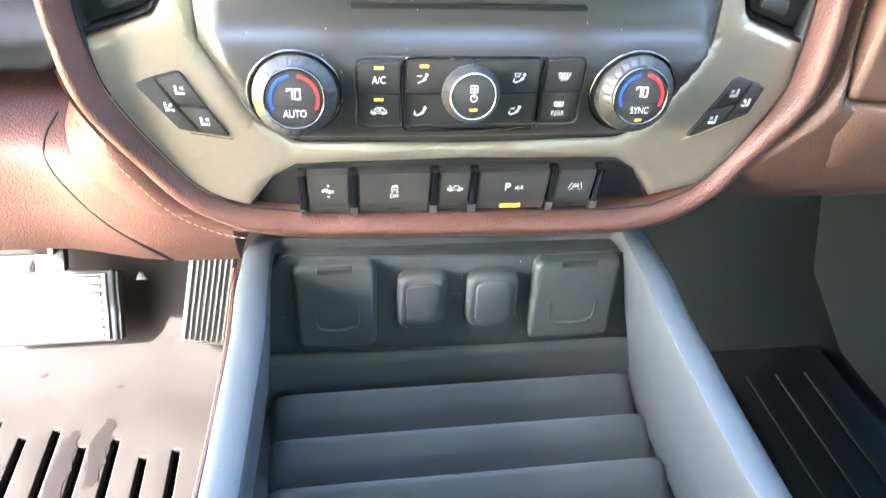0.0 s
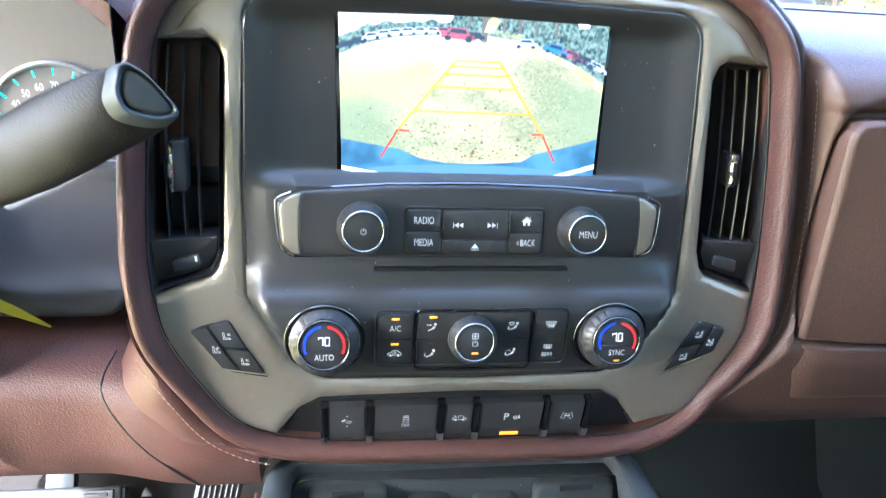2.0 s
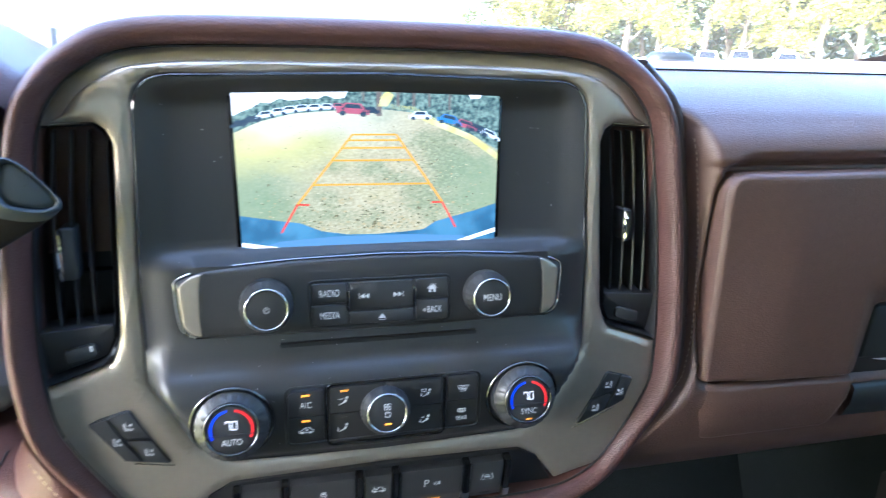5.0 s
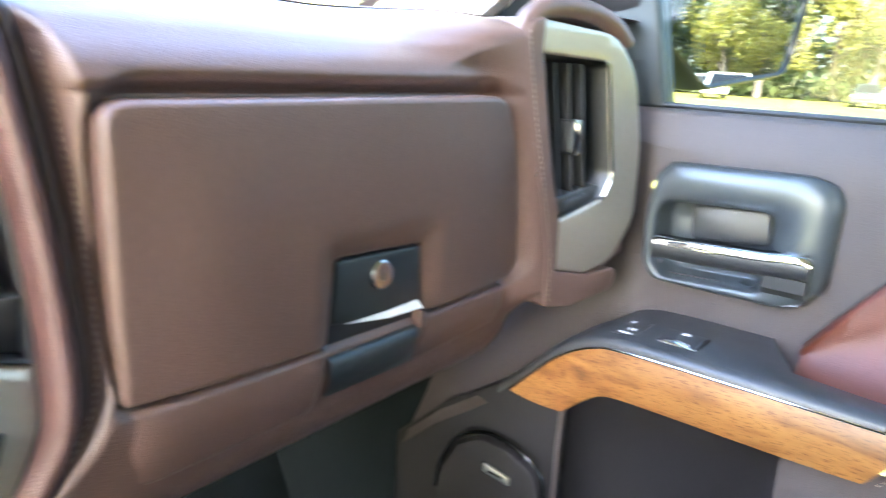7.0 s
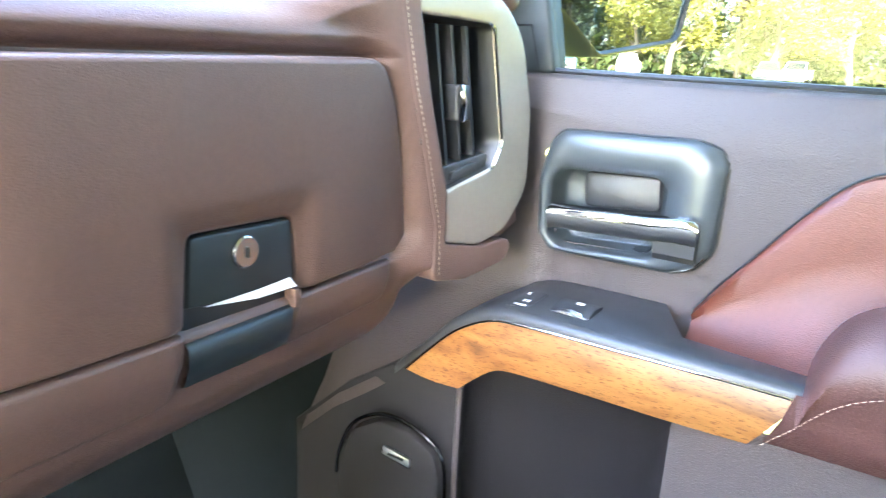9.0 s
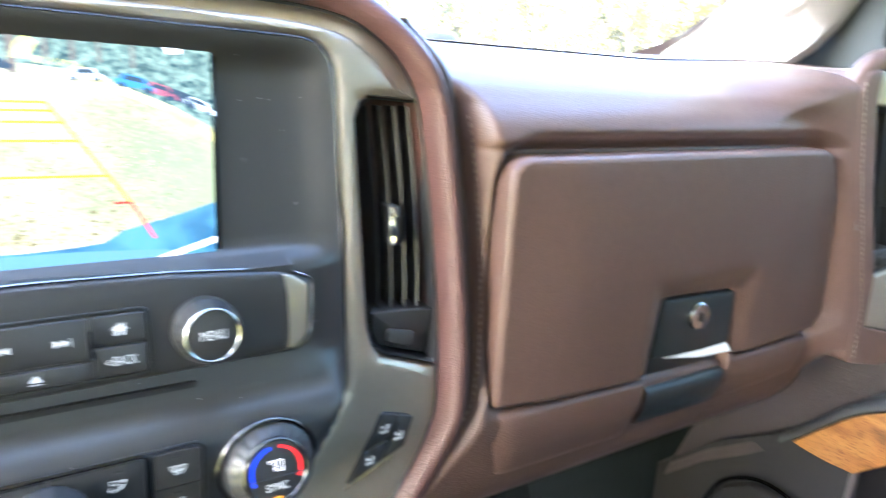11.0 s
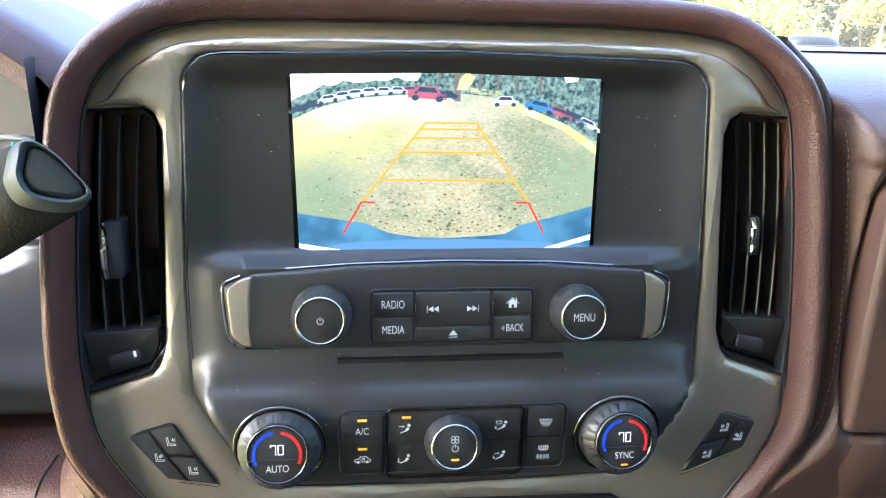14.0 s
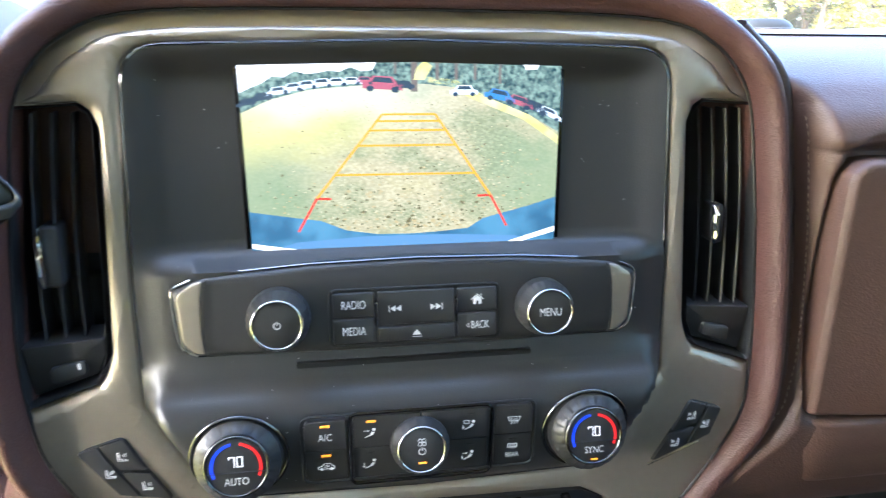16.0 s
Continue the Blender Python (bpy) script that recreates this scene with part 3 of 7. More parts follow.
def screen():
    t = thing("touchscreen", (CX, 0.5, 1.462), "lit touchscreen showing a rear camera view of a field", "screen")
    W, H, Z0 = 0.1775, 0.1040, 1.4620

    def pic(name, shape, mat, layer, label="", parent=None):
        """One flat shape of the picture; a from 0 to 1 across, b from 0 to 1 up."""
        pts = [((a - 0.5) * (W * (0.975 + 0.03 * b)), Z0 + b * H) for a, b in shape]
        def f(u, z):
            p, n = screen_map(u, z)
            return Vector(p) - Vector((0, 0.00012 * layer, 0)), n
        return part(name, sheet(pts, f), mat, parent or t, label)

    def noisy(name, c0, c1, scale, power):
        m = bpy.data.materials.new(name)
        m.use_nodes = True
        nt, b = m.node_tree, m.node_tree.nodes["Principled BSDF"]
        co, n = nt.nodes.new("ShaderNodeTexCoord"), nt.nodes.new("ShaderNodeTexNoise")
        r = nt.nodes.new("ShaderNodeValToRGB")
        n.inputs["Scale"].default_value, n.inputs["Detail"].default_value = scale, 4
        r.color_ramp.elements[0].position, r.color_ramp.elements[0].color = 0.36, (*c0, 1)
        r.color_ramp.elements[1].position, r.color_ramp.elements[1].color = 0.64, (*c1, 1)
        nt.links.new(co.outputs["Object"], n.inputs["Vector"])
        nt.links.new(n.outputs[0], r.inputs[0])
        nt.links.new(r.outputs[0], b.inputs["Emission Color"])
        b.inputs["Base Color"].default_value, b.inputs["Roughness"].default_value = (0.02, 0.02, 0.02, 1), 0.25
        b.inputs["Emission Strength"].default_value = power
        return m

    P = SCREEN_POWER
    glass = sheet([(-0.0895, 1.4608), (0.0895, 1.4608), (0.0915, 1.567), (-0.0915, 1.567)], lambda u, z: (Vector(screen_map(u, z)[0]) + Vector((0, 0.0006, 0)), (0, -1, 0)), (), 0, 0.0006, (0, 0.006, 0))
    part("frame", glass, GLOSS, t, "gloss black screen frame")
    pic("field", [(0, 0), (1, 0), (1, 1), (0, 1)], litter_material(), 1, "picture of leaf-strewn ground")
    hor = curve([0, 0.015, 0.085, 0.21, 0.36, 0.55, 0.66, 0.79, 0.90, 1.0], [0.735, 0.745, 0.80, 0.853, 0.872, 0.882, 0.862, 0.79, 0.715, 0.62])
    xs = [i / 30 for i in range(31)]
    yellow = noisy("lit_sunny_grass", (0.86, 0.78, 0.22), (1.0, 0.93, 0.50), 90, P * 1.3)
    pic("sunny_strip", [(0.57, 0.885), (0.64, 0.875), (0.70, 0.81), (0.78, 0.755), (0.88, 0.69), (1, 0.555), (1, 0.60), (0.9, 0.715), (0.79, 0.79), (0.72, 0.845), (0.66, 0.90), (0.57, 0.915)], yellow, 3)
    # leaves on the ground, smaller with distance
    rng = random.Random(12)
    for tone, count in (((0.95, 0.86, 0.52), 420), ((0.80, 0.62, 0.30), 380), ((0.26, 0.22, 0.10), 420)):
        bm = bmesh.new()
        for _ in range(count):
            b = 0.12 + 0.68 * rng.random() ** 1.5
            a = rng.gauss(0.52, 0.24)
            if not 0.02 < a < 0.98 or b > hor(a) - 0.05:
                continue
            r, q = 0.0042 * (1.15 - b) * rng.uniform(0.5, 1.5) * (1.0 if rng.random() < 0.8 else 1.6), rng.uniform(0, 3.14)
            vs = []
            for k in range(5):
                v = q + k * 1.2566
                p, nrm = screen_map((a + r * math.cos(v) - 0.5) * W * (0.975 + 0.03 * b), Z0 + (b + r * 1.0 * math.sin(v)) * H)
                vs.append(bm.verts.new(Vector(p) - Vector((0, 0.00012 * 2.5, 0))))
            bm.faces.new(vs)
        tagged(part("fallen_leaves", bm, emitter("lit_leaves", tone, P), t), kind="stuff")
    woods = noisy("lit_woods", (0.02, 0.08, 0.10), (0.48, 0.66, 0.52), 420, P * 0.95)
    tops = [max(0, 0.035 * math.sin(i * 2.7) + 0.02 * math.sin(i * 5.1)) for i in range(31)]
    crown = curve([0, 0.05, 0.16, 0.27, 0.40, 0.42], [0.835, 0.875, 0.925, 0.94, 0.945, 0.97])
    pic("tree_line", [(a, hor(a)) for a in xs] + [(1, 1), (0.935, 1.0), (0.92, 0.955), (0.885, 0.95), (0.87, 1.0), (0.62, 1.0), (0.415, 1.0)] + [(a, crown(a) + 0.5 * tops[i]) for i, a in reversed(list(enumerate(xs[:13])))], woods, 3)
    white = emitter("lit_sky", (1.0, 0.98, 0.94), P * 1.9)
    pic("bright_sky", [(a, crown(a) + 0.5 * tops[i]) for i, a in enumerate(xs[:13])] + [(0.415, 1.0), (0, 1)], white, 4)
    pic("bright_sky", [(0.87, 1.0), (0.885, 0.95), (0.92, 0.955), (0.935, 1.0)], white, 4)
    pic("bright_gap", [(0.525, 0.90), (0.56, 0.90), (0.585, 0.97), (0.56, 1.0), (0.535, 0.96)], yellow, 4)
    # parked cars in the picture
    paint = [emitter("lit_car_white", (0.85, 0.93, 1.0), P * 1.6), emitter("lit_car_dark", (0.05, 0.09, 0.14), P), emitter("lit_car_blue", (0.10, 0.38, 0.85), P), emitter("lit_car_red", (0.75, 0.18, 0.25), P)]

    def small_car(a, b, s, body, lean=0.0):
        rows = [(-1, 0), (1, 0), (1, 0.42), (0.72, 0.5), (0.5, 0.95), (-0.45, 0.95), (-0.72, 0.5), (-1, 0.42)]
        car = pic("pictured_car", [(a + x * s, b + y * s * 1.15 + lean * x * s) for x, y in rows], body, 5)
        pic("window", [(a + x * s, b + y * s * 1.15 + lean * x * s) for x, y in ((-0.55, 0.5), (0.55, 0.5), (0.4, 0.85), (-0.38, 0.85))], paint[1], 6, parent=car)
        for x in (-0.62, 0.62):
            pic("wheel", [(a + (x + 0.2 * math.cos(k * 0.9)) * s, b + (0.02 + 0.2 * math.sin(k * 0.9)) * s * 1.3 + lean * x * s) for k in range(7)], paint[1], 6, parent=car)
    for i, (a, b, s) in enumerate(((0.02, 0.775, 0.030), (0.065, 0.80, 0.034), (0.115, 0.828, 0.036), (0.160, 0.846, 0.036), (0.20, 0.858, 0.036), (0.245, 0.868, 0.036), (0.29, 0.874, 0.034), (0.335, 0.880, 0.032), (0.375, 0.884, 0.030))):
        small_car(a, b, s, paint[(1, 1, 0, 0, 0, 0, 0, 0, 3)[i]], 0.35 - a)
    small_car(0.43, 0.852, 0.062, paint[3], -0.1)
    small_car(0.495, 0.858, 0.034, paint[1])
    small_car(0.685, 0.825, 0.044, paint[0])
    small_car(0.80, 0.795, 0.050, paint[2], -0.35)
    small_car(0.865, 0.765, 0.046, paint[3], -0.5)
    small_car(0.915, 0.735, 0.048, paint[1], -0.6)
    small_car(0.965, 0.705, 0.042, paint[0], -0.7)
    for i, (a, b, w) in enumerate(((0.528, 0.84, 0.010), (0.47, 0.93, 0.004), (0.60, 0.90, 0.005), (0.66, 0.90, 0.005), (0.72, 0.9, 0.004), (0.80, 0.88, 0.004))):
        pic("tree_trunk", [(a - w, b), (a + w, b), (a + w, 1), (a - w, 1)], emitter("lit_bark", (0.30, 0.24, 0.20), P), 4)
    # bumper along the lower edge
    blue = noisy("lit_bumper", (0.06, 0.20, 0.34), (0.16, 0.42, 0.62), 60, P)
    pic("bumper", [(0, 0), (1, 0), (1, 0.265), (0.91, 0.22), (0.81, 0.18), (0.75, 0.155), (0.70, 0.105), (0.61, 0.092), (0.51, 0.085), (0.40, 0.088), (0.30, 0.114), (0.22, 0.17), (0.15, 0.187), (0, 0.228)], blue, 3)
    pic("bumper_step", [(0.02, 0.0), (0.98, 0.0), (0.86, 0.055), (0.64, 0.075), (0.36, 0.078), (0.14, 0.058)], emitter("lit_step", (0.20, 0.42, 0.70), P), 4)
    pic("bumper_glint", [(0.0, 0.06), (0.20, 0.005), (0.17, 0.0), (0.10, 0.0), (0.0, 0.035)], white, 5)
    pic("bumper_glint", [(1.0, 0.10), (0.80, 0.005), (0.78, 0.0), (0.84, 0.0), (1.0, 0.07)], white, 5)
    # guide lines
    orange, red = emitter("guide_orange", (1.0, 0.40, 0.02), P * 1.5), emitter("guide_red", (1.0, 0.05, 0.03), P * 1.5)

    def guide(name, a, b, mat, w=0.0034):
        d = Vector((b[0] - a[0], (b[1] - a[1]) * 0.6)).normalized()
        n = Vector((-d.y, d.x / 0.6)) * w
        pic(name, [(a[0] - n.x, a[1] - n.y), (b[0] - n.x, b[1] - n.y), (b[0] + n.x, b[1] + n.y), (a[0] + n.x, a[1] + n.y)], mat, 7)
    L, R = [(0.212, 0.290), (0.425, 0.724)], [(0.775, 0.285), (0.592, 0.724)]
    for side in (L, R):
        guide("guide_line", side[0], side[1], orange)
    for k in (0.28, 0.63, 0.81, 0.92, 1.0):
        a = Vector(L[0]).lerp(Vector(L[1]), k)
        b = Vector(R[0]).lerp(Vector(R[1]), k)
        guide("guide_line", a, b, orange, 0.003)
    for pts in (((0.148, 0.115), (0.212, 0.290)), ((0.212, 0.290), (0.256, 0.286)), ((0.832, 0.112), (0.775, 0.285)), ((0.775, 0.285), (0.732, 0.283))):
        guide("stop_line", pts[0], pts[1], red)
    return t


def knob(parent, at, r0, r1, height, label, face=PLASTIC_SMOOTH, ring=CHROME, tilt=0.16, grip=24, name="knob"):
    """A turned control knob: ribbed skirt, bright ring, flat face. Returns the knob and the frame of its face."""
    ax = Vector((0, -1, tilt)).normalized()
    k = part(name, lathe([(r0 * 1.0, 0), (r0, height * 0.35), (r0 * 0.985, height * 0.55), (r1 * 1.08, height * 0.80), (r1 * 1.05, height * 0.9)], at, ax, grip * 4, None,
                         lambda j, i: (-0.00035 if (j % 4 == 0 and 0 < i < 4) else 0.0)), PLASTIC_SMOOTH, parent, label)
    top = Vector(at) + ax * height
    part("bright_ring", lathe([(r1 * 1.01 + 0.0008 * math.cos(a), -0.0004 + 0.0011 * math.sin(a)) for a in np.linspace(-2.6, 3.4, 13)], top, ax, 64), ring, k)
    part("face", lathe([(r1 * 0.955, -0.0015), (r1 * 0.955, -0.0003), (r1 * 0.90, 0.0), (0.0001, 0.0002)], top, ax, 48), face, k)
    return k, Matrix.Translation(top + ax * 0.0005) @ Euler((radians(90) - math.atan(tilt), 0, 0)).to_matrix().to_4x4()


def button(parent, x0, x1, z0, z1, y, label="", r=0.0015, depth=0.004, mat=None, name="button", rise=0.0, radii=None):
    """A key cap with rounded corners and edges, on an upright face."""
    def f(u, z):
        return (u, y + rise * (z - z0), z), (0, -1, 0)
    return part(name, sheet(rounded([(x0, z0), (x1, z0), (x1, z1), (x0, z1)], radii or r, 3), f, (), 0, 0.0007, (0, depth, 0)), mat or PLASTIC_SMOOTH, parent, label)


def radio():
    t = thing("radio_panel", (CX, 0.47, 1.4115), "charcoal radio panel with pewter ends and two knobs", "radio")

    def f(u, z):
        return (CX - 0.001 + u * 0.972, 0.4605 + 0.25 * u * u + (z - 1.43) * 0.16, z), (0, -1, 0.1)

    def ends(s):
        pts = rounded([(0.1182, 1.4136), (0.1235, 1.4140), (0.1300, 1.4200), (0.1325, 1.4465), (0.1230, 1.4520), (0.1172, 1.4535), (0.1188, 1.4430), (0.1192, 1.425)], [0.001, 0.006, 0.008, 0.007, 0.006, 0.001, 0.02, 0.02])
        return [(s * u, z) for u, z in (pts if s > 0 else pts[::-1])]
    outer = rounded([(-0.124, 1.4115), (0.124, 1.4115), (0.1325, 1.4185), (0.1355, 1.449), (0.118, 1.4555), (0.06, 1.4600), (0.0, 1.4615), (-0.06, 1.4600), (-0.118, 1.4555), (-0.1355, 1.449), (-0.1325, 1.4185)], [0.006, 0.006, 0.006, 0.006, 0.03, 0.3, 0.3, 0.3, 0.03, 0.006, 0.006])
    part("faceplate", sheet(outer, f, (), 0.008, 0.0042, (0, 0.022, 0)), PLASTIC_SMOOTH, t, smooth=60)
    rim = [(CX - 0.001 + u * 0.972, 0.4640 + 0.25 * u * u + (z - 1.43) * 0.16, z) for u, z in outer]
    part("accent_line", tube(rim, 0.0007, 6, closed=True), DARK_CHROME, t, "thin bright outline")
    for s in (1, -1):
        part("end_cap", sheet(ends(s), lambda u, z: (Vector(f(u, z)[0]) + Vector((0, -0.0003, 0)), (0, -1, 0)), (), 0.004, 0.0012, (0, 0.004, 0)), PEWTER, t, "satin pewter end cap", smooth=60)
        line = [Vector(f(s * u, z)[0]) + Vector((0, -0.0014, 0)) for u, z in spline([(0.1148, 1.4548), (0.1176, 1.447), (0.1184, 1.436), (0.1182, 1.424), (0.1165, 1.4132)], 5, False)]
        part("bright_line", tube(line, 0.0004, 6), BLACK, t, "dark joint line")
        edge = [Vector(f(s * u, z)[0]) + Vector((0, 0.0012, 0)) for u, z in spline([(0.1225, 1.4126), (0.1300, 1.4165), (0.1330, 1.4260), (0.1345, 1.4440), (0.1330, 1.4495), (0.1240, 1.4537)], 5, False)]
        part("bright_edge", tube(edge, 0.0006, 6), SATIN, t, "thin bright edge")
    k, m = knob(t, (0.0822, 0.4615, 1.4335), 0.0168, 0.0127, 0.017, "volume knob with a bright ring", tilt=0.12)
    icon("power", m, k, 1.0)
    k, m = knob(t, (0.2290, 0.4615, 1.4325), 0.0160, 0.0124, 0.017, "menu knob with a bright ring", tilt=0.12)
    text("MENU", 0.0066, m, PRINT, k, squeeze=0.70)
    # key block
    y = 0.4592
    part("key_surround", sheet(rounded([(0.1085, 1.4148), (0.2045, 1.4148), (0.2045, 1.4470), (0.1085, 1.4470)], 0.005), lambda u, z: ((u, y + 0.0006 + (z - 1.43) * 0.16, z), (0, -1, 0)), [rounded([(0.1100, 1.4163), (0.2030, 1.4163), (0.2030, 1.4455), (0.1100, 1.4455)], 0.004)], 0, 0.0004, (0, 0.004, 0)), BLACK, t, "thin black frame")
    keys = (("RADIO", 0.1107, 0.1333, 1.4316, 1.4448), ("MEDIA", 0.1107, 0.1333, 1.4170, 1.4304), ("prev", 0.1350, 0.1780, 1.4262, 1.4448), ("eject", 0.1350, 0.1780, 1.4170, 1.4250), ("home", 0.1797, 0.2023, 1.4316, 1.4448), ("BACK", 0.1797, 0.2023, 1.4170, 1.4304))
    for word, x0, x1, z0, z1 in keys:
        b = button(t, x0, x1, z0, z1, y + (z0 - 1.43) * 0.16, rise=0.16, r=0.001)
        zc = (z0 + z1) / 2
        m = flat(((x0 + x1) / 2, y + (zc - 1.43) * 0.16 - 0.0006, zc), 0.16)
        if word == "prev":
            icon("prev", m @ Matrix.Translation((-0.0115, 0, 0)), b, 1.35)
            icon("next", m @ Matrix.Translation((0.0110, 0, 0)), b, 1.35)
        elif word in ICON:
            icon(word, m, b, 1.45)
        elif word == "BACK":
            text("BACK", 0.0063, m @ Matrix.Translation((0.0014, 0, 0)), PRINT, b, squeeze=0.64)
            strokes([[(-6.4, 0), (-5.0, 1.2), (-5.0, -1.2), (-6.4, 0)]], m, PRINT, b, 0.0003)
        else:
            text(word, 0.0066, m, PRINT, b, squeeze=0.66)
    for x in (0.13415, 0.17885):
        part("bright_bar", box(x - 0.0007, x + 0.0007, y - 0.0012, y + 0.002, 1.4262, 1.4400, 0.0004), CHROME, t)
    return t


# ---------------------------------------------------------------- climate controls
def hvac_y(z):
    return C_Y(z) - 0.0006


def climate():
    t = thing("climate_panel", (CX, 0.46, 1.335), "climate controls with keys, fan knob and two dials", "climate control")

    def cell(name, x0, x1, z0, z1, what, lamp=False, label="", radii=None):
        y = hvac_y((z0 + z1) / 2) - 0.0016
        b = button(t, x0, x1, z0, z1, y, label, 0.0014, 0.004, radii=radii)
        xc, zc = (x0 + x1) / 2, (z0 + z1) / 2
        if what in ("face", "feet"):
            xc -= 0.0085
        elif what in ("glassfeet", "facefeet"):
            xc += 0.0085
        m = flat((xc, y - 0.0003, zc - 0.001))
        if what == "A/C":
            text("A/C", 0.0062, m, PRINT, b, squeeze=0.75)
        elif what == "REAR":
            icon("rearglass", m @ Matrix.Translation((0, 0.002, 0)), b, 1.1)
            text("REAR", 0.0042, m @ Matrix.Translation((0, -0.0035, 0)), PRINT, b, squeeze=0.8)
        else:
            icon(what, m, b, 1.3)
        if lamp:
            part("indicator", box(xc - 0.0026, xc + 0.0026, y - 0.0004, y + 0.001, z1 - 0.0038, z1 - 0.0024, 0.0002, 1), AMBER, b, "lit amber indicator")
        else:
            part("indicator", box(xc - 0.0022, xc + 0.0022, y - 0.0002, y + 0.001, z1 - 0.0036, z1 - 0.0028, 0.0001, 1), BLACK, b)
        return b
    big = 0.0045
    cell("key", 0.0925, 0.1155, 1.3612, 1.3795, "A/C", True, radii=[0.001, 0.001, 0.001, big])
    cell("key", 0.0925, 0.1155, 1.3420, 1.3600, "recirc", True, radii=[big, 0.001, 0.001, 0.001])
    cell("key", 0.1990, 0.2210, 1.3622, 1.3810, "defrost", False, radii=[0.001, 0.001, big, 0.001])
    cell("key", 0.1990, 0.2210, 1.3428, 1.3610, "REAR", False, radii=[0.001, big, 0.001, 0.001])
    cell("key", 0.1190, 0.1560, 1.3612, 1.3805, "face", True, radii=[0.001, 0.001, 0.001, 0.003])
    cell("key", 0.1190, 0.1560, 1.3400, 1.3600, "feet", False, radii=[0.003, 0.001, 0.001, 0.001])
    cell("key", 0.1572, 0.1955, 1.3612, 1.3805, "glassfeet", False, radii=[0.001, 0.001, 0.003, 0.001])
    cell("key", 0.1572, 0.1955, 1.3400, 1.3600, "facefeet", False, radii=[0.001, 0.003, 0.001, 0.001])
    ring_y = hvac_y(1.36) - 0.0018
    part("key_frame", tube([(u, ring_y, z) for u, z in rounded([(0.1172, 1.3382), (0.1973, 1.3382), (0.1973, 1.3822), (0.1172, 1.3822)], 0.005)], 0.0010, 6, closed=True), GLOSS, t, "gloss black frame line")
    part("outer_frame", tube([(u, ring_y + 0.0006, z) for u, z in rounded([(0.0912, 1.3405), (0.2224, 1.3405), (0.2224, 1.3828), (0.0912, 1.3818)], 0.0055)], 0.0008, 6, closed=True), BLACK, t)
    k, m = knob(t, (0.1558, 0.4425, 1.3615), 0.0165, 0.0126, 0.013, "fan knob with a bright ring", tilt=0.20, grip=20)
    icon("fan", m @ Matrix.Translation((0, 0.0002, 0)), k, 1.35)
    strokes([], m @ Matrix.Translation((0, -0.0070, 0.0002)), AMBER, k, fills=[[(-2.2, -0.6), (2.2, -0.6), (2.2, 0.6), (-2.2, 0.6)]], name="indicator")
    blue = material("blue_arc", (0.02, 0.05, 0.4), 0.4, vary=0, emit=(0.01, 0.04, 0.8), power=0.075)
    redm = material("red_arc", (0.4, 0.02, 0.02), 0.4, vary=0, emit=(0.8, 0.01, 0.01), power=0.075)
    lit = material("lit_digits", (0.8, 0.8, 0.8), 0.4, vary=0, emit=(1.0, 0.93, 0.93), power=0.09)
    for x, word in ((0.0580, "AUTO"), (0.2540, "SYNC")):
        at = (x, 0.4445, 1.3606)
        k = None
        part("dial_recess", lathe([(0.0255 + 0.0011 * math.cos(a), 0.0010 + 0.0014 * math.sin(a)) for a in np.linspace(-1.6, 4.7, 13)], at, (0, -1, -0.08), 64), DARK_CHROME, t, "bright ring round the dial")
        k, m = knob(t, at, 0.0230, 0.0160, 0.0150, "temperature dial with a lit number", ring=DARK_CHROME, tilt=0.20, grip=22, name="dial")
        for a0, a1, mat_ in ((100, 205, blue), (80, -25, redm)):
            bm = bmesh.new()
            n = 14
            vs = [[bm.verts.new((r * math.cos(radians(a0 + (a1 - a0) * i / n)), r * math.sin(radians(a0 + (a1 - a0) * i / n)), 0)) for r in (0.0118, 0.0134)] for i in range(n + 1)]
            for i in range(n):
                bm.faces.new((vs[i][0], vs[i + 1][0], vs[i + 1][1], vs[i][1]))
            bmesh.ops.transform(bm, matrix=m, verts=bm.verts[:])
            part("temperature_arc", bm, mat_, k, "lit arc")
        # seven-segment 70
        strokes([[(-3.9, 2.0), (-3.9, 3.2), (-0.9, 3.2), (-0.9, 0.2), (-0.9, -2.6)], [(0.6, 3.2), (3.6, 3.2), (3.6, -2.6), (0.6, -2.6), (0.6, 3.2)]], m @ Matrix.Translation((0, 0.0026, 0)) @ Matrix.Diagonal((0.9, 0.9, 1, 1)), lit, k, 0.00055, name="number")
        text(word, 0.0056, m @ Matrix.Translation((0, -0.0080, 0)), PRINT, k, squeeze=0.8)
        part("divider", tube([m @ Vector((u, -0.0030, 0)) for u in (-0.0160, 0, 0.0160)], 0.0003, 5), BLACK, k)
        if word == "SYNC":
            strokes([], m @ Matrix.Translation((0, -0.0135, 0.0)), AMBER, k, fills=[[(-2, -0.5), (2, -0.5), (2, 0.5), (-2, 0.5)]], name="indicator")
    return t


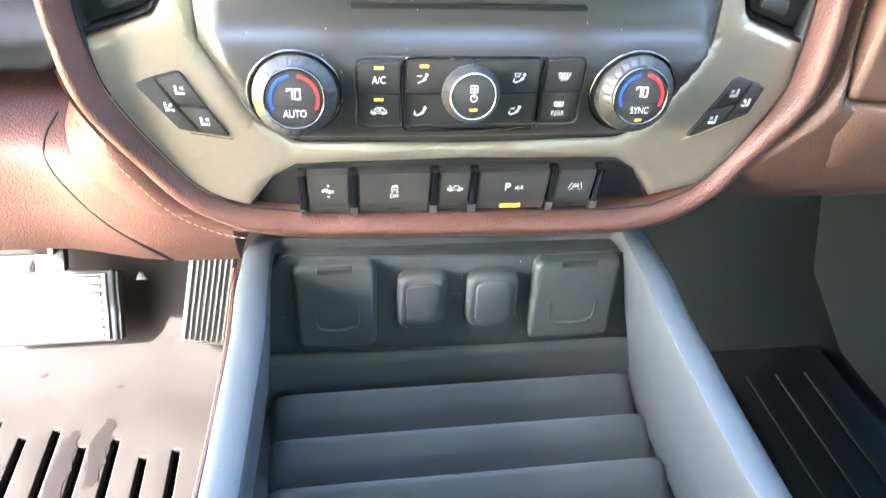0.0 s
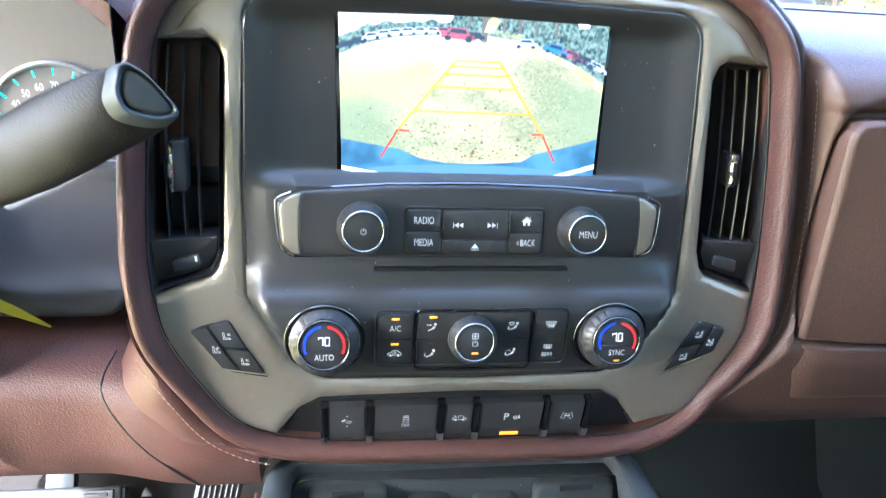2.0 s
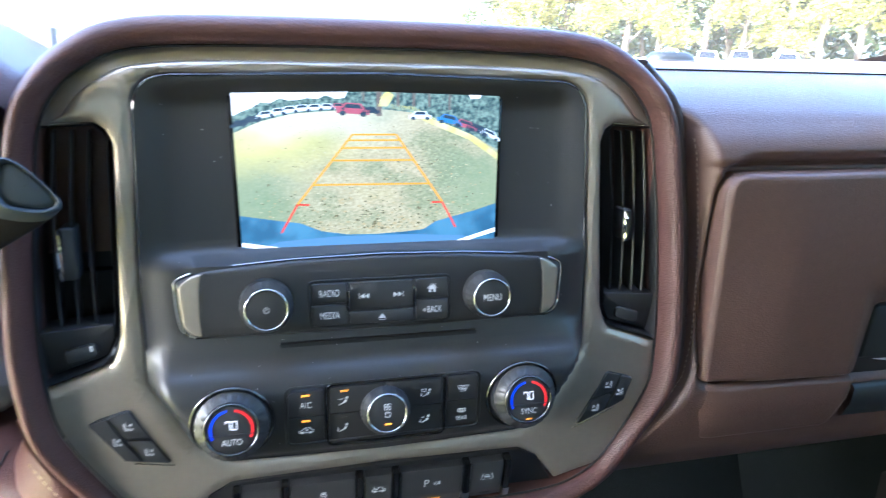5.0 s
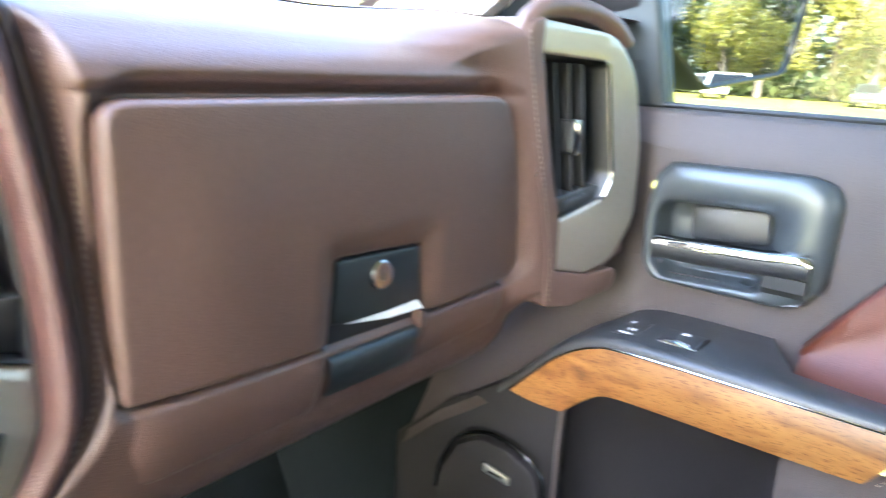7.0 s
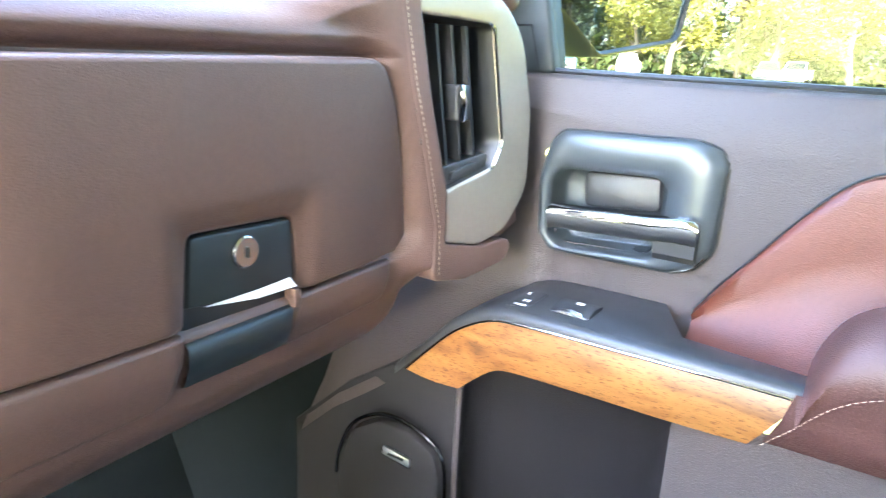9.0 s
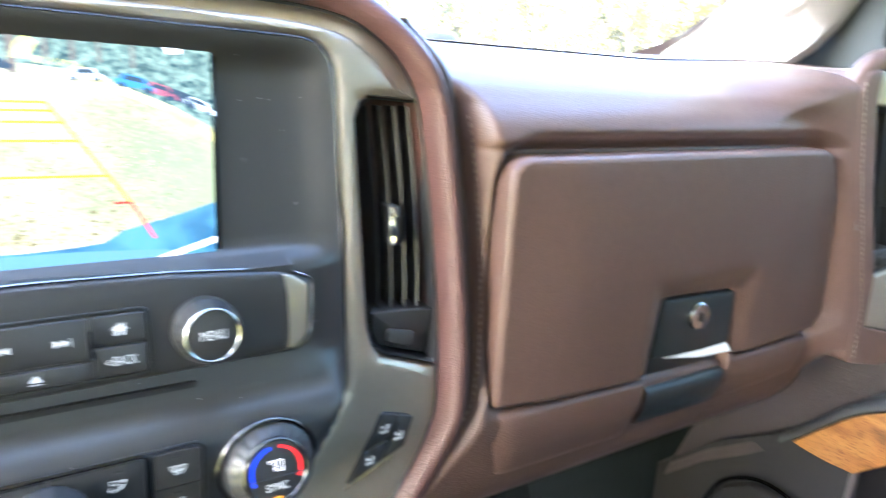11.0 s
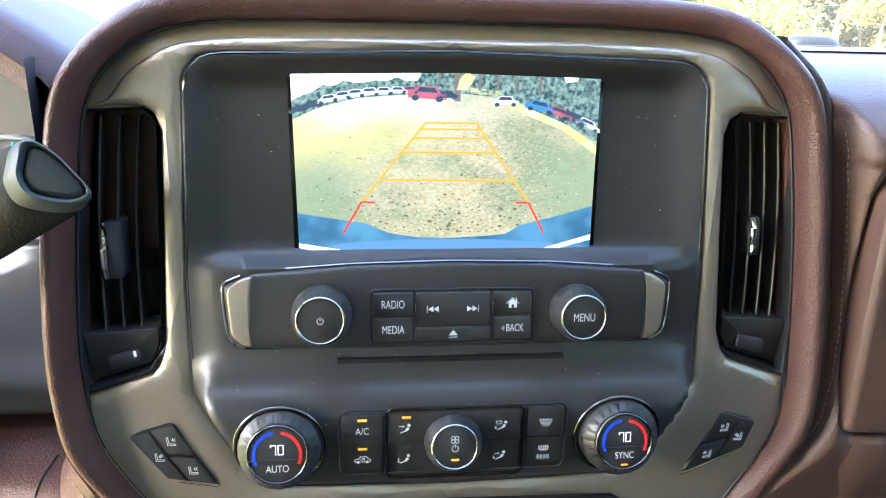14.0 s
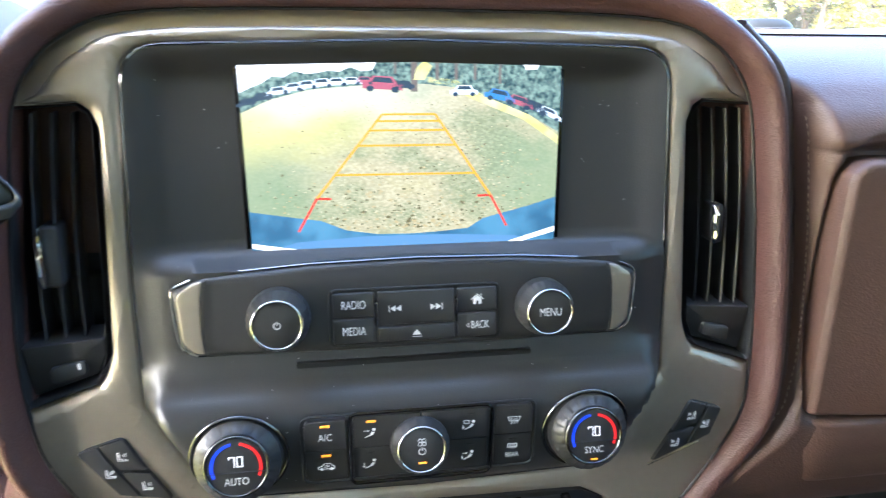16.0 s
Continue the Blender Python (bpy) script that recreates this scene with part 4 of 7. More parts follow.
# ---------------------------------------------------------------- vents, seat switches, switch row
def centre_vent(s):
    """One tall vent beside the screen; s is 1 or -1 for the side."""
    t = thing("air_vent", (CX + s * 0.186, 0.49, 1.40), "tall black air vent with upright slats and chrome tab", "air vent", "centre air vents")

    def P(u, z, dy=0.0):
        return Vector((CX + s * u, TRIM_Y(z) + dy, z))
    outline = VENT
    rings = []
    for sc, dy in ((1.0, -0.001), (0.965, 0.001), (0.95, 0.012), (0.94, 0.045)):
        rings.append([P(0.187 + (u - 0.187) * sc, 1.466 + (z - 1.466) * (1 - (1 - sc) * 0.4), dy) for u, z in outline])
    part("housing", loft(rings, caps=False), BLACK, t)
    part("back", sheet([(0.187 + (u - 0.187) * 0.95, z) for u, z in outline], lambda u, z: (P(u, z, 0.043), (0, -1, 0))), BLACK, t, "dark duct")
    # lower block with the thumbwheel
    low = rounded([(0.1700, 1.4115), (0.1760, 1.3985), (0.2110, 1.3865), (0.2125, 1.4180), (0.1695, 1.4215)], [0.004, 0.004, 0.002, 0.002, 0.002])
    part("lower_block", sheet(low, lambda u, z: (P(u, z, 0.004 - 0.25 * (z - 1.405)), (0, -1, 0)), (), 0, 0.0015, (0, 0.02, 0)), PLASTIC, t)
    wheel = part("thumbwheel", sheet(rounded([(0.180, 1.4010), (0.1985, 1.3955), (0.1995, 1.4050), (0.181, 1.4095)], 0.003), lambda u, z: (P(u, z, 0.001), (0, -1, 0)), (), 0, 0.001, (0, 0.006, 0)), PLASTIC_SMOOTH, t, "ribbed thumbwheel")
    if s < 0:
        part("mark", sheet([(0.1825, 1.4050), (0.1840, 1.4046), (0.1845, 1.4080), (0.1830, 1.4084)], lambda u, z: (P(u, z, -0.0006), (0, -1, 0))), PRINT, wheel)
    # slats
    for i in range(4 if s > 0 else 3):
        u = 0.1735 + 0.0090 * i if s > 0 else 0.1772 + 0.0100 * i
        bm = bmesh.new()
        r2 = []
        for z in np.linspace(1.418, 1.539, 9):
            lean = 0.006 * math.sin((z - 1.418) / 0.121 * math.pi) * 0.4
            uu = u + 0.045 * (1.50 - z) + lean
            r2.append([P(uu - 0.0007, z, 0.0066), P(uu, z, 0.0058), P(uu + 0.0007, z, 0.0066), P(uu + 0.0035 + 0.0007, z, 0.030), P(uu + 0.0035 - 0.0007, z, 0.030)])
        part("slat", loft(r2), PLASTIC_SMOOTH, t)
    for z in (1.445, 1.485, 1.52):
        part("cross_vane", box(*sorted((CX + s * 0.168, CX + s * 0.206)), TRIM_Y(z) + 0.032, TRIM_Y(z) + 0.042, z - 0.0008, z + 0.0008, 0), BLACK, t)
    u0, w, z0, z1 = (0.1870, 0.0036, 1.4590, 1.4830) if s > 0 else (0.1920, 0.0050, 1.4495, 1.4825)
    tab = part("tab", sheet(rounded([(u0 - w, z0), (u0 + w, z0), (u0 + w, z1), (u0 - w, z1)], 0.003), lambda u, z: (P(u, z, 0.0005), (0, -1, 0)), (), 0, 0.002, (0, 0.012, 0)), PLASTIC_SMOOTH, t)
    e = u0 - w + 0.0010 if s > 0 else u0 + w - 0.0010
    part("chrome_edge", tube([P(e, z0 + 0.001, -0.0004), P(e, z0 * 0.75 + z1 * 0.25, -0.0018), P(e, z0 * 0.25 + z1 * 0.75, -0.0018), P(e, z1 - 0.001, -0.0004)], [0.0014, 0.002, 0.002, 0.0014], 8), CHROME, tab, "chrome edge of the tab")
    return t


def seat_switch(s):
    t = thing("seat_heater_switch", (CX + s * 0.16, 0.467, 1.33), "three-key seat heating switch in the pewter trim", "switch", "seat heater switches")

    def P(u, z, dy=0.0):
        return Vector((CX + s * u, TRIM_Y(z) - 0.002 + dy, z))
    if s > 0:
        A, B, C, D = Vector((0.1480, 1.3187)), Vector((0.1888, 1.3354)), Vector((0.1955, 1.3550)), Vector((0.1730, 1.3616))
    else:
        A, B, C, D = Vector((0.1400, 1.3244)), Vector((0.1690, 1.3295)), Vector((0.1903, 1.3589)), Vector((0.1640, 1.3660))
    frame_ = rounded([tuple(p) for p in (A, B, C, D)], [0.002, 0.008, 0.006, 0.005])
    part("frame", sheet(frame_, lambda u, z: (P(u, z, -0.0006), (0, -1, 0)), (), 0, 0.0008, (0, 0.006, 0)), BLACK, t)
    part("bright_line", tube([P(u, z, -0.0010) for u, z in (A + (A - D) * 0.02, A.lerp(B, 0.35) + Vector((0.0002, -0.0006)), A.lerp(B, 0.8) + Vector((0.0002, -0.0004)))], 0.0005, 6), CHROME, t)
    mid = (A + B + C + D) / 4
    m1, m2, m3 = D.lerp(C, 0.55), A.lerp(B, 0.58), A.lerp(D, 0.48)
    hub = m1.lerp(m2, 0.47)

    def inset(pts):
        c = sum((Vector(p) for p in pts), Vector((0, 0))) / len(pts)
        return [tuple(Vector(p) + (c - Vector(p)).normalized() * 0.0011) for p in pts], c
    keys = []
    for pts, what in (((D, m1, hub, m3), "seat"), ((m1, C, B, m2, hub), "seatfan"), ((m3, hub, m2, A), "seat")):
        q, c = inset(pts)
        keys.append((q, what, c))
    for pts, what, c in keys:
        k = part("key", sheet(rounded(list(pts), 0.0016, 3), lambda u, z: (P(u, z, -0.0018), (0, -1, 0)), (), 0, 0.0007, (0, 0.003, 0)), PLASTIC_SMOOTH, t)
        q = P(c[0], c[1], -0.0022)
        icon(what, flat(q) @ Matrix.Diagonal((s, 1, 1, 1)), k, 1.4)
    return t


def switch_row():
    t = thing("switch_row", (CX, 0.465, 1.268), "row of five black switches with chrome-tipped dividers", "switch")

    def P(x, z, dy=0.0):
        return Vector((x, 0.4625 + (z - 1.268) * (-0.22) + dy, z))
    tray = [(CX - 0.135, 1.2690), (CX - 0.1195, 1.2955), (CX - 0.105, 1.3040), (CX - 0.08, 1.3055), (CX + 0.08, 1.3055), (CX + 0.105, 1.3040), (CX + 0.1195, 1.2955), (CX + 0.135, 1.2690)]
    part("tray", sheet(tray, lambda x, z: (P(x, z, 0.006), (0, -1, 0)), (), 0, 0, (0, 0.01, 0)), BLACK, t)
    edges = [0.0568, 0.0890, 0.1410, 0.1670, 0.2200, 0.2515]
    what = ["pedals", "skid", "pickup", "park", "lane"]
    for i in range(5):
        x0, x1 = edges[i] + 0.0032, edges[i + 1] - 0.0032
        rings = []
        for z, dy in ((1.3015, 0.004), (1.3005, -0.001), (1.297, -0.0025), (1.2790, -0.0035), (1.2765, -0.0040), (1.2745, -0.0032), (1.2705, -0.0030), (1.2680, -0.0020), (1.2675, 0.004)):
            rings.append([P(x0, z, 0.006), P(x0, z, dy + 0.0008), P(x0 + 0.0008, z, dy), P(x1 - 0.0008, z, dy), P(x1, z, dy + 0.0008), P(x1, z, 0.006)])
        b = part("switch", loft(rings), PLASTIC_SMOOTH, t)
        xc = (x0 + x1) / 2
        m = flat(P(xc, 1.2885, -0.0037), -0.165)
        if what[i] == "park":
            text("P", 0.0098, m @ Matrix.Translation((-0.0044, 0, 0)), PRINT, b)
            icon("park", m @ Matrix.Translation((-0.0004, 0, 0)), b, 1.35)
            part("indicator", box(xc - 0.0072, xc + 0.0072, P(xc, 1.2715).y - 0.0036, P(xc, 1.2715).y, 1.2700, 1.2732, 0.0004, 1), AMBER, b, "lit amber bar")
        else:
            icon(what[i], m @ Matrix.Translation((0, 0.0016 if what[i] == "skid" else 0, 0)), b, 1.6)
            if what[i] == "skid":
                text("OFF", 0.0042, m @ Matrix.Translation((0, -0.0052, 0)), PRINT, b)
            part("indicator", box(xc - 0.0045, xc + 0.0045, P(xc, 1.2715).y - 0.0033, P(xc, 1.2715).y, 1.2712, 1.2722, 0.0002, 1), BLACK, b)
    for x in edges:
        rings = [[P(x - 0.0024, z, 0.006), P(x - 0.0024, z, dy), P(x, z, dy - 0.0008), P(x + 0.0024, z, dy), P(x + 0.0024, z, 0.006)] for z, dy in ((1.3025, 0.004), (1.3015, -0.002), (1.2745, -0.0048))]
        d = part("divider", loft(rings), GLOSS, t)
        rings = [[P(x - 0.0024, z, 0.006), P(x - 0.0024, z, dy), P(x, z, dy - 0.0008), P(x + 0.0024, z, dy), P(x + 0.0024, z, 0.006)] for z, dy in ((1.2748, -0.0052), (1.2725, -0.0058), (1.2685, -0.0056), (1.2665, -0.003))]
        part("chrome_tip", loft(rings), SATIN, d, "chrome tip")
    return t


surround()
trim()
centre_panel()
screen()
radio()
climate()
for side in (1, -1):
    centre_vent(side)
    seat_switch(side)
switch_row()

# ---------------------------------------------------------------- dashboard
D_PROFILE = [(0.60, 1.19), (0.545, 1.215), (0.492, 1.250), (0.462, 1.282), (0.4495, 1.325), (0.4475, 1.36), (0.4505, 1.42), (0.4555, 1.505), (0.4575, 1.5165), (0.4562, 1.5195), (0.4550, 1.5230),
             (0.4558, 1.5265), (0.4590, 1.5325), (0.4650, 1.5395), (0.4740, 1.5470), (0.4840, 1.5542), (0.4980, 1.5610), (0.514, 1.5670), (0.533, 1.5725), (0.555, 1.5770), (0.58, 1.5808), (0.60, 1.583), (0.80, 1.587), (1.05, 1.580)]


GLOVE = rounded([(0.4045, 1.3515), (0.549, 1.3465), (0.5535, 1.4075), (0.6425, 1.4045), (0.648, 1.3455), (0.772, 1.3495), (0.787, 1.362), (0.778, 1.43), (0.768, 1.475), (0.748, 1.5160), (0.4035, 1.5140)],
                [0.004, 0.005, 0.006, 0.006, 0.005, 0.01, 0.01, 0.06, 0.04, 0.030, 0.016])
# the same opening without the notch for the latch
GLOVE_HOLE = rounded([(0.4045, 1.3515), (0.549, 1.3465), (0.648, 1.3455), (0.772, 1.3495), (0.787, 1.362), (0.778, 1.43), (0.768, 1.475), (0.748, 1.5160), (0.4035, 1.5140)], [0.004, 0.01, 0.01, 0.01, 0.01, 0.06, 0.04, 0.030, 0.016])
POD_SEAM = curve([1.31, 1.37, 1.44, 1.50, 1.56, 1.60], [0.790, 0.790, 0.776, 0.762, 0.752, 0.748])


def pod_plane(x, z, dy=0.0):
    """The face of the corner vent pod."""
    return Vector((x, 0.432 - 0.26 * (x - 0.78) + 0.04 * (z - 1.36) + dy, z))


def dashboard():
    t = thing("dashboard", (0.3, 0.8, 1.2), "brown grained dashboard with a stitched top pad", "dashboard", kind="structure")
    # left edge of the dash face, beside the folded band; a steep wall turns into the face
    edge_u = curve([1.18, 1.285, 1.31, 1.332, 1.355, 1.383, 1.415, 1.468, 1.508, 1.5435, 1.563, 1.578, 1.60], [0.166, 0.170, 0.190, 0.2105, 0.2235, 0.228, 0.229, 0.2265, 0.2225, 0.2170, 0.207, 0.190, 0.13])

    def dash_point(y, z, d):
        back = max(TRIM_Y(z) + 0.001, y) if z > 1.27 else y
        k = smooth_step(0.006, 0.022, d)
        return (CX + edge_u(z) + d, y + (back - y) * (1 - k), z)
    profile = spline(D_PROFILE, 7, False)

    def dash_ring(x):
        swell = smooth_step(0.64, 0.785, x)
        low = smooth_step(0.78, 0.87, x)
        ring = []
        for y, z in profile:
            fuller = y + (max(0.4530, y - 0.046 * swell) - y) * smooth_step(1.526, 1.556, z) if 1.526 < z < 1.583 and y > 0.453 else y
            rise = 1 - smooth_step(1.560, 1.586, z)
            to_pod = smooth_step(POD_SEAM(z) - 0.034 - 0.07 * smooth_step(1.515, 1.56, z), POD_SEAM(z) + 0.014, x) * rise * smooth_step(1.30, 1.335, z)
            fuller += (pod_plane(x, z, 0.06 if x > POD_SEAM(z) + 0.018 else -0.0012).y - fuller) * to_pod
            ring.append((x, fuller + low * (0.05 if z < 1.33 else 0.0), z + 0.005 * swell * smooth_step(1.54, 1.575, z)))
        return ring
    rings = [[dash_point(y, z, d) for y, z in profile] for d in (0.0, 0.002, 0.004, 0.006, 0.0075, 0.009, 0.0105, 0.012, 0.0135, 0.015, 0.0165, 0.018, 0.020, 0.0225, 0.025, 0.0275, 0.030, 0.033, 0.036, 0.040, 0.045, 0.050, 0.056, 0.064)]
    last, first = rings[-1], dash_ring(0.50)
    rings += [[tuple(Vector(p).lerp(Vector(q), i / 14)) for p, q in zip(last, first)] for i in range(1, 14)]
    rings += [dash_ring(0.50 + 0.005 * i) for i in range(75)]
    # the cove round the glove box opening: wide above, narrow at the sides
    co = np.array([(p[0], p[2]) for ring in rings for p in ring])
    dist = edge_distance(co, [GLOVE_HOLE])
    within = inside(co, GLOVE_HOLE)
    i = 0
    for ring in rings:
        for j, (x, y, z) in enumerate(ring):
            d = -dist[i] if within[i] else dist[i]
            wide = 0.0045 + 0.0125 * smooth_step(1.508, 1.5165, z) * smooth_step(0.395, 0.43, x)
            i += 1
            if y < 0.50 and d < wide:
                ring[j] = (x, y + 0.0115 * (1 - smooth_step(-0.0005, wide, d)), z)
    part("passenger_dash", loft(rings, closed_ring=False), DASH, t, smooth=70)
    top = [[(x, y, z) for y, z in ((0.506, 1.46), (0.508, 1.560), (0.52, 1.574), (0.60, 1.583), (0.80, 1.587), (1.05, 1.580))] for x in (-0.055, 0.1, 0.3, 0.376)]
    part("top_pad", loft([[(x, y, z) for y, z in ((0.69, 1.55), (0.70, 1.575), (0.72, 1.585), (0.80, 1.587), (1.05, 1.580))] for x in (-0.70, -0.4, -0.2, -0.054)], closed_ring=False), DASH, t, smooth=60)
    part("top_pad", loft(top, closed_ring=False), DASH, t, smooth=60)
    part("top_pad", loft([[(x, y, z) for y, z in ((0.44, 1.595), (0.455, 1.592), (0.55, 1.583), (0.80, 1.587), (1.05, 1.580))] for x in (0.868, 0.93, 1.0)], closed_ring=False), DASH, t, smooth=60)
    # narrow leather fold beside the roll, with its stitching
    fold = []
    for i, q in enumerate(LOOP):
        a, p, b = Vector(LOOP[i - 1]), Vector(q), Vector(LOOP[(i + 1) % len(LOOP)])
        if p.x < 0.16 or not 1.322 < p.y < 1.572:
            continue
        d = (b - a).normalized()
        out = Vector((d.y, -d.x))
        if out.dot(p - Vector((0, 1.43))) < 0:
            out = -out
        y = TRIM_Y(p.y) + 0.012 * smooth_step(1.35, 1.322, p.y) + 0.014 * smooth_step(1.548, 1.572, p.y)
        fold.append([(CX + (p + out * o).x, y + dy, (p + out * o).y) for o, dy in ((0.0150, 0.016), (0.0162, 0.001), (0.0180, -0.0035), (0.0205, -0.0050), (0.0232, -0.0042), (0.0252, -0.0012), (0.0262, 0.006), (0.0266, 0.05))])
    seam = []
    for z in np.linspace(1.536, 1.33, 50):
        q = dash_point(float(np.interp(z, [v[1] for v in D_PROFILE], [v[0] for v in D_PROFILE])), z, 0.0130)
        seam.append((q[0] - 0.0004, q[1] - 0.0004, q[2]))
    stitches(seam, t, 0.0030, 0.0016, 0.00032)
    fold.sort(key=lambda row: math.atan2(row[3][2] - 1.45, row[3][0] - CX))
    part("folded_band", loft(fold, closed_ring=False), LEATHER_DARK, t, "dark leather fold beside the roll", smooth=60)
    # driver's side knee panel and the dark panel over it
    prof = ((0.60, 1.195), (0.53, 1.205), (0.495, 1.222), (0.484, 1.255), (0.481, 1.290), (0.484, 1.306), (0.496, 1.316), (0.53, 1.322), (0.60, 1.325))
    rings = []
    for x in (-0.70, -0.4, -0.2, -0.125, -0.105, -0.09, -0.06, -0.03, -0.010, 0.009):
        pull = smooth_step(-0.12, -0.03, x) * 0.02
        drop = smooth_step(-0.11, 0.02, x)
        rings.append([(x, y - (pull if z > 1.21 else 0), z - (0.03 * drop if z > 1.28 else 0)) for y, z in prof])
    part("knee_panel", loft(rings, closed_ring=False), LEATHER, t, "brown leather knee panel", smooth=60)
    gap = spline([(-0.0955, 1.3180), (-0.0985, 1.3100), (-0.0976, 1.2984), (-0.0916, 1.2857), (-0.0818, 1.2695), (-0.0673, 1.2530), (-0.0495, 1.2351), (-0.035, 1.2210)], 6, False)
    def knee(x, z):
        zs = [q[1] - (0.03 * smooth_step(-0.11, 0.02, x) if q[1] > 1.28 else 0) for q in prof]
        ys = [q[0] - (smooth_step(-0.12, -0.03, x) * 0.02 if q[1] > 1.21 else 0) for q in prof]
        return float(np.interp(z, zs, ys))
    part("panel_seam", tube([(x, knee(x, z) + 0.0002, z) for x, z in gap], 0.0009, 6), BLACK, t, "dark joint line")
    rows = [Vector(p) for p in LOOP]
    low = sorted([p for p in rows if p.x < -0.125 and p.y < 1.375], key=lambda p: -p.y + 0.4 * p.x)
    pts, fold = [], []
    for p in low:
        out = (p - Vector((0.02, 1.45))).normalized()
        k = smooth_step(1.372, 1.318, p.y) * smooth_step(-0.128, -0.172, p.x)
        y = TRIM_Y(p.y)
        fold.append([(CX + (p + out * o).x, y + dy, (p + out * o).y) for o, dy in [(0.012, 0.004), (0.0145, -0.0035), (0.0185, -0.0055)] + [(0.0185 + k * e, -0.0055 + h + 0.02 * (1 - k)) for e, h in ((0.006, -0.001), (0.014, 0.002), (0.026, 0.009), (0.042, 0.020), (0.054, 0.034), (0.060, 0.060))]])
        if p.y < 1.352:
            pts.append((CX + (p + out * 0.0225).x, y - 0.0072, (p + out * 0.0225).y))
    stitches(pts, t)
    part("left_fold", loft(fold, closed_ring=False), LEATHER, t, "brown leather fold", smooth=60)
    # dark binnacle panel under the gauges
    bez = rounded([(-0.60, 1.333), (-0.098, 1.333), (-0.088, 1.36), (-0.086, 1.55), (-0.12, 1.588), (-0.60, 1.615)], [0.01, 0.02, 0.02, 0.02, 0.02, 0.02])
    hole = rounded([(-0.55, 1.425), (-0.112, 1.425), (-0.105, 1.45), (-0.104, 1.530), (-0.14, 1.572), (-0.55, 1.600)], [0.01, 0.012, 0.02, 0.03, 0.02, 0.02])
    part("binnacle", sheet(bez, lambda x, z: ((x, 0.535 + 0.10 * smooth_step(1.34, 1.42, z) - 0.05 * smooth_step(1.50, 1.60, z), z), (0, -1, 0)), [hole], 0.02, 0.004, (0, 0.05, 0)), PLASTIC, t, "dark gauge surround", smooth=60)
    part("binnacle_side", loft([[(x, y, z) for x, y in ((-0.062, 0.47), (-0.070, 0.50), (-0.086, 0.60))] for z in (1.30, 1.40, 1.50, 1.57)], closed_ring=False), PLASTIC, t, smooth=60)
    hood = []
    for x0, z0, x1, z1 in ((-0.60, 1.60, -0.60, 1.630), (-0.30, 1.607, -0.30, 1.634), (-0.165, 1.597, -0.158, 1.622), (-0.125, 1.580, -0.110, 1.602), (-0.098, 1.559, -0.080, 1.584), (-0.080, 1.545, -0.058, 1.568), (-0.070, 1.530, -0.045, 1.553)):
        hood.append([(x0, 0.64, z0), (x0, 0.53, z0), (x0 * 0.8 + x1 * 0.2, 0.502, z0 * 0.8 + z1 * 0.2), (x0 * 0.4 + x1 * 0.6, 0.495, z0 * 0.4 + z1 * 0.6), (x1, 0.505, z1), (x1, 0.53, z1 + 0.003), (x1, 0.66, z1 + 0.002)])
    part("hood", loft(hood, closed_ring=False), LEATHER, t, "brown padded gauge hood", smooth=60)
    return t


def gauges():
    t = thing("instrument_cluster", (-0.2, 0.68, 1.42), "grey speedometer with white numbers and red needle", "gauge")
    face = material("gauge_face", (0.16, 0.15, 0.145), 0.5, vary=0.05)
    part("dial_face", sheet([(-0.50, 1.40), (-0.08, 1.40), (-0.08, 1.60), (-0.50, 1.60)], lambda x, z: ((x, 0.684, z), (0, -1, 0)), (), 0, 0, (0, 0.02, 0)), face, t)
    c = Vector((-0.177, 0.680, 1.443))
    teal = material("teal_ticks", (0.05, 0.5, 0.5), 0.5, vary=0, emit=(0.05, 0.7, 0.65), power=0.08)
    ring = [c + Vector((0.060 * math.cos(radians(a)), 0, 0.060 * math.sin(radians(a)))) for a in range(-40, 222, 6)]
    part("rim", tube(ring, 0.0022, 8), SATIN, t, "bright gauge ring")
    for k in range(0, 15):
        v = k * 10
        a = radians(215 - v * 250 / 140)
        d = Vector((math.cos(a), 0, math.sin(a)))
        part("tick", tube([c + d * 0.050, c + d * 0.056], 0.0009, 4), teal, t)
        if v >= 40 and v % 10 == 0:
            text(str(v), 0.0088, flat(c + d * 0.0415 + Vector((0, -0.0006, 0))), PRINT, t, "number")
    text("MPH", 0.0085, flat(c + Vector((0.0, -0.0006, 0.020))), PRINT, t, "lettering")
    part("hub", lathe([(0.0105, 0), (0.0105, 0.007), (0.009, 0.0085), (0.0001, 0.009)], c, (0, -1, 0), 32), PLASTIC, t)
    redn = material("red_needle", (0.6, 0.03, 0.02), 0.4, vary=0, emit=(0.8, 0.05, 0.03), power=0.05)
    part("needle", tube([c + Vector((0.004, -0.0095, 0.003)), c + Vector((-0.048, -0.0095, -0.026))], [0.0018, 0.0008], 6), redn, t, "red needle")
    part("lens_frame", tube([(x, 0.655, z) for x, z in rounded([(-0.50, 1.425), (-0.112, 1.425), (-0.105, 1.45), (-0.106, 1.535), (-0.15, 1.568), (-0.50, 1.58)], [0.01, 0.012, 0.02, 0.03, 0.02, 0.02])], 0.0014, 6, closed=True), SATIN, t, "bright window line")
    return t


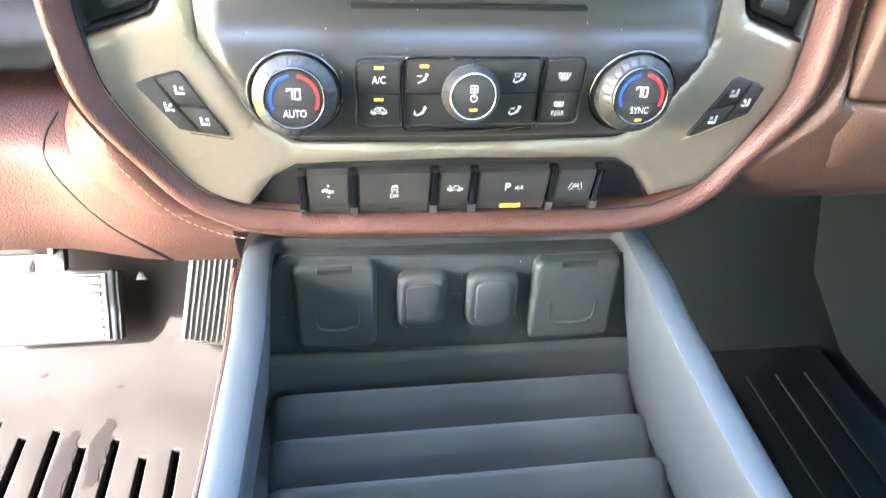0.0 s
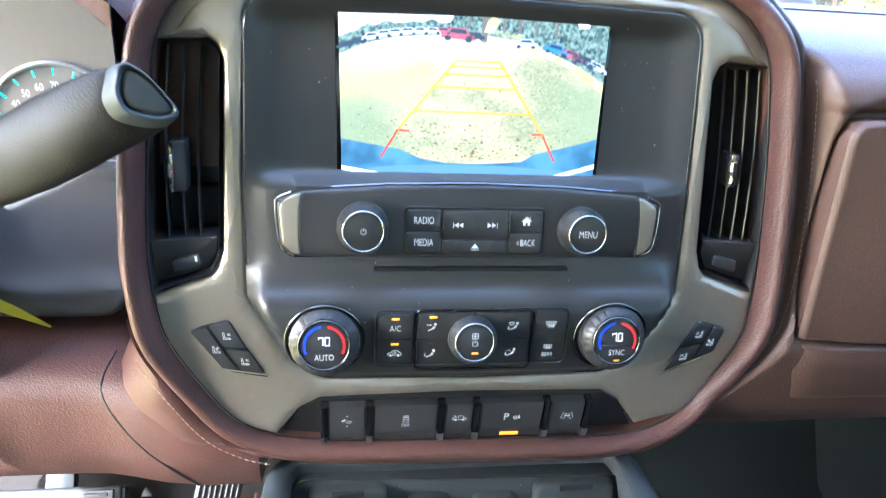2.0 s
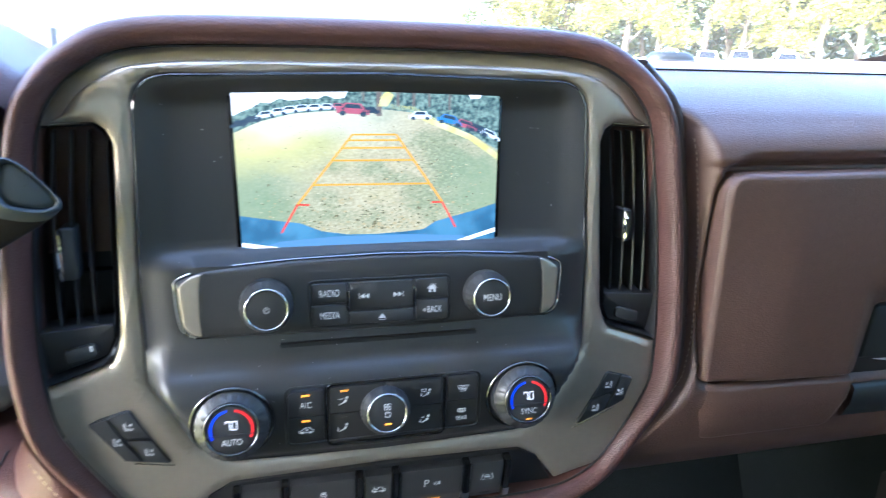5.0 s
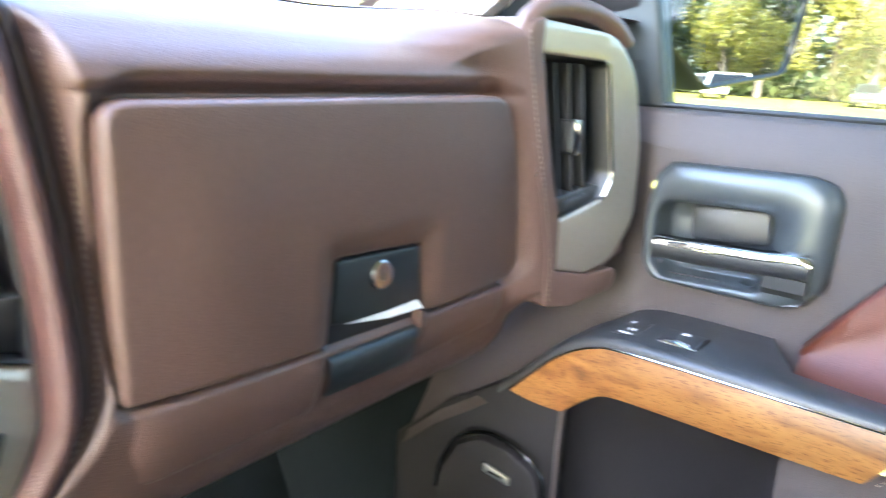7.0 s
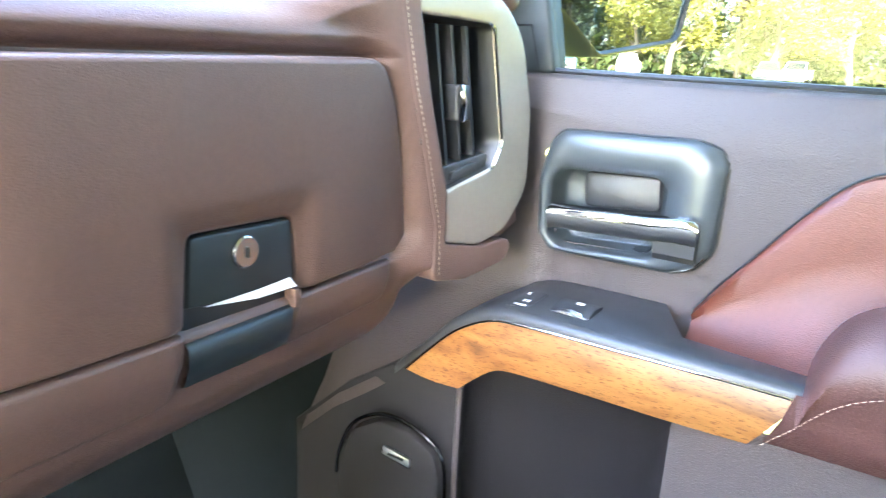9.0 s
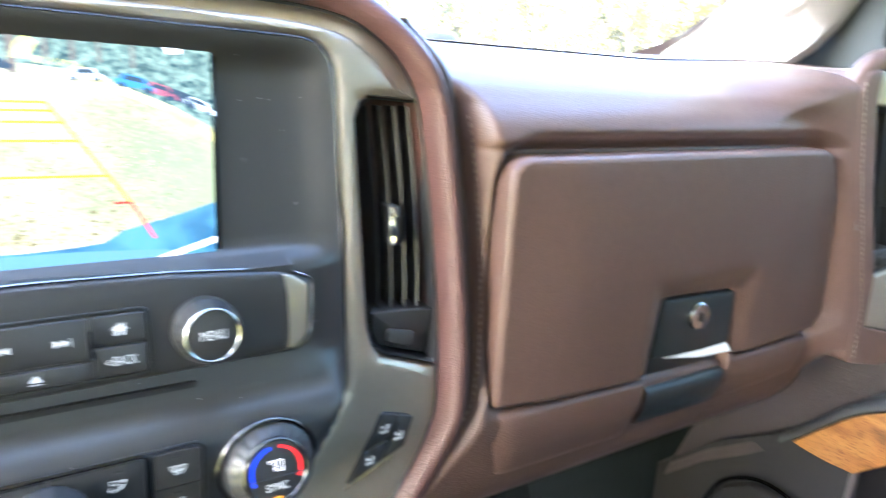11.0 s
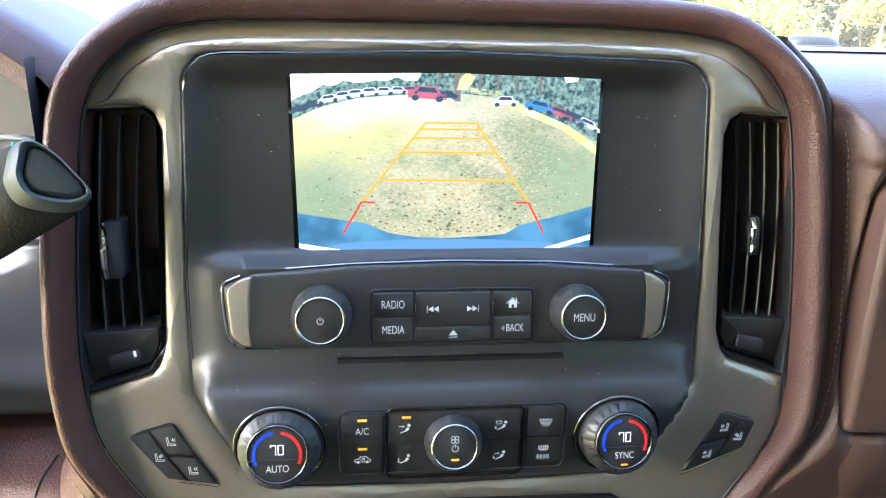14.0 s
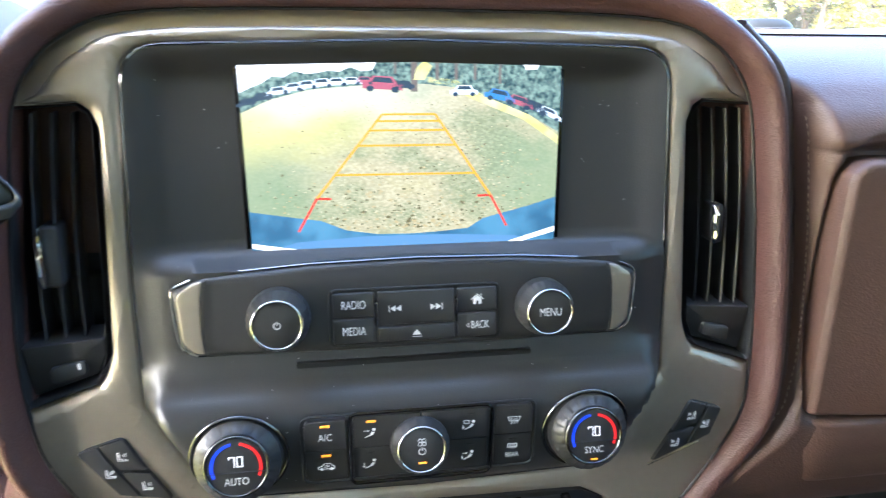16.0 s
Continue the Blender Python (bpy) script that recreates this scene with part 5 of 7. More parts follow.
def gear_lever():
    """The column lever pulled down, its rounded three-sided end cap towards the seats."""
    t = thing("gear_lever", (-0.16, 0.47, 1.47), "black leather column gear lever with a slate end cap", "gear lever")
    hide = leather("black_leather", (0.015, 0.0135, 0.0125), 0.52, 800, 0.3)
    hide.node_tree.nodes["Principled BSDF"].inputs["Specular IOR Level"].default_value = 0.22
    c = Vector((-0.0326, 0.4185, 1.5214))
    ex, ey, face = Vector((0.979, 0.182, -0.062)), Vector((0.008, 0.283, 0.959)), Vector((0.205, -0.93, 0.275)).normalized()
    along = Vector((-0.142, 0.057, -0.076))
    egg = spline([(-0.0150, 0.0050), (-0.0130, 0.0128), (-0.0075, 0.0138), (0.0010, 0.0085), (0.0105, -0.0015), (0.0158, -0.0085), (0.0150, -0.0130), (0.0085, -0.0150), (-0.0020, -0.0142), (-0.0110, -0.0110), (-0.0155, -0.0030)], 5)
    n = len(egg)

    def ring(k, scale, lift=0.0, round_=0.0, ra=0.018, rb=0.026):
        out = []
        for i, (a, b) in enumerate(egg):
            q = math.atan2(b, a)
            a, b = a * scale * (1 - round_) + ra * math.cos(q) * round_, b * scale * (1 - round_) + rb * math.sin(q) * round_
            out.append(c + ex * a + ey * b + along * k + face * lift)
        return out
    part("cap", loft([ring(0, 0.77, -0.0015), ring(0, 0.74, -0.0002), ring(0, 0.60, 0.0006), ring(0, 0.02, 0.0008)], caps=False), material("slate_cap", (0.055, 0.068, 0.075), 0.42, bump=0.1, scale=900), t, "slate end cap", smooth=60)
    part("cap_ring", loft([ring(0.05, 1.06, -0.004), ring(0.02, 1.03), ring(0, 0.99, 0.0010), ring(0, 0.92, 0.0018), ring(0, 0.84, 0.0012), ring(0, 0.78, -0.0012)], caps=False), SLATE, t, "pale slate rim of the cap", smooth=60)
    part("grip", loft([ring(0.03, 1.04, -0.003), ring(0.08, 1.10, -0.003, 0.15), ring(0.16, 1.15, 0, 0.45), ring(0.28, 1.2, 0, 0.8), ring(0.45, 1.2, 0, 1.0), ring(0.65, 1, 0, 1.0, 0.017, 0.024), ring(0.72, 1, 0, 1.0, 0.016, 0.022), ring(0.76, 1, 0, 1.0, 0.013, 0.018)]), hide, t, "black leather grip", smooth=70)
    pad = part("button_pad", loft([ring(0.735, 1, 0, 1.0, 0.0165, 0.0228), ring(0.745, 1, 0, 1.0, 0.0172, 0.0236), ring(0.90, 1, 0, 1.0, 0.0150, 0.0200), ring(0.95, 1, 0, 1.0, 0.0125, 0.0165)]), PLASTIC_SMOOTH, t, "charcoal collar with plus and minus marks", smooth=60)
    m = Matrix.Translation(c + along * 0.82 + face * 0.0185) @ flat((0, 0, 0), -0.28, -0.2)
    strokes([[(-5, 0), (-2.4, 0)], [(-3.7, -1.3), (-3.7, 1.3)], [(-0.6, -2), (0.6, 2)], [(2.4, 0), (5, 0)]], m, PRINT, pad, 0.0006)
    b = c + along * 0.92
    part("stalk", tube(spline([tuple(b), tuple(b + along * 0.22), (-0.185, 0.485, 1.425), (-0.178, 0.50, 1.405), (-0.20, 0.53, 1.385), (-0.23, 0.56, 1.375)], 5, False), 0.0105, 14), PLASTIC_SMOOTH, t, "black bent lever stalk", smooth=60)
    return t


def steering_column():
    t = thing("steering_column", (-0.26, 0.55, 1.33), "charcoal steering column shroud", "steering column")
    rings = [[(-0.26 + 0.062 * math.cos(2 * math.pi * j / 20), y, z + 0.058 * math.sin(2 * math.pi * j / 20)) for j in range(20)] for y, z in ((0.44, 1.405), (0.46, 1.40), (0.56, 1.375), (0.66, 1.35))]
    part("shroud", loft(rings), PLASTIC, t, smooth=60)
    k = thing("key_ring", (-0.185, 0.49, 1.36), "car keys with a yellow tag hanging from the ignition", "keys")
    part("key_head", box(-0.200, -0.178, 0.478, 0.484, 1.345, 1.372, 0.003), BLACK, k, "black key head")
    part("ring", tube([(-0.186 + 0.010 * math.cos(a / 16 * 2 * math.pi), 0.478, 1.340 + 0.012 * math.sin(a / 16 * 2 * math.pi)) for a in range(16)], 0.0007, 6, closed=True), SATIN, k)
    tag = material("yellow_tag", (0.42, 0.40, 0.03), 0.5, vary=0.08)
    part("tag", loft([[(x - w, y, z - w * 0.7), (x + w, y - 0.001, z + w * 0.7), (x + w, y, z + w * 0.7), (x - w, y + 0.001, z - w * 0.7)] for x, y, z, w in ((-0.190, 0.50, 1.377, 0.002), (-0.180, 0.51, 1.362, 0.0048), (-0.165, 0.522, 1.345, 0.004), (-0.147, 0.533, 1.327, 0.001))]), tag, k, "yellow plastic tag")
    part("remote", box(-0.196, -0.172, 0.482, 0.494, 1.290, 1.335, 0.005), BLACK, k, "black remote")
    part("second_key", box(-0.206, -0.188, 0.470, 0.472, 1.235, 1.300, 0.001), SATIN, k, "steel key blade")
    return t


def dash_sensor():
    t = thing("light_sensor", (0.527, 0.742, 1.5865), "low black sensor cover on the dash top by the windscreen", "sensor")
    rows = ((0.030, 0.0), (0.029, 0.004), (0.024, 0.008), (0.019, 0.0098))
    part("cover", loft([[(0.527 + w * math.copysign(abs(math.cos(a)) ** 0.6, math.cos(a)), 0.742 + 0.5 * w * math.sin(a), 1.5862 + h) for a in np.linspace(0, 2 * math.pi, 25)[:-1]] for w, h in rows]), BLACK, t, smooth=50)
    part("base_rim", tube([(0.527 + 0.031 * math.cos(a), 0.742 + 0.0165 * math.sin(a), 1.5868) for a in np.linspace(0, 2 * math.pi, 25)[:-1]], 0.0012, 6, closed=True), PLASTIC, t)
    return t


def glove_box():
    t = thing("glove_box", (0.59, 0.45, 1.35), "brown glove box door with a locked dark latch", "glove box")
    def f(x, z):
        bulge = 0.0075 * smooth_step(0.40, 0.47, x) * smooth_step(0.79, 0.70, x)
        # the skin dips towards the latch
        d = max(abs(x - 0.598) - 0.046, z - 1.4065, 0.0)
        dent = 0.0065 * (1 - smooth_step(0.0, 0.020, d)) if z > 1.345 else 0.0
        return (x, 0.4462 - bulge * (0.55 + 0.45 * math.sin((z - 1.345) / 0.17 * math.pi)) + dent, z), (0, -1, 0)
    part("door", sheet(GLOVE, f, (), 0.005, 0.0042, (0, 0.016, 0)), DASH, t, smooth=60)
    # lower flap under the joint line
    lowp = rounded([(0.385, 1.295), (0.5395, 1.2935), (0.548, 1.3445), (0.404, 1.3495), (0.388, 1.348)], [0.005, 0.01, 0.004, 0.004, 0.004])
    lowq = rounded([(0.632, 1.300), (0.76, 1.306), (0.765, 1.345), (0.6485, 1.3435)], [0.008, 0.008, 0.004, 0.004])
    for pts in (lowp, lowq):
        part("lower_edge", sheet(pts, lambda x, z: ((x, 0.4440 + 0.35 * max(0, 1.325 - z) + 0.012 * smooth_step(0.425, 0.385, x), z), (0, -1, 0)), (), 0.008, 0.005, (0, 0.014, 0)), DASH, t, smooth=60)
    latch = part("latch_housing", sheet(rounded([(0.5500, 1.3600), (0.6445, 1.3530), (0.6420, 1.4035), (0.5545, 1.4065)], [0.002, 0.002, 0.005, 0.005]), lambda x, z: ((x, 0.4458, z), (0, -1, 0)), (), 0, 0.003, (0, 0.02, 0)), LATCH, t, "dark grey latch housing")
    part("lock", lathe([(0.0112, 0), (0.0112, 0.0025), (0.0100, 0.0036), (0.0001, 0.0036)], (0.5975, 0.4465, 1.3885), (0, -1, 0), 36), SATIN, latch, "round steel lock")
    part("keyhole", box(0.5965, 0.5985, 0.4413, 0.4435, 1.3845, 1.3925, 0.0005, 1), BLACK, latch)
    part("recess", box(0.549, 0.646, 0.452, 0.47, 1.325, 1.362, 0.002), BLACK, t, "dark gap behind the pull")
    part("pull", loft([[(x, y + (0.0015 if abs(x - 0.597) > 0.04 else 0), z) for y, z in ((0.460, 1.3385), (0.4455, 1.3375), (0.4415, 1.3345), (0.4430, 1.320), (0.449, 1.306), (0.460, 1.2985))] for x in (0.5475, 0.553, 0.60, 0.630, 0.640)], closed_ring=False), LATCH, t, "dark grey pull handle", smooth=60)
    part("pull_end", box(0.6405, 0.6475, 0.4410, 0.47, 1.335, 1.3505, 0.003), DASH, t)
    p = thing("paper_slip", (0.61, 0.44, 1.35), "white paper slip sticking out of the glove box", "paper")
    part("slip", loft([[(0.566, 0.4490, 1.3575), (0.566, 0.4490, 1.3570)], [(0.605, 0.4445, 1.3590), (0.606, 0.4435, 1.3530)], [(0.636, 0.4425, 1.3610), (0.642, 0.4410, 1.3530)]], closed_ring=False), PAPER, p)
    p.parent = None
    return t


def end_vent():
    """The vent pod at the passenger end of the dash."""
    t = thing("air_vent", (0.87, 0.44, 1.36), "corner air vent in a pewter pod", "air vent")

    P = pod_plane
    outer = rounded([(0.8095, 1.354), (0.860, 1.343), (0.897, 1.352), (0.928, 1.392), (0.930, 1.47), (0.914, 1.54), (0.884, 1.575), (0.777, 1.583), (0.772, 1.562), (0.7875, 1.48), (0.8070, 1.40)], [0.003, 0.03, 0.04, 0.05, 0.12, 0.08, 0.05, 0.004, 0.01, 0.03, 0.01])
    hole = rounded([(0.815, 1.4005), (0.876, 1.418), (0.888, 1.440), (0.872, 1.549), (0.782, 1.553), (0.795, 1.48)], [0.003, 0.01, 0.02, 0.008, 0.004, 0.03])
    part("pod", sheet(outer, lambda x, z: (P(x, z), (0, -1, 0)), [hole], 0.012, 0.003, (0.004, 0.06, 0)), PEWTER, t, "satin pewter pod", smooth=60)
    part("bright_edge", tube([P(x, z, -0.0005) for x, z in hole[6:24]], 0.0014, 6), CHROME, t, "chrome edge line")
    rings = [[P(0.835 + (x - 0.835) * k, 1.48 + (z - 1.48) * k, dy) for x, z in hole] for k, dy in ((1.0, 0.002), (0.96, 0.010), (0.94, 0.045))]
    part("housing", loft(rings, caps=False), BLACK, t)
    part("back", sheet([(0.835 + (x - 0.835) * 0.95, 1.48 + (z - 1.48) * 0.95) for x, z in hole], lambda x, z: (P(x, z, 0.043), (0, -1, 0))), BLACK, t, "dark duct")
    for i in range(4):
        rings = []
        for z in np.linspace(1.423, 1.546, 7):
            x = 0.812 + i * 0.0175 + (1.546 - z) * 0.12 - 0.018
            rings.append([P(x - 0.001, z, 0.008), P(x + 0.001, z, 0.008), P(x + 0.005, z, 0.034), P(x + 0.003, z, 0.034)])
        part("slat", loft(rings), PLASTIC_SMOOTH, t)
    part("lower_block", sheet(rounded([(0.815, 1.4015), (0.874, 1.418), (0.876, 1.432), (0.808, 1.420)], 0.003), lambda x, z: (P(x, z, 0.006), (0, -1, 0)), (), 0, 0.0015, (0, 0.02, 0)), PLASTIC, t)
    part("thumbwheel", sheet(rounded([(0.826, 1.408), (0.858, 1.417), (0.858, 1.425), (0.828, 1.417)], 0.003), lambda x, z: (P(x, z, 0.003), (0, -1, 0)), (), 0, 0.001, (0, 0.006, 0)), PLASTIC_SMOOTH, t)
    tab = part("tab", sheet(rounded([(0.832, 1.463), (0.848, 1.463), (0.848, 1.495), (0.832, 1.495)], 0.003), lambda x, z: (P(x, z, 0.003), (0, -1, 0)), (), 0, 0.002, (0, 0.012, 0)), PLASTIC_SMOOTH, t)
    part("chrome_edge", tube([P(0.836, 1.463, 0.002), P(0.836, 1.479, -0.001), P(0.836, 1.495, 0.002)], 0.003, 8), CHROME, tab, "chrome edge of the tab")
    # brown return under the pod
    d = thing("dash_end", (0.87, 0.45, 1.32), "brown leather end of the dash below the vent pod", "dashboard trim")
    rings = []
    for x, w in ((0.806, 0.004), (0.815, 0.0), (0.83, 0.0), (0.87, 0.003), (0.91, 0.008), (0.935, 0.02)):
        z0 = 1.323 + w
        rings.append([(x, 0.50, z0 - 0.02), (x, 0.445 - 0.2 * (x - 0.80), z0), (x, 0.437 - 0.22 * (x - 0.80), z0 + 0.012), (x, 0.440 - 0.22 * (x - 0.80), z0 + 0.028), (x, 0.47, z0 + 0.034)])
    arch = spline([(0.770, 1.560), (0.778, 1.580), (0.800, 1.592), (0.845, 1.594), (0.885, 1.584), (0.908, 1.565)], 6, False)
    part("end_roll", tube([P(x, z, 0.010) for x, z in arch], [0.006] + [0.0095] * (len(arch) - 2) + [0.005], 12), DASH, d, "brown leather roll over the pod", smooth=60)
    part("leather_end", loft(rings, closed_ring=False), DASH, d, smooth=60)
    side = rounded([(0.764, 1.560), (0.772, 1.580), (0.788, 1.584), (0.7855, 1.558), (0.7985, 1.48), (0.8175, 1.40), (0.8165, 1.352), (0.862, 1.342), (0.905, 1.345), (0.900, 1.322), (0.84, 1.312), (0.800, 1.318), (0.802, 1.37), (0.788, 1.44), (0.774, 1.50)], [0.01, 0.01, 0.003, 0.01, 0.02, 0.01, 0.003, 0.02, 0.01, 0.02, 0.02, 0.01, 0.03, 0.03, 0.03])
    stitches([P(POD_SEAM(z) + 0.0165, z, -0.0028) for z in np.linspace(1.572, 1.325, 40)], d)
    part("leather_side", sheet(side, lambda x, z: (P(x, z, -0.0020), (0, -1, 0)), [], 0.008, 0.0022, (0, 0.05, 0)), DASH, d, smooth=60)
    return t


# ---------------------------------------------------------------- passenger door
def wood_material():
    m = material("amber_wood", (0.36, 0.15, 0.035), 0.42, vary=0.0, coat=0.08)
    nt, b = m.node_tree, m.node_tree.nodes["Principled BSDF"]
    co, mp = nt.nodes.new("ShaderNodeTexCoord"), nt.nodes.new("ShaderNodeMapping")
    mp.inputs["Scale"].default_value = (20, 5, 24)
    n, n2 = nt.nodes.new("ShaderNodeTexNoise"), nt.nodes.new("ShaderNodeTexNoise")
    n.inputs["Scale"].default_value, n.inputs["Detail"].default_value, n.inputs["Distortion"].default_value = 2.2, 7, 0.6
    n2.inputs["Scale"].default_value, n2.inputs["Detail"].default_value = 30, 8
    r = nt.nodes.new("ShaderNodeValToRGB")
    r.color_ramp.elements[0].position, r.color_ramp.elements[0].color = 0.30, (0.115, 0.040, 0.009, 1)
    r.color_ramp.elements[1].position, r.color_ramp.elements[1].color = 0.62, (0.335, 0.150, 0.036, 1)
    e = r.color_ramp.elements.new(0.46)
    e.color = (0.255, 0.105, 0.023, 1)
    r2 = nt.nodes.new("ShaderNodeValToRGB")
    r2.color_ramp.elements[0].position, r2.color_ramp.elements[0].color = 0.34, (0.55, 0.47, 0.42, 1)
    r2.color_ramp.elements[1].position, r2.color_ramp.elements[1].color = 0.46, (1, 1, 1, 1)
    mul = nt.nodes.new("ShaderNodeMix")
    mul.data_type, mul.blend_type = "RGBA", "MULTIPLY"
    mul.inputs["Factor"].default_value = 1
    nt.links.new(co.outputs["Object"], mp.inputs[0])
    for k in (n, n2):
        nt.links.new(mp.outputs[0], k.inputs["Vector"])
    nt.links.new(n.outputs[0], r.inputs[0])
    nt.links.new(n2.outputs[0], r2.inputs[0])
    nt.links.new(r.outputs[0], mul.inputs["A"])
    nt.links.new(r2.outputs[0], mul.inputs["B"])
    nt.links.new(mul.outputs["Result"], b.inputs["Base Color"])
    return m


WOOD = wood_material()


def car_door():
    t = thing("car_door", (0.97, 0.0, 0.80), "closed passenger door with taupe, leather and wood panels", "car door")
    # upper skin: belt line, shallow waist, then the step to the ledge
    skin_x = curve([1.20, 1.30, 1.34, 1.40, 1.47, 1.487, 1.497, 1.503], [0.972, 0.972, 0.970, 0.9665, 0.966, 0.968, 0.973, 0.982])
    cut = rounded([(0.232, 1.356), (0.250, 1.337), (0.376, 1.333), (0.390, 1.350), (0.394, 1.428), (0.380, 1.4435), (0.228, 1.4415), (0.220, 1.432)], 0.008)
    skin = part("upper_panel", sheet([(-0.85, 1.20), (0.62, 1.20), (0.62, 1.503), (-0.85, 1.503)], lambda y, z: ((skin_x(z), y, z), (-1, 0, 0)), [cut], 0.03), DOORSKIN, t, "taupe grained upper panel", smooth=60)
    skin.modifiers.new("even_shading", "WEIGHTED_NORMAL")
    part("belt_roll", loft([[(x, y, z) for x, z in ((0.9815, 1.5025), (0.987, 1.5055), (0.994, 1.5068), (1.01, 1.5065), (1.035, 1.500))] for y in (0.62, 0.40, 0.0, -0.85)], closed_ring=False), DOORSKIN, t, "taupe window ledge", smooth=60)
    part("belt_seal", tube([(0.995, 0.62, 1.5085), (0.995, 0.40, 1.5085), (0.995, -0.85, 1.5075)], 0.0040, 8), BLACK, t, "black window seal")
    # handle bezel: one rounded skin from the panel over the rim into the well
    outer = rounded([(0.2122, 1.352), (0.2290, 1.330), (0.250, 1.3235), (0.378, 1.3235), (0.3935, 1.340), (0.396, 1.400), (0.388, 1.438), (0.374, 1.4525), (0.240, 1.4555), (0.218, 1.449), (0.2105, 1.434)], [0.02, 0.02, 0.02, 0.012, 0.014, 0.04, 0.02, 0.014, 0.02, 0.012, 0.012])
    well = rounded([(0.262, 1.372), (0.272, 1.336), (0.366, 1.331), (0.379, 1.342), (0.3815, 1.398), (0.374, 1.4120), (0.274, 1.4155), (0.262, 1.406)], [0.02, 0.010, 0.012, 0.012, 0.014, 0.012, 0.012, 0.010])
    mid = Vector((0.320, 1.375))

    def reach(poly, a):
        d = Vector((math.cos(a), math.sin(a)))
        best = 0.0
        for p, q in zip(poly, poly[1:] + poly[:1]):
            p, e = Vector(p) - mid, Vector(q) - Vector(p)
            det = d.x * e.y - d.y * e.x
            if abs(det) > 1e-12:
                r, k = (p.x * e.y - p.y * e.x) / det, (p.x * d.y - p.y * d.x) / det
                if 0 <= k <= 1:
                    best = max(best, r)
        return best
    angles = [2 * math.pi * i / 120 for i in range(120)]
    ro, rw = [reach(list(outer), a) for a in angles], [reach(list(well), a) for a in angles]

    def ring(x, k, scale=1.0, o=0.0):
        return [(x, mid.x + math.cos(a) * ((p + (q - p) * k) * scale + o), mid.y + math.sin(a) * ((p + (q - p) * k) * scale + o)) for a, p, q in zip(angles, ro, rw)]
    hb = part("handle_bezel", loft([ring(0.9700, 0.0), ring(0.9640, 0.0), ring(0.9595, 0.07), ring(0.9562, 0.22), ring(0.9548, 0.45), ring(0.9552, 0.70), ring(0.9580, 0.90), ring(0.9640, 1.0)], caps=False), BEZEL_SATIN, t, "satin slate handle surround", smooth=70)
    part("edge_joint", tube(ring(0.9655, 0.0, 1.0, 0.0006), 0.0010, 6, closed=True), BLACK, hb, "dark joint line")
    part("bright_line", tube([(0.9600, y, z) for y, z in rounded([(0.2135, 1.352), (0.2300, 1.331), (0.250, 1.3255), (0.378, 1.3255), (0.3920, 1.341)], [0.02, 0.02, 0.02, 0.012, 0.012])[4:-4]], 0.0008, 6), CHROME, hb)
    part("well", loft([ring(0.9636, 1.0, 1.01), ring(0.9700, 1.0, 0.985), ring(0.988, 1.0, 0.94), ring(0.991, 1.0, 0.88), ring(0.992, 1.0, 0.4), ring(0.992, 1.0, 0.01)], caps=False), BEZEL_SATIN, hb, "recess behind the handle", smooth=60)
    part("well_plate", sheet(rounded([(0.272, 1.377), (0.352, 1.371), (0.355, 1.409), (0.275, 1.413)], 0.008), lambda y, z: ((0.984, y, z), (-1, 0, 0)), (), 0, 0.003, (0.004, 0, 0)), PLASTIC, hb)
    lever = part("door_handle", loft([[(x, y, z + dz) for x, z in ((0.950, 1.3785), (0.944, 1.3765), (0.941, 1.371), (0.9415, 1.3625), (0.945, 1.356), (0.953, 1.353), (0.958, 1.360), (0.957, 1.372))] for y, dz in ((0.376, -0.004), (0.373, -0.002), (0.33, -0.001), (0.27, 0.0015), (0.245, 0.0035), (0.229, 0.004), (0.2255, 0.002))]), PLASTIC, t, "charcoal door handle", smooth=60)
    part("chrome_top", loft([[(x, y, z + dz) for x, z in ((0.951, 1.3795), (0.943, 1.3775), (0.9402, 1.3735), (0.9405, 1.3700), (0.944, 1.3690), (0.952, 1.374))] for y, dz in ((0.3765, -0.004), (0.373, -0.002), (0.33, -0.001), (0.27, 0.0015), (0.245, 0.0045), (0.230, 0.005), (0.2250, 0.002))]), CHROME, lever, "chrome top of the handle", smooth=60)
    part("handle_foot", loft([[(x, y, z) for x, z in ((0.947, 1.358), (0.948, 1.345), (0.955, 1.338), (0.985, 1.338), (0.985, 1.360))] for y in (0.226, 0.230, 0.262, 0.266)]), PLASTIC, lever, smooth=40)
    # ledge with window switches, running down to a point in front
    edge = spline([(0.060, 1.292), (0.105, 1.2935), (0.25, 1.2940), (0.345, 1.2940), (0.385, 1.289), (0.42, 1.270), (0.455, 1.235), (0.487, 1.204)], 4, False)
    rings = []
    for y, z in edge:
        far = 0.972
        if y > 0.40:
            far = 0.972 - (y - 0.40) * 1.2
        if y < 0.225:
            far = 0.895 - (0.225 - y) * 0.15
        rings.append([(far, y + (0.0 if y < 0.4 else -0.03), z - 0.006 + (0.03 * smooth_step(0.40, 0.48, y))), ((far + 0.845) / 2, y, z - 0.001), (0.845, y, z + 0.0005), (0.8375, y, z - 0.0015), (0.8345, y, z - 0.006), (0.8350, y, z - 0.0125)])
    part("ledge", loft(rings, closed_ring=False), PLASTIC, t, "charcoal switch ledge", smooth=60)
    # taupe slope from the upper panel down to the front of the ledge
    rings = []
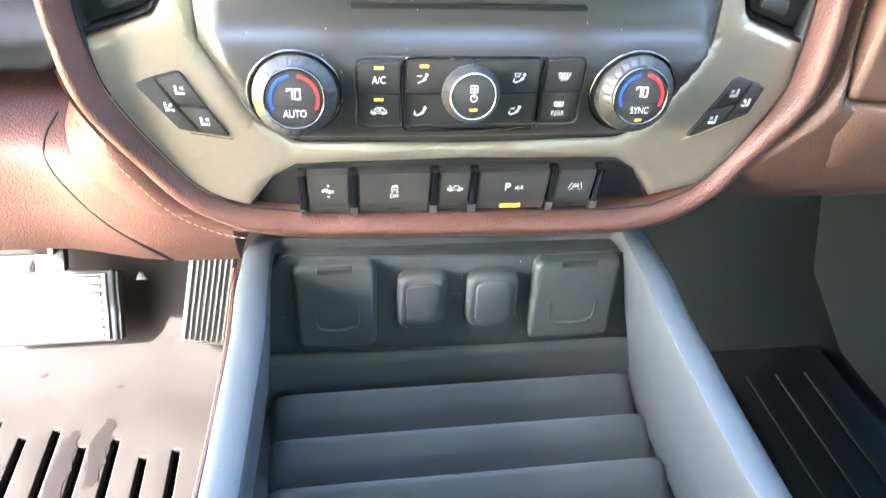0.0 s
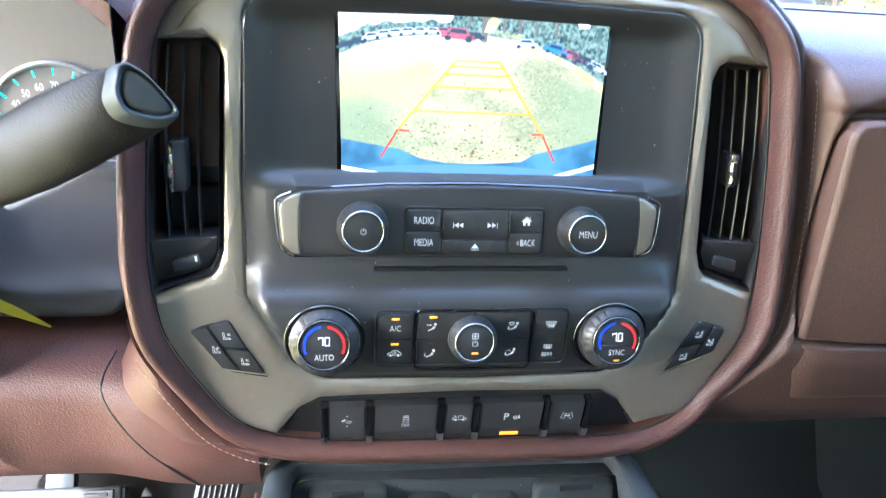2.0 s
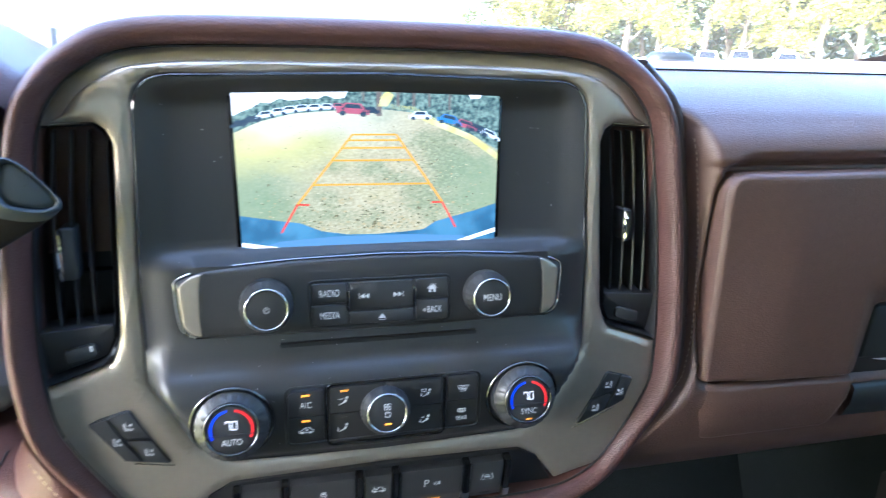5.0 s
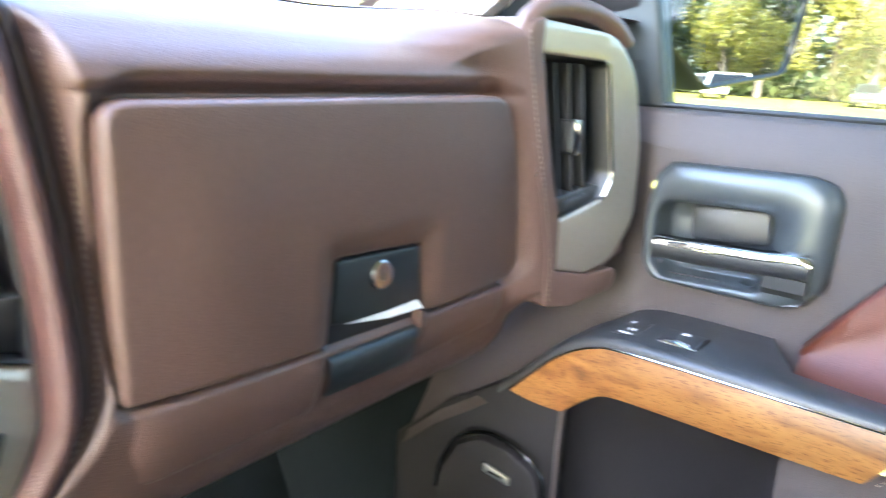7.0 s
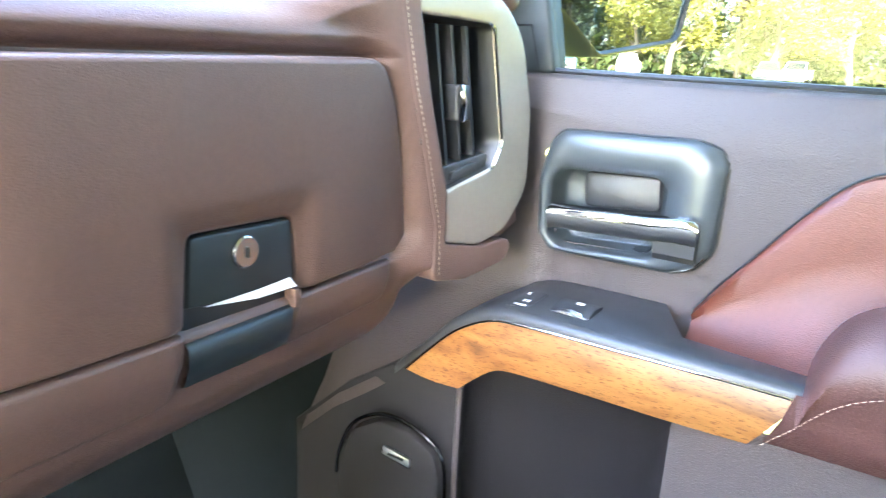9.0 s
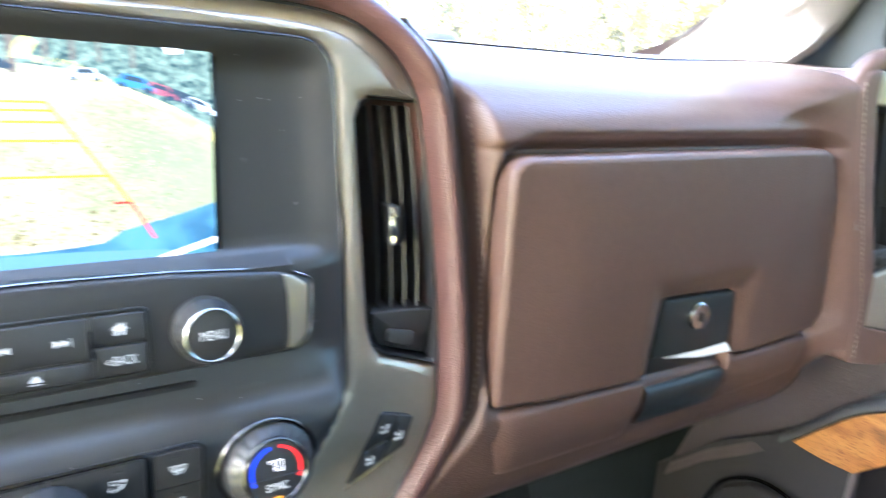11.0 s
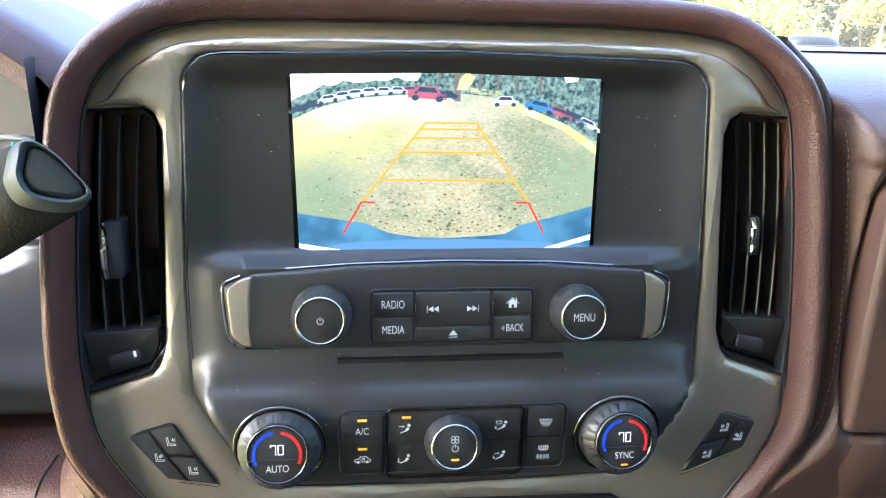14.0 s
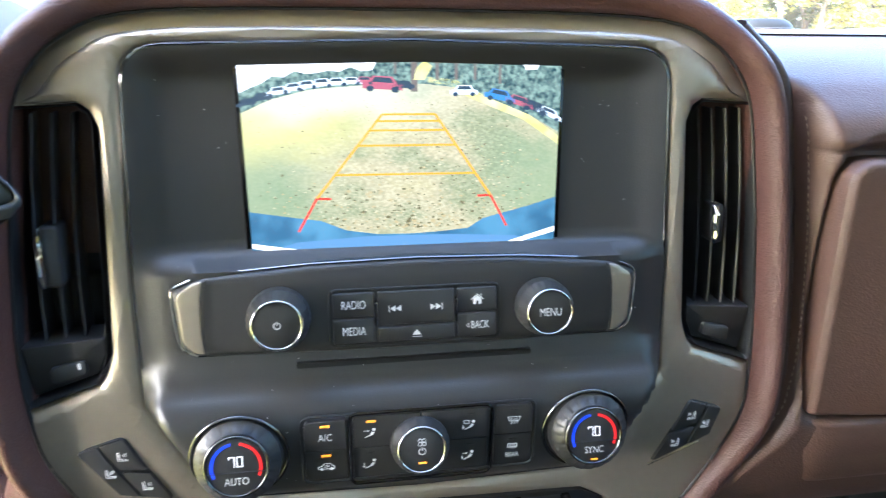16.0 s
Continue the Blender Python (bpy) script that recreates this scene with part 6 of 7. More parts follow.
    for y in (0.375, 0.39, 0.405, 0.425, 0.45, 0.48, 0.52, 0.57, 0.62):
        z = float(np.interp(y, [0.345, 0.385, 0.42, 0.455, 0.487, 0.56, 0.64], [1.294, 1.289, 1.270, 1.235, 1.204, 1.155, 1.08])) - 0.010
        far = 0.972 - max(0.0, y - 0.39) * 1.1
        far = max(far, 0.8440)
        rings.append([(0.9695, y, 1.345), (0.9665, y, 1.318), (0.9665 * 0.6 + far * 0.4, y, z * 0.45 + 1.312 * 0.55), (0.9665 * 0.25 + far * 0.75, y, z * 0.8 + 1.306 * 0.2), (far - 0.004, y, z), (far - 0.012, y, z - 0.012)])
    part("front_slope", loft(rings, closed_ring=False), DOORSKIN, t, "taupe slope behind the ledge", smooth=60)
    # wood strip following the ledge
    top = spline([(0.112, 1.2825), (0.25, 1.2830), (0.345, 1.2825), (0.380, 1.278), (0.415, 1.259), (0.445, 1.230), (0.472, 1.201)], 5, False)
    bot = spline([(0.143, 1.236), (0.206, 1.2345), (0.30, 1.2345), (0.355, 1.2335), (0.374, 1.228), (0.392, 1.214), (0.409, 1.1985)], 5, False)
    rings = []
    for (ya, za), (yb, zb) in zip(top, bot):
        mid = [(1 - k) * Vector((0.8350, ya, za)) + k * Vector((0.8350, yb, zb)) + Vector((-0.004 * math.sin(math.pi * k), 0, 0)) for k in (0, 0.08, 0.3, 0.6, 0.92, 1.0)]
        rings.append([Vector((0.846, ya, za))] + mid + [Vector((0.846, yb, zb))])
    part("wood_strip", loft(rings), WOOD, t, "glossy amber wood strip", smooth=60)
    part("strip_line", tube([(0.8335, y, z + 0.0018) for y, z in top], 0.0010, 6), CHROME, t, "thin bright line over the wood")
    # window switch and lock switch
    sw = part("lock_switch", box(0.853, 0.905, 0.350, 0.372, 1.2870, 1.2942, 0.002), PLASTIC_SMOOTH, t, "door lock switch")
    for x, y in ((0.872, 0.357), (0.872, 0.361), (0.893, 0.366)):
        part("mark", box(x - 0.003, x + 0.003, y - 0.0012, y + 0.0012, 1.2943, 1.2946, 0), PRINT, sw)
    part("lock_bar", box(0.857, 0.860, 0.354, 0.366, 1.2943, 1.2947, 0), PRINT, sw)
    ws = part("window_switch", loft([[(x, y, z) for x, z in ((0.858, 1.288), (0.862, 1.2955), (0.878, 1.2990), (0.898, 1.2965), (0.903, 1.288))] for y in (0.292, 0.297, 0.325, 0.330)]), PLASTIC_SMOOTH, t, "window switch", smooth=40)
    part("bright_edge", loft([[(0.860, y, z), (0.8625, y, z + w), (0.867, y, z + w * 1.3)] for y, z, w in ((0.328, 1.2945, 0.0005), (0.311, 1.2950, 0.0030), (0.294, 1.2945, 0.0005))], closed_ring=False), CHROME, ws)
    part("mark", box(0.884, 0.889, 0.306, 0.313, 1.2985, 1.2990, 0), PRINT, ws)
    # leather pad above the armrest
    pad = spline([(-0.85, 1.455), (-0.2, 1.458), (0.047, 1.4515), (0.085, 1.445), (0.113, 1.431), (0.140, 1.402), (0.171, 1.361), (0.200, 1.323), (0.222, 1.291)], 5, False)
    rings = []
    for y, z in pad:
        h = z - 1.262
        out = 0.075 * smooth_step(0.20, 0.05, y)
        rings.append([(0.9705, y, z), (0.9615, y, z - 0.003), (0.9585, y, z - 0.10 * h), (0.965, y, z - 0.40 * h), (0.960, y, z - 0.65 * h), (0.945 - out * 0.3, y, z - 0.86 * h), (0.920 - out * 0.4, y, z - 0.97 * h), (0.885, y, 1.262)])
    part("leather_pad", loft(rings, closed_ring=False), SADDLE, t, "saddle brown leather pad", smooth=60)
    part("pad_joint", tube([(0.9635, y, z + 0.0012) for y, z in pad], 0.0010, 6), BLACK, t, "dark joint line")
    # armrest
    arm = spline([(0.112, 1.297), (0.104, 1.322), (0.088, 1.345), (0.060, 1.3585), (0.0, 1.363), (-0.3, 1.366), (-0.8, 1.366)], 4, False)
    rings = []
    for y, z in arm:
        rings.append([(0.935, y, z - 0.03), (0.905, y, z - 0.006), (0.870, y, z), (0.838, y, z - 0.006), (0.822, y, z - 0.022), (0.820, y, min(z - 0.03, 1.310)), (0.826, y + 0.004, 1.292), (0.829, y + 0.01, 1.268), (0.833, y + 0.020, 1.243), (0.850, y + 0.02, 1.235)])
    part("armrest", loft(rings, closed_ring=False), LEATHER, t, "padded brown armrest", smooth=60)
    seam = spline([(0.133, 1.2420), (0.115, 1.262), (0.095, 1.288), (0.075, 1.303), (0.045, 1.313), (0.0, 1.318), (-0.1, 1.32)], 6, False)
    stitches([(0.8185 + 0.010 * smooth_step(1.30, 1.245, z), y, z) for y, z in seam], t)
    # lower door: dark map pocket, speaker pod
    part("lower_panel", loft([[(x, y, z) for x, z in ((0.850, 1.242), (0.8500, 1.236), (0.8530, 1.20), (0.8560, 1.10), (0.86, 0.80))] for y in (-0.85, 0.0, 0.150, 0.205)], closed_ring=False), DOORSKIN, t, "taupe lower panel", smooth=60)
    part("map_pocket", loft([[(x, y, z) for x, z in ((0.846, 1.243), (0.900 - 0.045 * e, 1.20), (0.905 - 0.05 * e, 1.10), (0.90 - 0.04 * e, 0.80))] for y, e in ((0.204, 1.0), (0.214, 0.55), (0.235, 0.15), (0.26, 0.0), (0.36, 0.0), (0.395, 0.1), (0.410, 0.55), (0.4155, 0.95), (0.420, 1.2))], closed_ring=False), DOORDARK, t, "dark hollow map pocket", smooth=60)
    part("pocket_edge", tube([(0.8435, 0.411, 1.197), (0.8445, 0.4125, 1.15), (0.8475, 0.4125, 1.0), (0.85, 0.4125, 0.80)], 0.0035, 8), DOORSKIN, t)
    part("front_panel", sheet(rounded([(0.414, 0.80), (0.64, 0.80), (0.64, 1.08), (0.56, 1.155), (0.487, 1.203), (0.470, 1.201), (0.414, 1.197)], 0.003), lambda y, z: ((0.843 + 0.0 * y, y, z), (-1, 0, 0)), (), 0.03, 0.003, (0.03, 0, 0)), DOORDARK, t, "dark taupe front panel")
    pod = rounded([(0.421, 0.80), (0.566, 0.80), (0.562, 1.065), (0.540, 1.110), (0.502, 1.134), (0.465, 1.134), (0.430, 1.118), (0.421, 1.088)], [0.01, 0.01, 0.03, 0.03, 0.03, 0.02, 0.02, 0.02])
    sp = part("speaker_grille", sheet(pod, lambda y, z: ((0.8285, y, z), (-1, 0, 0)), (), 0.03, 0.007, (0.016, 0, 0)), DOORDARK, t, "dark speaker cover")
    part("rim", tube([(0.8335, y, z) for y, z in spline([(0.566, 1.04), (0.562, 1.07), (0.542, 1.113), (0.503, 1.138), (0.464, 1.138), (0.428, 1.121), (0.4175, 1.088), (0.4175, 1.00)], 5, False)], 0.0022, 8), GLOSS, sp, "gloss black rim")
    badge = part("badge", sheet(rounded([(0.4585, 1.0905), (0.4945, 1.0950), (0.4945, 1.1060), (0.4585, 1.1015)], 0.002), lambda y, z: ((0.8262, y, z), (-1, 0, 0)), (), 0, 0.001, (0.003, 0, 0)), SATIN, sp, "small silver badge")
    part("bar", box(0.8256, 0.8262, 0.466, 0.487, 1.0968, 1.0996, 0, m=None), BLACK, badge)
    # sail panel in front of the window
    part("sail_panel", sheet(rounded([(0.402, 1.506), (0.64, 1.506), (0.64, 1.62), (0.47, 1.74), (0.440, 1.72)], [0.004, 0.004, 0.02, 0.02, 0.01]), lambda y, z: ((0.987 - 0.05 * max(0, z - 1.52), y, z), (-1, 0, 0)), (), 0.03, 0.004, (0.03, 0, 0)), material("green_grey_plastic", (0.032, 0.038, 0.037), 0.5, bump=0.15, scale=800), t, "dark grey sail panel", smooth=60)
    part("sail_joint", tube([(0.985, 0.47, 1.553), (0.9845, 0.432, 1.5545), (0.9855, 0.420, 1.510)], 0.0010, 6), BLACK, t)
    glass_ = part("window_glass", sheet([(0.64, 1.49), (0.64, 1.60), (0.30, 1.97), (-0.85, 1.97), (-0.85, 1.49)], lambda y, z: ((1.006 - 0.14 * (z - 1.5), y, z), (-1, 0, 0))), TINTED, t, "side window tinted to dim the outdoors")
    glass_.visible_shadow = False
    part("window_frame", tube([(0.975, 0.66, 1.60), (0.94, 0.45, 1.83), (0.91, 0.30, 1.98), (0.91, -0.85, 1.99)], 0.018, 10), BLACK, t, "black window frame")
    return t


def glass_material(name="clear_glass", tint=(0.93, 0.96, 0.94)):
    m = bpy.data.materials.new(name)
    m.use_nodes = True
    nt = m.node_tree
    nt.nodes.clear()
    out, mix = nt.nodes.new("ShaderNodeOutputMaterial"), nt.nodes.new("ShaderNodeMixShader")
    tr, gl = nt.nodes.new("ShaderNodeBsdfTransparent"), nt.nodes.new("ShaderNodeBsdfGlossy")
    tr.inputs[0].default_value = (*tint, 1)
    gl.inputs["Roughness"].default_value = 0.02
    mix.inputs[0].default_value = 0.06
    nt.links.new(tr.outputs[0], mix.inputs[1])
    nt.links.new(gl.outputs[0], mix.inputs[2])
    nt.links.new(mix.outputs[0], out.inputs[0])
    return m


def dusty(m, amount):
    """A faint warm translucent veil mixed into the glass to imitate bright haze."""
    nt = m.node_tree
    out = next(n for n in nt.nodes if n.type == "OUTPUT_MATERIAL")
    clean = out.inputs[0].links[0].from_socket
    film, mix = nt.nodes.new("ShaderNodeBsdfTranslucent"), nt.nodes.new("ShaderNodeMixShader")
    film.inputs[0].default_value = (0.95, 0.84, 0.62, 1)
    mix.inputs[0].default_value = amount
    nt.links.new(clean, mix.inputs[1])
    nt.links.new(film.outputs[0], mix.inputs[2])
    nt.links.new(mix.outputs[0], out.inputs[0])
    return m


GLASS = dusty(glass_material(), 0.035)
# side tint added to lower the brightness of the trees behind it
TINTED = glass_material("tinted_glass", (0.30, 0.325, 0.27))
# dark glass for the added panes that dim light from behind
DIMMING = glass_material("dimming_glass", (0.36, 0.37, 0.35))


def door_mirror():
    t = thing("door_mirror", (1.2, 0.45, 1.53), "black door mirror reflecting trees and parked trucks", "mirror")
    shape = rounded([(0.985, 1.612), (1.125, 1.5295), (1.300, 1.5530), (1.325, 1.640), (1.325, 1.78), (0.985, 1.78)], [0.03, 0.02, 0.03, 0.03, 0.03, 0.03])

    def P(x, z, dy=0.0):
        return Vector((x, 0.410 - 0.26 * (x - 1.12) + dy, z))
    mir = material("mirror_silver", (0.86, 0.88, 0.88), 0.015, metal=1.0, vary=0.0)
    part("mirror_glass", sheet(shape, lambda x, z: (P(x, z), (0, -1, 0))), mir, t, "mirror glass")
    c = Vector((1.19, 1.65))
    rings = []
    for k, dy in ((0.985, -0.001), (1.015, -0.006), (1.04, -0.004), (1.06, 0.02), (1.03, 0.09), (0.8, 0.14)):
        rings.append([P(c.x + (x - c.x) * k, c.y + (z - c.y) * k, dy) for x, z in shape])
    part("housing", loft(rings, caps=False), BLACK, t, "black mirror housing", smooth=60)
    part("arm", loft([[(x, y, z) for y, z in ((0.44, zb), (0.58, zb), (0.58, zt), (0.44, zt))] for x, zb, zt in ((1.02, 1.525, 1.62), (1.07, 1.535, 1.63), (1.14, 1.56, 1.66))]), BLACK, t, "black mirror arm")
    return t

# ---------------------------------------------------------------- console, pedals, floor
KX = 0.160


def console():
    t = thing("console_tray", (KX, 0.3, 0.80), "dark open console tray with slate grey rails", "console")
    zt = curve([-0.2, 0.28, 0.395, 0.44, 0.50], [1.160, 1.203, 1.224, 1.231, 1.236])
    half = curve([-0.2, 0.28, 0.335, 0.40, 0.47], [0.190, 0.1620, 0.1560, 0.1510, 0.1515])
    path = [Vector((-half(y), y)) for y in (-0.20, 0.0, 0.15, 0.25, 0.32, 0.38, 0.40, 0.43)]
    corner = [Vector((-0.1495 + 0.030 * (1 - math.cos(a)), 0.462 + 0.036 * math.sin(a))) for a in (0.3, 0.7, 1.1, 1.5)]
    left = path + corner
    line = left + [Vector((0, 0.499))] + [Vector((-p.x, p.y)) for p in reversed(left)]
    rings = []
    for i, p in enumerate(line):
        a, b = line[max(i - 1, 0)], line[min(i + 1, len(line) - 1)]
        d = (b - a).normalized()
        inn = Vector((d.y, -d.x))
        z = zt(p.y)
        back = smooth_step(0.455, 0.49, p.y)
        w = 0.0225 - 0.004 * back
        deep = 0.012 if back > 0.5 else 0.055
        ring = []
        for o, dz in ((-0.010, -0.42), (0.0, -0.010), (0.001, -0.004), (0.004, -0.0008), (0.009, 0.0), (w - 0.0035, -0.0006), (w - 0.0008, -0.0022), (w + 0.0006, -0.006), (w - 0.0035 * (1 - back), -deep), (w - 0.020 * (1 - back), -deep - 0.07 * (1 - back))):
            q = p + inn * o
            ring.append((KX + q.x, q.y, z + dz))
        rings.append(ring)
    part("rail", loft([r[:7] for r in rings], closed_ring=False), SLATE, t, "slate grey rounded rail", smooth=50)
    part("inner_wall", loft([r[6:] for r in rings], closed_ring=False), CONSOLE, t, "charcoal inner wall", smooth=50)
    # outlet panel at the back
    def f(u, z):
        return (KX + u, 0.4600 + 0.10 * (z - 1.13), z), (0, -1, 0)
    pan = rounded([(-0.1430, 1.1395), (0.1620, 1.1307), (0.1470, 1.2005), (0.128, 1.2185), (-0.120, 1.2265), (-0.1350, 1.2125)], [0.002, 0.002, 0.012, 0.014, 0.014, 0.012])
    part("outlet_panel", sheet(pan, f, (), 0.02, 0.003, (0, 0.03, 0)), CONSOLE, t, "charcoal outlet panel")
    part("panel_joint", tube([Vector(f(u * 1.005, 1.18 + (z - 1.18) * 1.01)[0]) for u, z in pan], 0.0012, 6, closed=True), BLACK, t)

    def cover(u0, u1, z0, z1, big):
        p = part("outlet_cover" if big else "socket_plug", sheet(rounded([(u0, z0), (u1, z0), (u1, z1), (u0, z1)], 0.008 if big else 0.011, 6), lambda u, z: (Vector(f(u, z)[0]) + Vector((0, -0.0100, 0)), (0, -1, 0)), (), 0.006, 0.004, (0, 0.012, 0)), CONSOLE, t, "hinged outlet cover" if big else "rounded socket plug", smooth=60)
        uc, w, h = (u0 + u1) / 2, u1 - u0, z1 - z0
        smile = spline([(uc - w * 0.27, z0 + h * 0.52), (uc - w * 0.25, z0 + h * 0.30), (uc - w * 0.12, z0 + h * 0.235), (uc + w * 0.12, z0 + h * 0.235), (uc + w * 0.25, z0 + h * 0.30), (uc + w * 0.27, z0 + h * 0.52)], 5, False)
        n = len(smile)
        part("finger_lip", tube([Vector(f(u, z)[0]) + Vector((0, -0.0097, 0)) for u, z in smile], [0.0006 + 0.0012 * math.sin(math.pi * i / (n - 1)) for i in range(n)], 8), CONSOLE, p)
        if big:
            q = Vector(f(uc, z1 - 0.003)[0])
            part("hinge", box(q.x - w * 0.21, q.x + w * 0.21, q.y - 0.0110, q.y - 0.001, q.z - 0.0022, q.z + 0.0022, 0.0008), BLACK, p, "dark hinge notch")
        else:
            part("cap", sheet(rounded([(u0 + 0.006, z0 + 0.006), (u1 - 0.006, z0 + 0.006), (u1 - 0.006, z1 - 0.006), (u0 + 0.006, z1 - 0.006)], 0.007, 5), lambda u, z: (Vector(f(u, z)[0]) + Vector((0, -0.0122, 0)), (0, -1, 0)), (), 0, 0.002, (0, 0.004, 0)), CONSOLE, p)
    cover(-0.1152, -0.0563, 1.1510, 1.2226, True)
    cover(-0.0412, -0.0045, 1.1635, 1.2118, False)
    cover(0.0105, 0.0492, 1.1620, 1.2105, False)
    cover(0.0605, 0.1265, 1.1468, 1.2196, True)
    # dust specks on the outlet panel
    rng = random.Random(21)
    bm = bmesh.new()
    for _ in range(70):
        u, z, r, a = rng.uniform(-0.125, 0.135), rng.uniform(1.146, 1.222), rng.uniform(0.00015, 0.0005), rng.uniform(0, 3)
        q = Vector(f(u, z)[0]) + Vector((0, -0.0003, 0))
        du, dv = Vector((math.cos(a), 0.1 * math.sin(a), math.sin(a))) * r, Vector((-math.sin(a), 0.1 * math.cos(a), math.cos(a))) * r * rng.uniform(0.3, 0.9)
        bm.faces.new([bm.verts.new(v) for v in (q - du, q - dv, q + du, q + dv)])
    tagged(part("dust_specks", bm, PAPER, t, "pale dust specks"), kind="stuff")
    # stepped dividers below
    prof = ((0.470, 1.142), (0.456, 1.1335), (0.4545, 1.128), (0.4525, 1.118), (0.449, 1.100), (0.445, 1.102), (0.4415, 1.1135), (0.4385, 1.1175), (0.4345, 1.1165), (0.424, 1.103), (0.410, 1.082), (0.4065, 1.083), (0.4035, 1.1095), (0.4005, 1.1135), (0.3965, 1.1125), (0.386, 1.099), (0.372, 1.078), (0.3685, 1.079), (0.366, 1.1055), (0.363, 1.1095), (0.359, 1.1085), (0.349, 1.095), (0.335, 1.074), (0.331, 1.075), (0.328, 1.101), (0.325, 1.105), (0.321, 1.104), (0.297, 1.07), (0.20, 1.068), (-0.2, 1.06))
    rings = []
    for u, e in ((-0.150, 1.0), (-0.1395, 1.0), (-0.1375, 0.35), (-0.132, 0.06), (-0.12, 0.0), (0.0, 0.0), (0.132, 0.0), (0.144, 0.06), (0.1495, 0.35), (0.1515, 1.0), (0.166, 1.0)):
        rings.append([(KX + u, y, z + (min(z, 1.088) - z) * e if y < 0.446 else z) for y, z in prof])
    part("divider_steps", loft(rings, closed_ring=False), CONSOLE, t, "rounded divider steps", smooth=50)
    part("edge_piping", tube([(KX - half(y) - 0.0012, y, zt(y) - 0.008) for y in (0.46, 0.40, 0.34, 0.28, 0.15, 0.0)], 0.0016, 6), LEATHER, t, "brown edge line")
    return t


def pedals():
    b = thing("brake_pedal", (-0.33, 0.88, 0.74), "wide brake pedal with a ribbed grey rubber pad", "pedal")
    M = Matrix.Translation((-0.335, 0.880, 0.831)) @ Euler((radians(-32), 0, 0)).to_matrix().to_4x4()
    part("pad", box(-0.088, 0.088, -0.006, 0.006, -0.053, 0.053, 0.006, 3, m=M), BLACK, b, "black rubber backing")
    part("rubber_face", box(-0.083, 0.078, -0.0095, -0.004, -0.049, 0.049, 0.004, 3, m=M), RUBBER, b, "worn grey rubber face")
    for i in range(8):
        z = -0.042 + i * 0.012
        part("rib", box(-0.079, 0.070, -0.0125, -0.008, z - 0.0026, z + 0.0026, 0.0015, 2, m=M), RUBBER, b)
    part("pedal_arm", box(-0.02, 0.02, 0.0, 0.02, 0.02, 0.30, 0.004, m=M), BLACK, b)
    part("side_plate", box(0.080, 0.092, -0.002, 0.018, -0.052, 0.050, 0.003, m=M), BLACK, b)
    a = thing("accelerator_pedal", (-0.11, 0.86, 0.76), "narrow accelerator pedal with upright ribs", "pedal")
    M = Matrix.Translation((-0.112, 0.860, 0.868)) @ Euler((radians(-22), radians(12), 0)).to_matrix().to_4x4()
    part("pad", box(-0.030, 0.034, -0.005, 0.005, -0.082, 0.090, 0.006, 3, m=M), RUBBER, a, "grey rubber pad")
    for i in range(8):
        x = -0.024 + i * 0.0075
        part("rib", box(x - 0.0018, x + 0.0018, -0.0085, -0.004, -0.076, 0.086, 0.0012, 1, m=M), RUBBER, a)
    p = thing("parking_brake_pedal", (-0.45, 0.86, 0.80), "small parking brake pedal with a grey pad", "pedal")
    M = Matrix.Translation((-0.400, 0.93, 0.945)) @ Euler((radians(-25), 0, 0)).to_matrix().to_4x4()
    part("pad", box(-0.09, 0.075, -0.006, 0.006, -0.045, 0.045, 0.005, 3, m=M), MAT, p)
    part("steel_edge", box(0.073, 0.080, -0.010, 0.010, -0.045, 0.045, 0.002, m=M), SATIN, p, "bright steel edge")


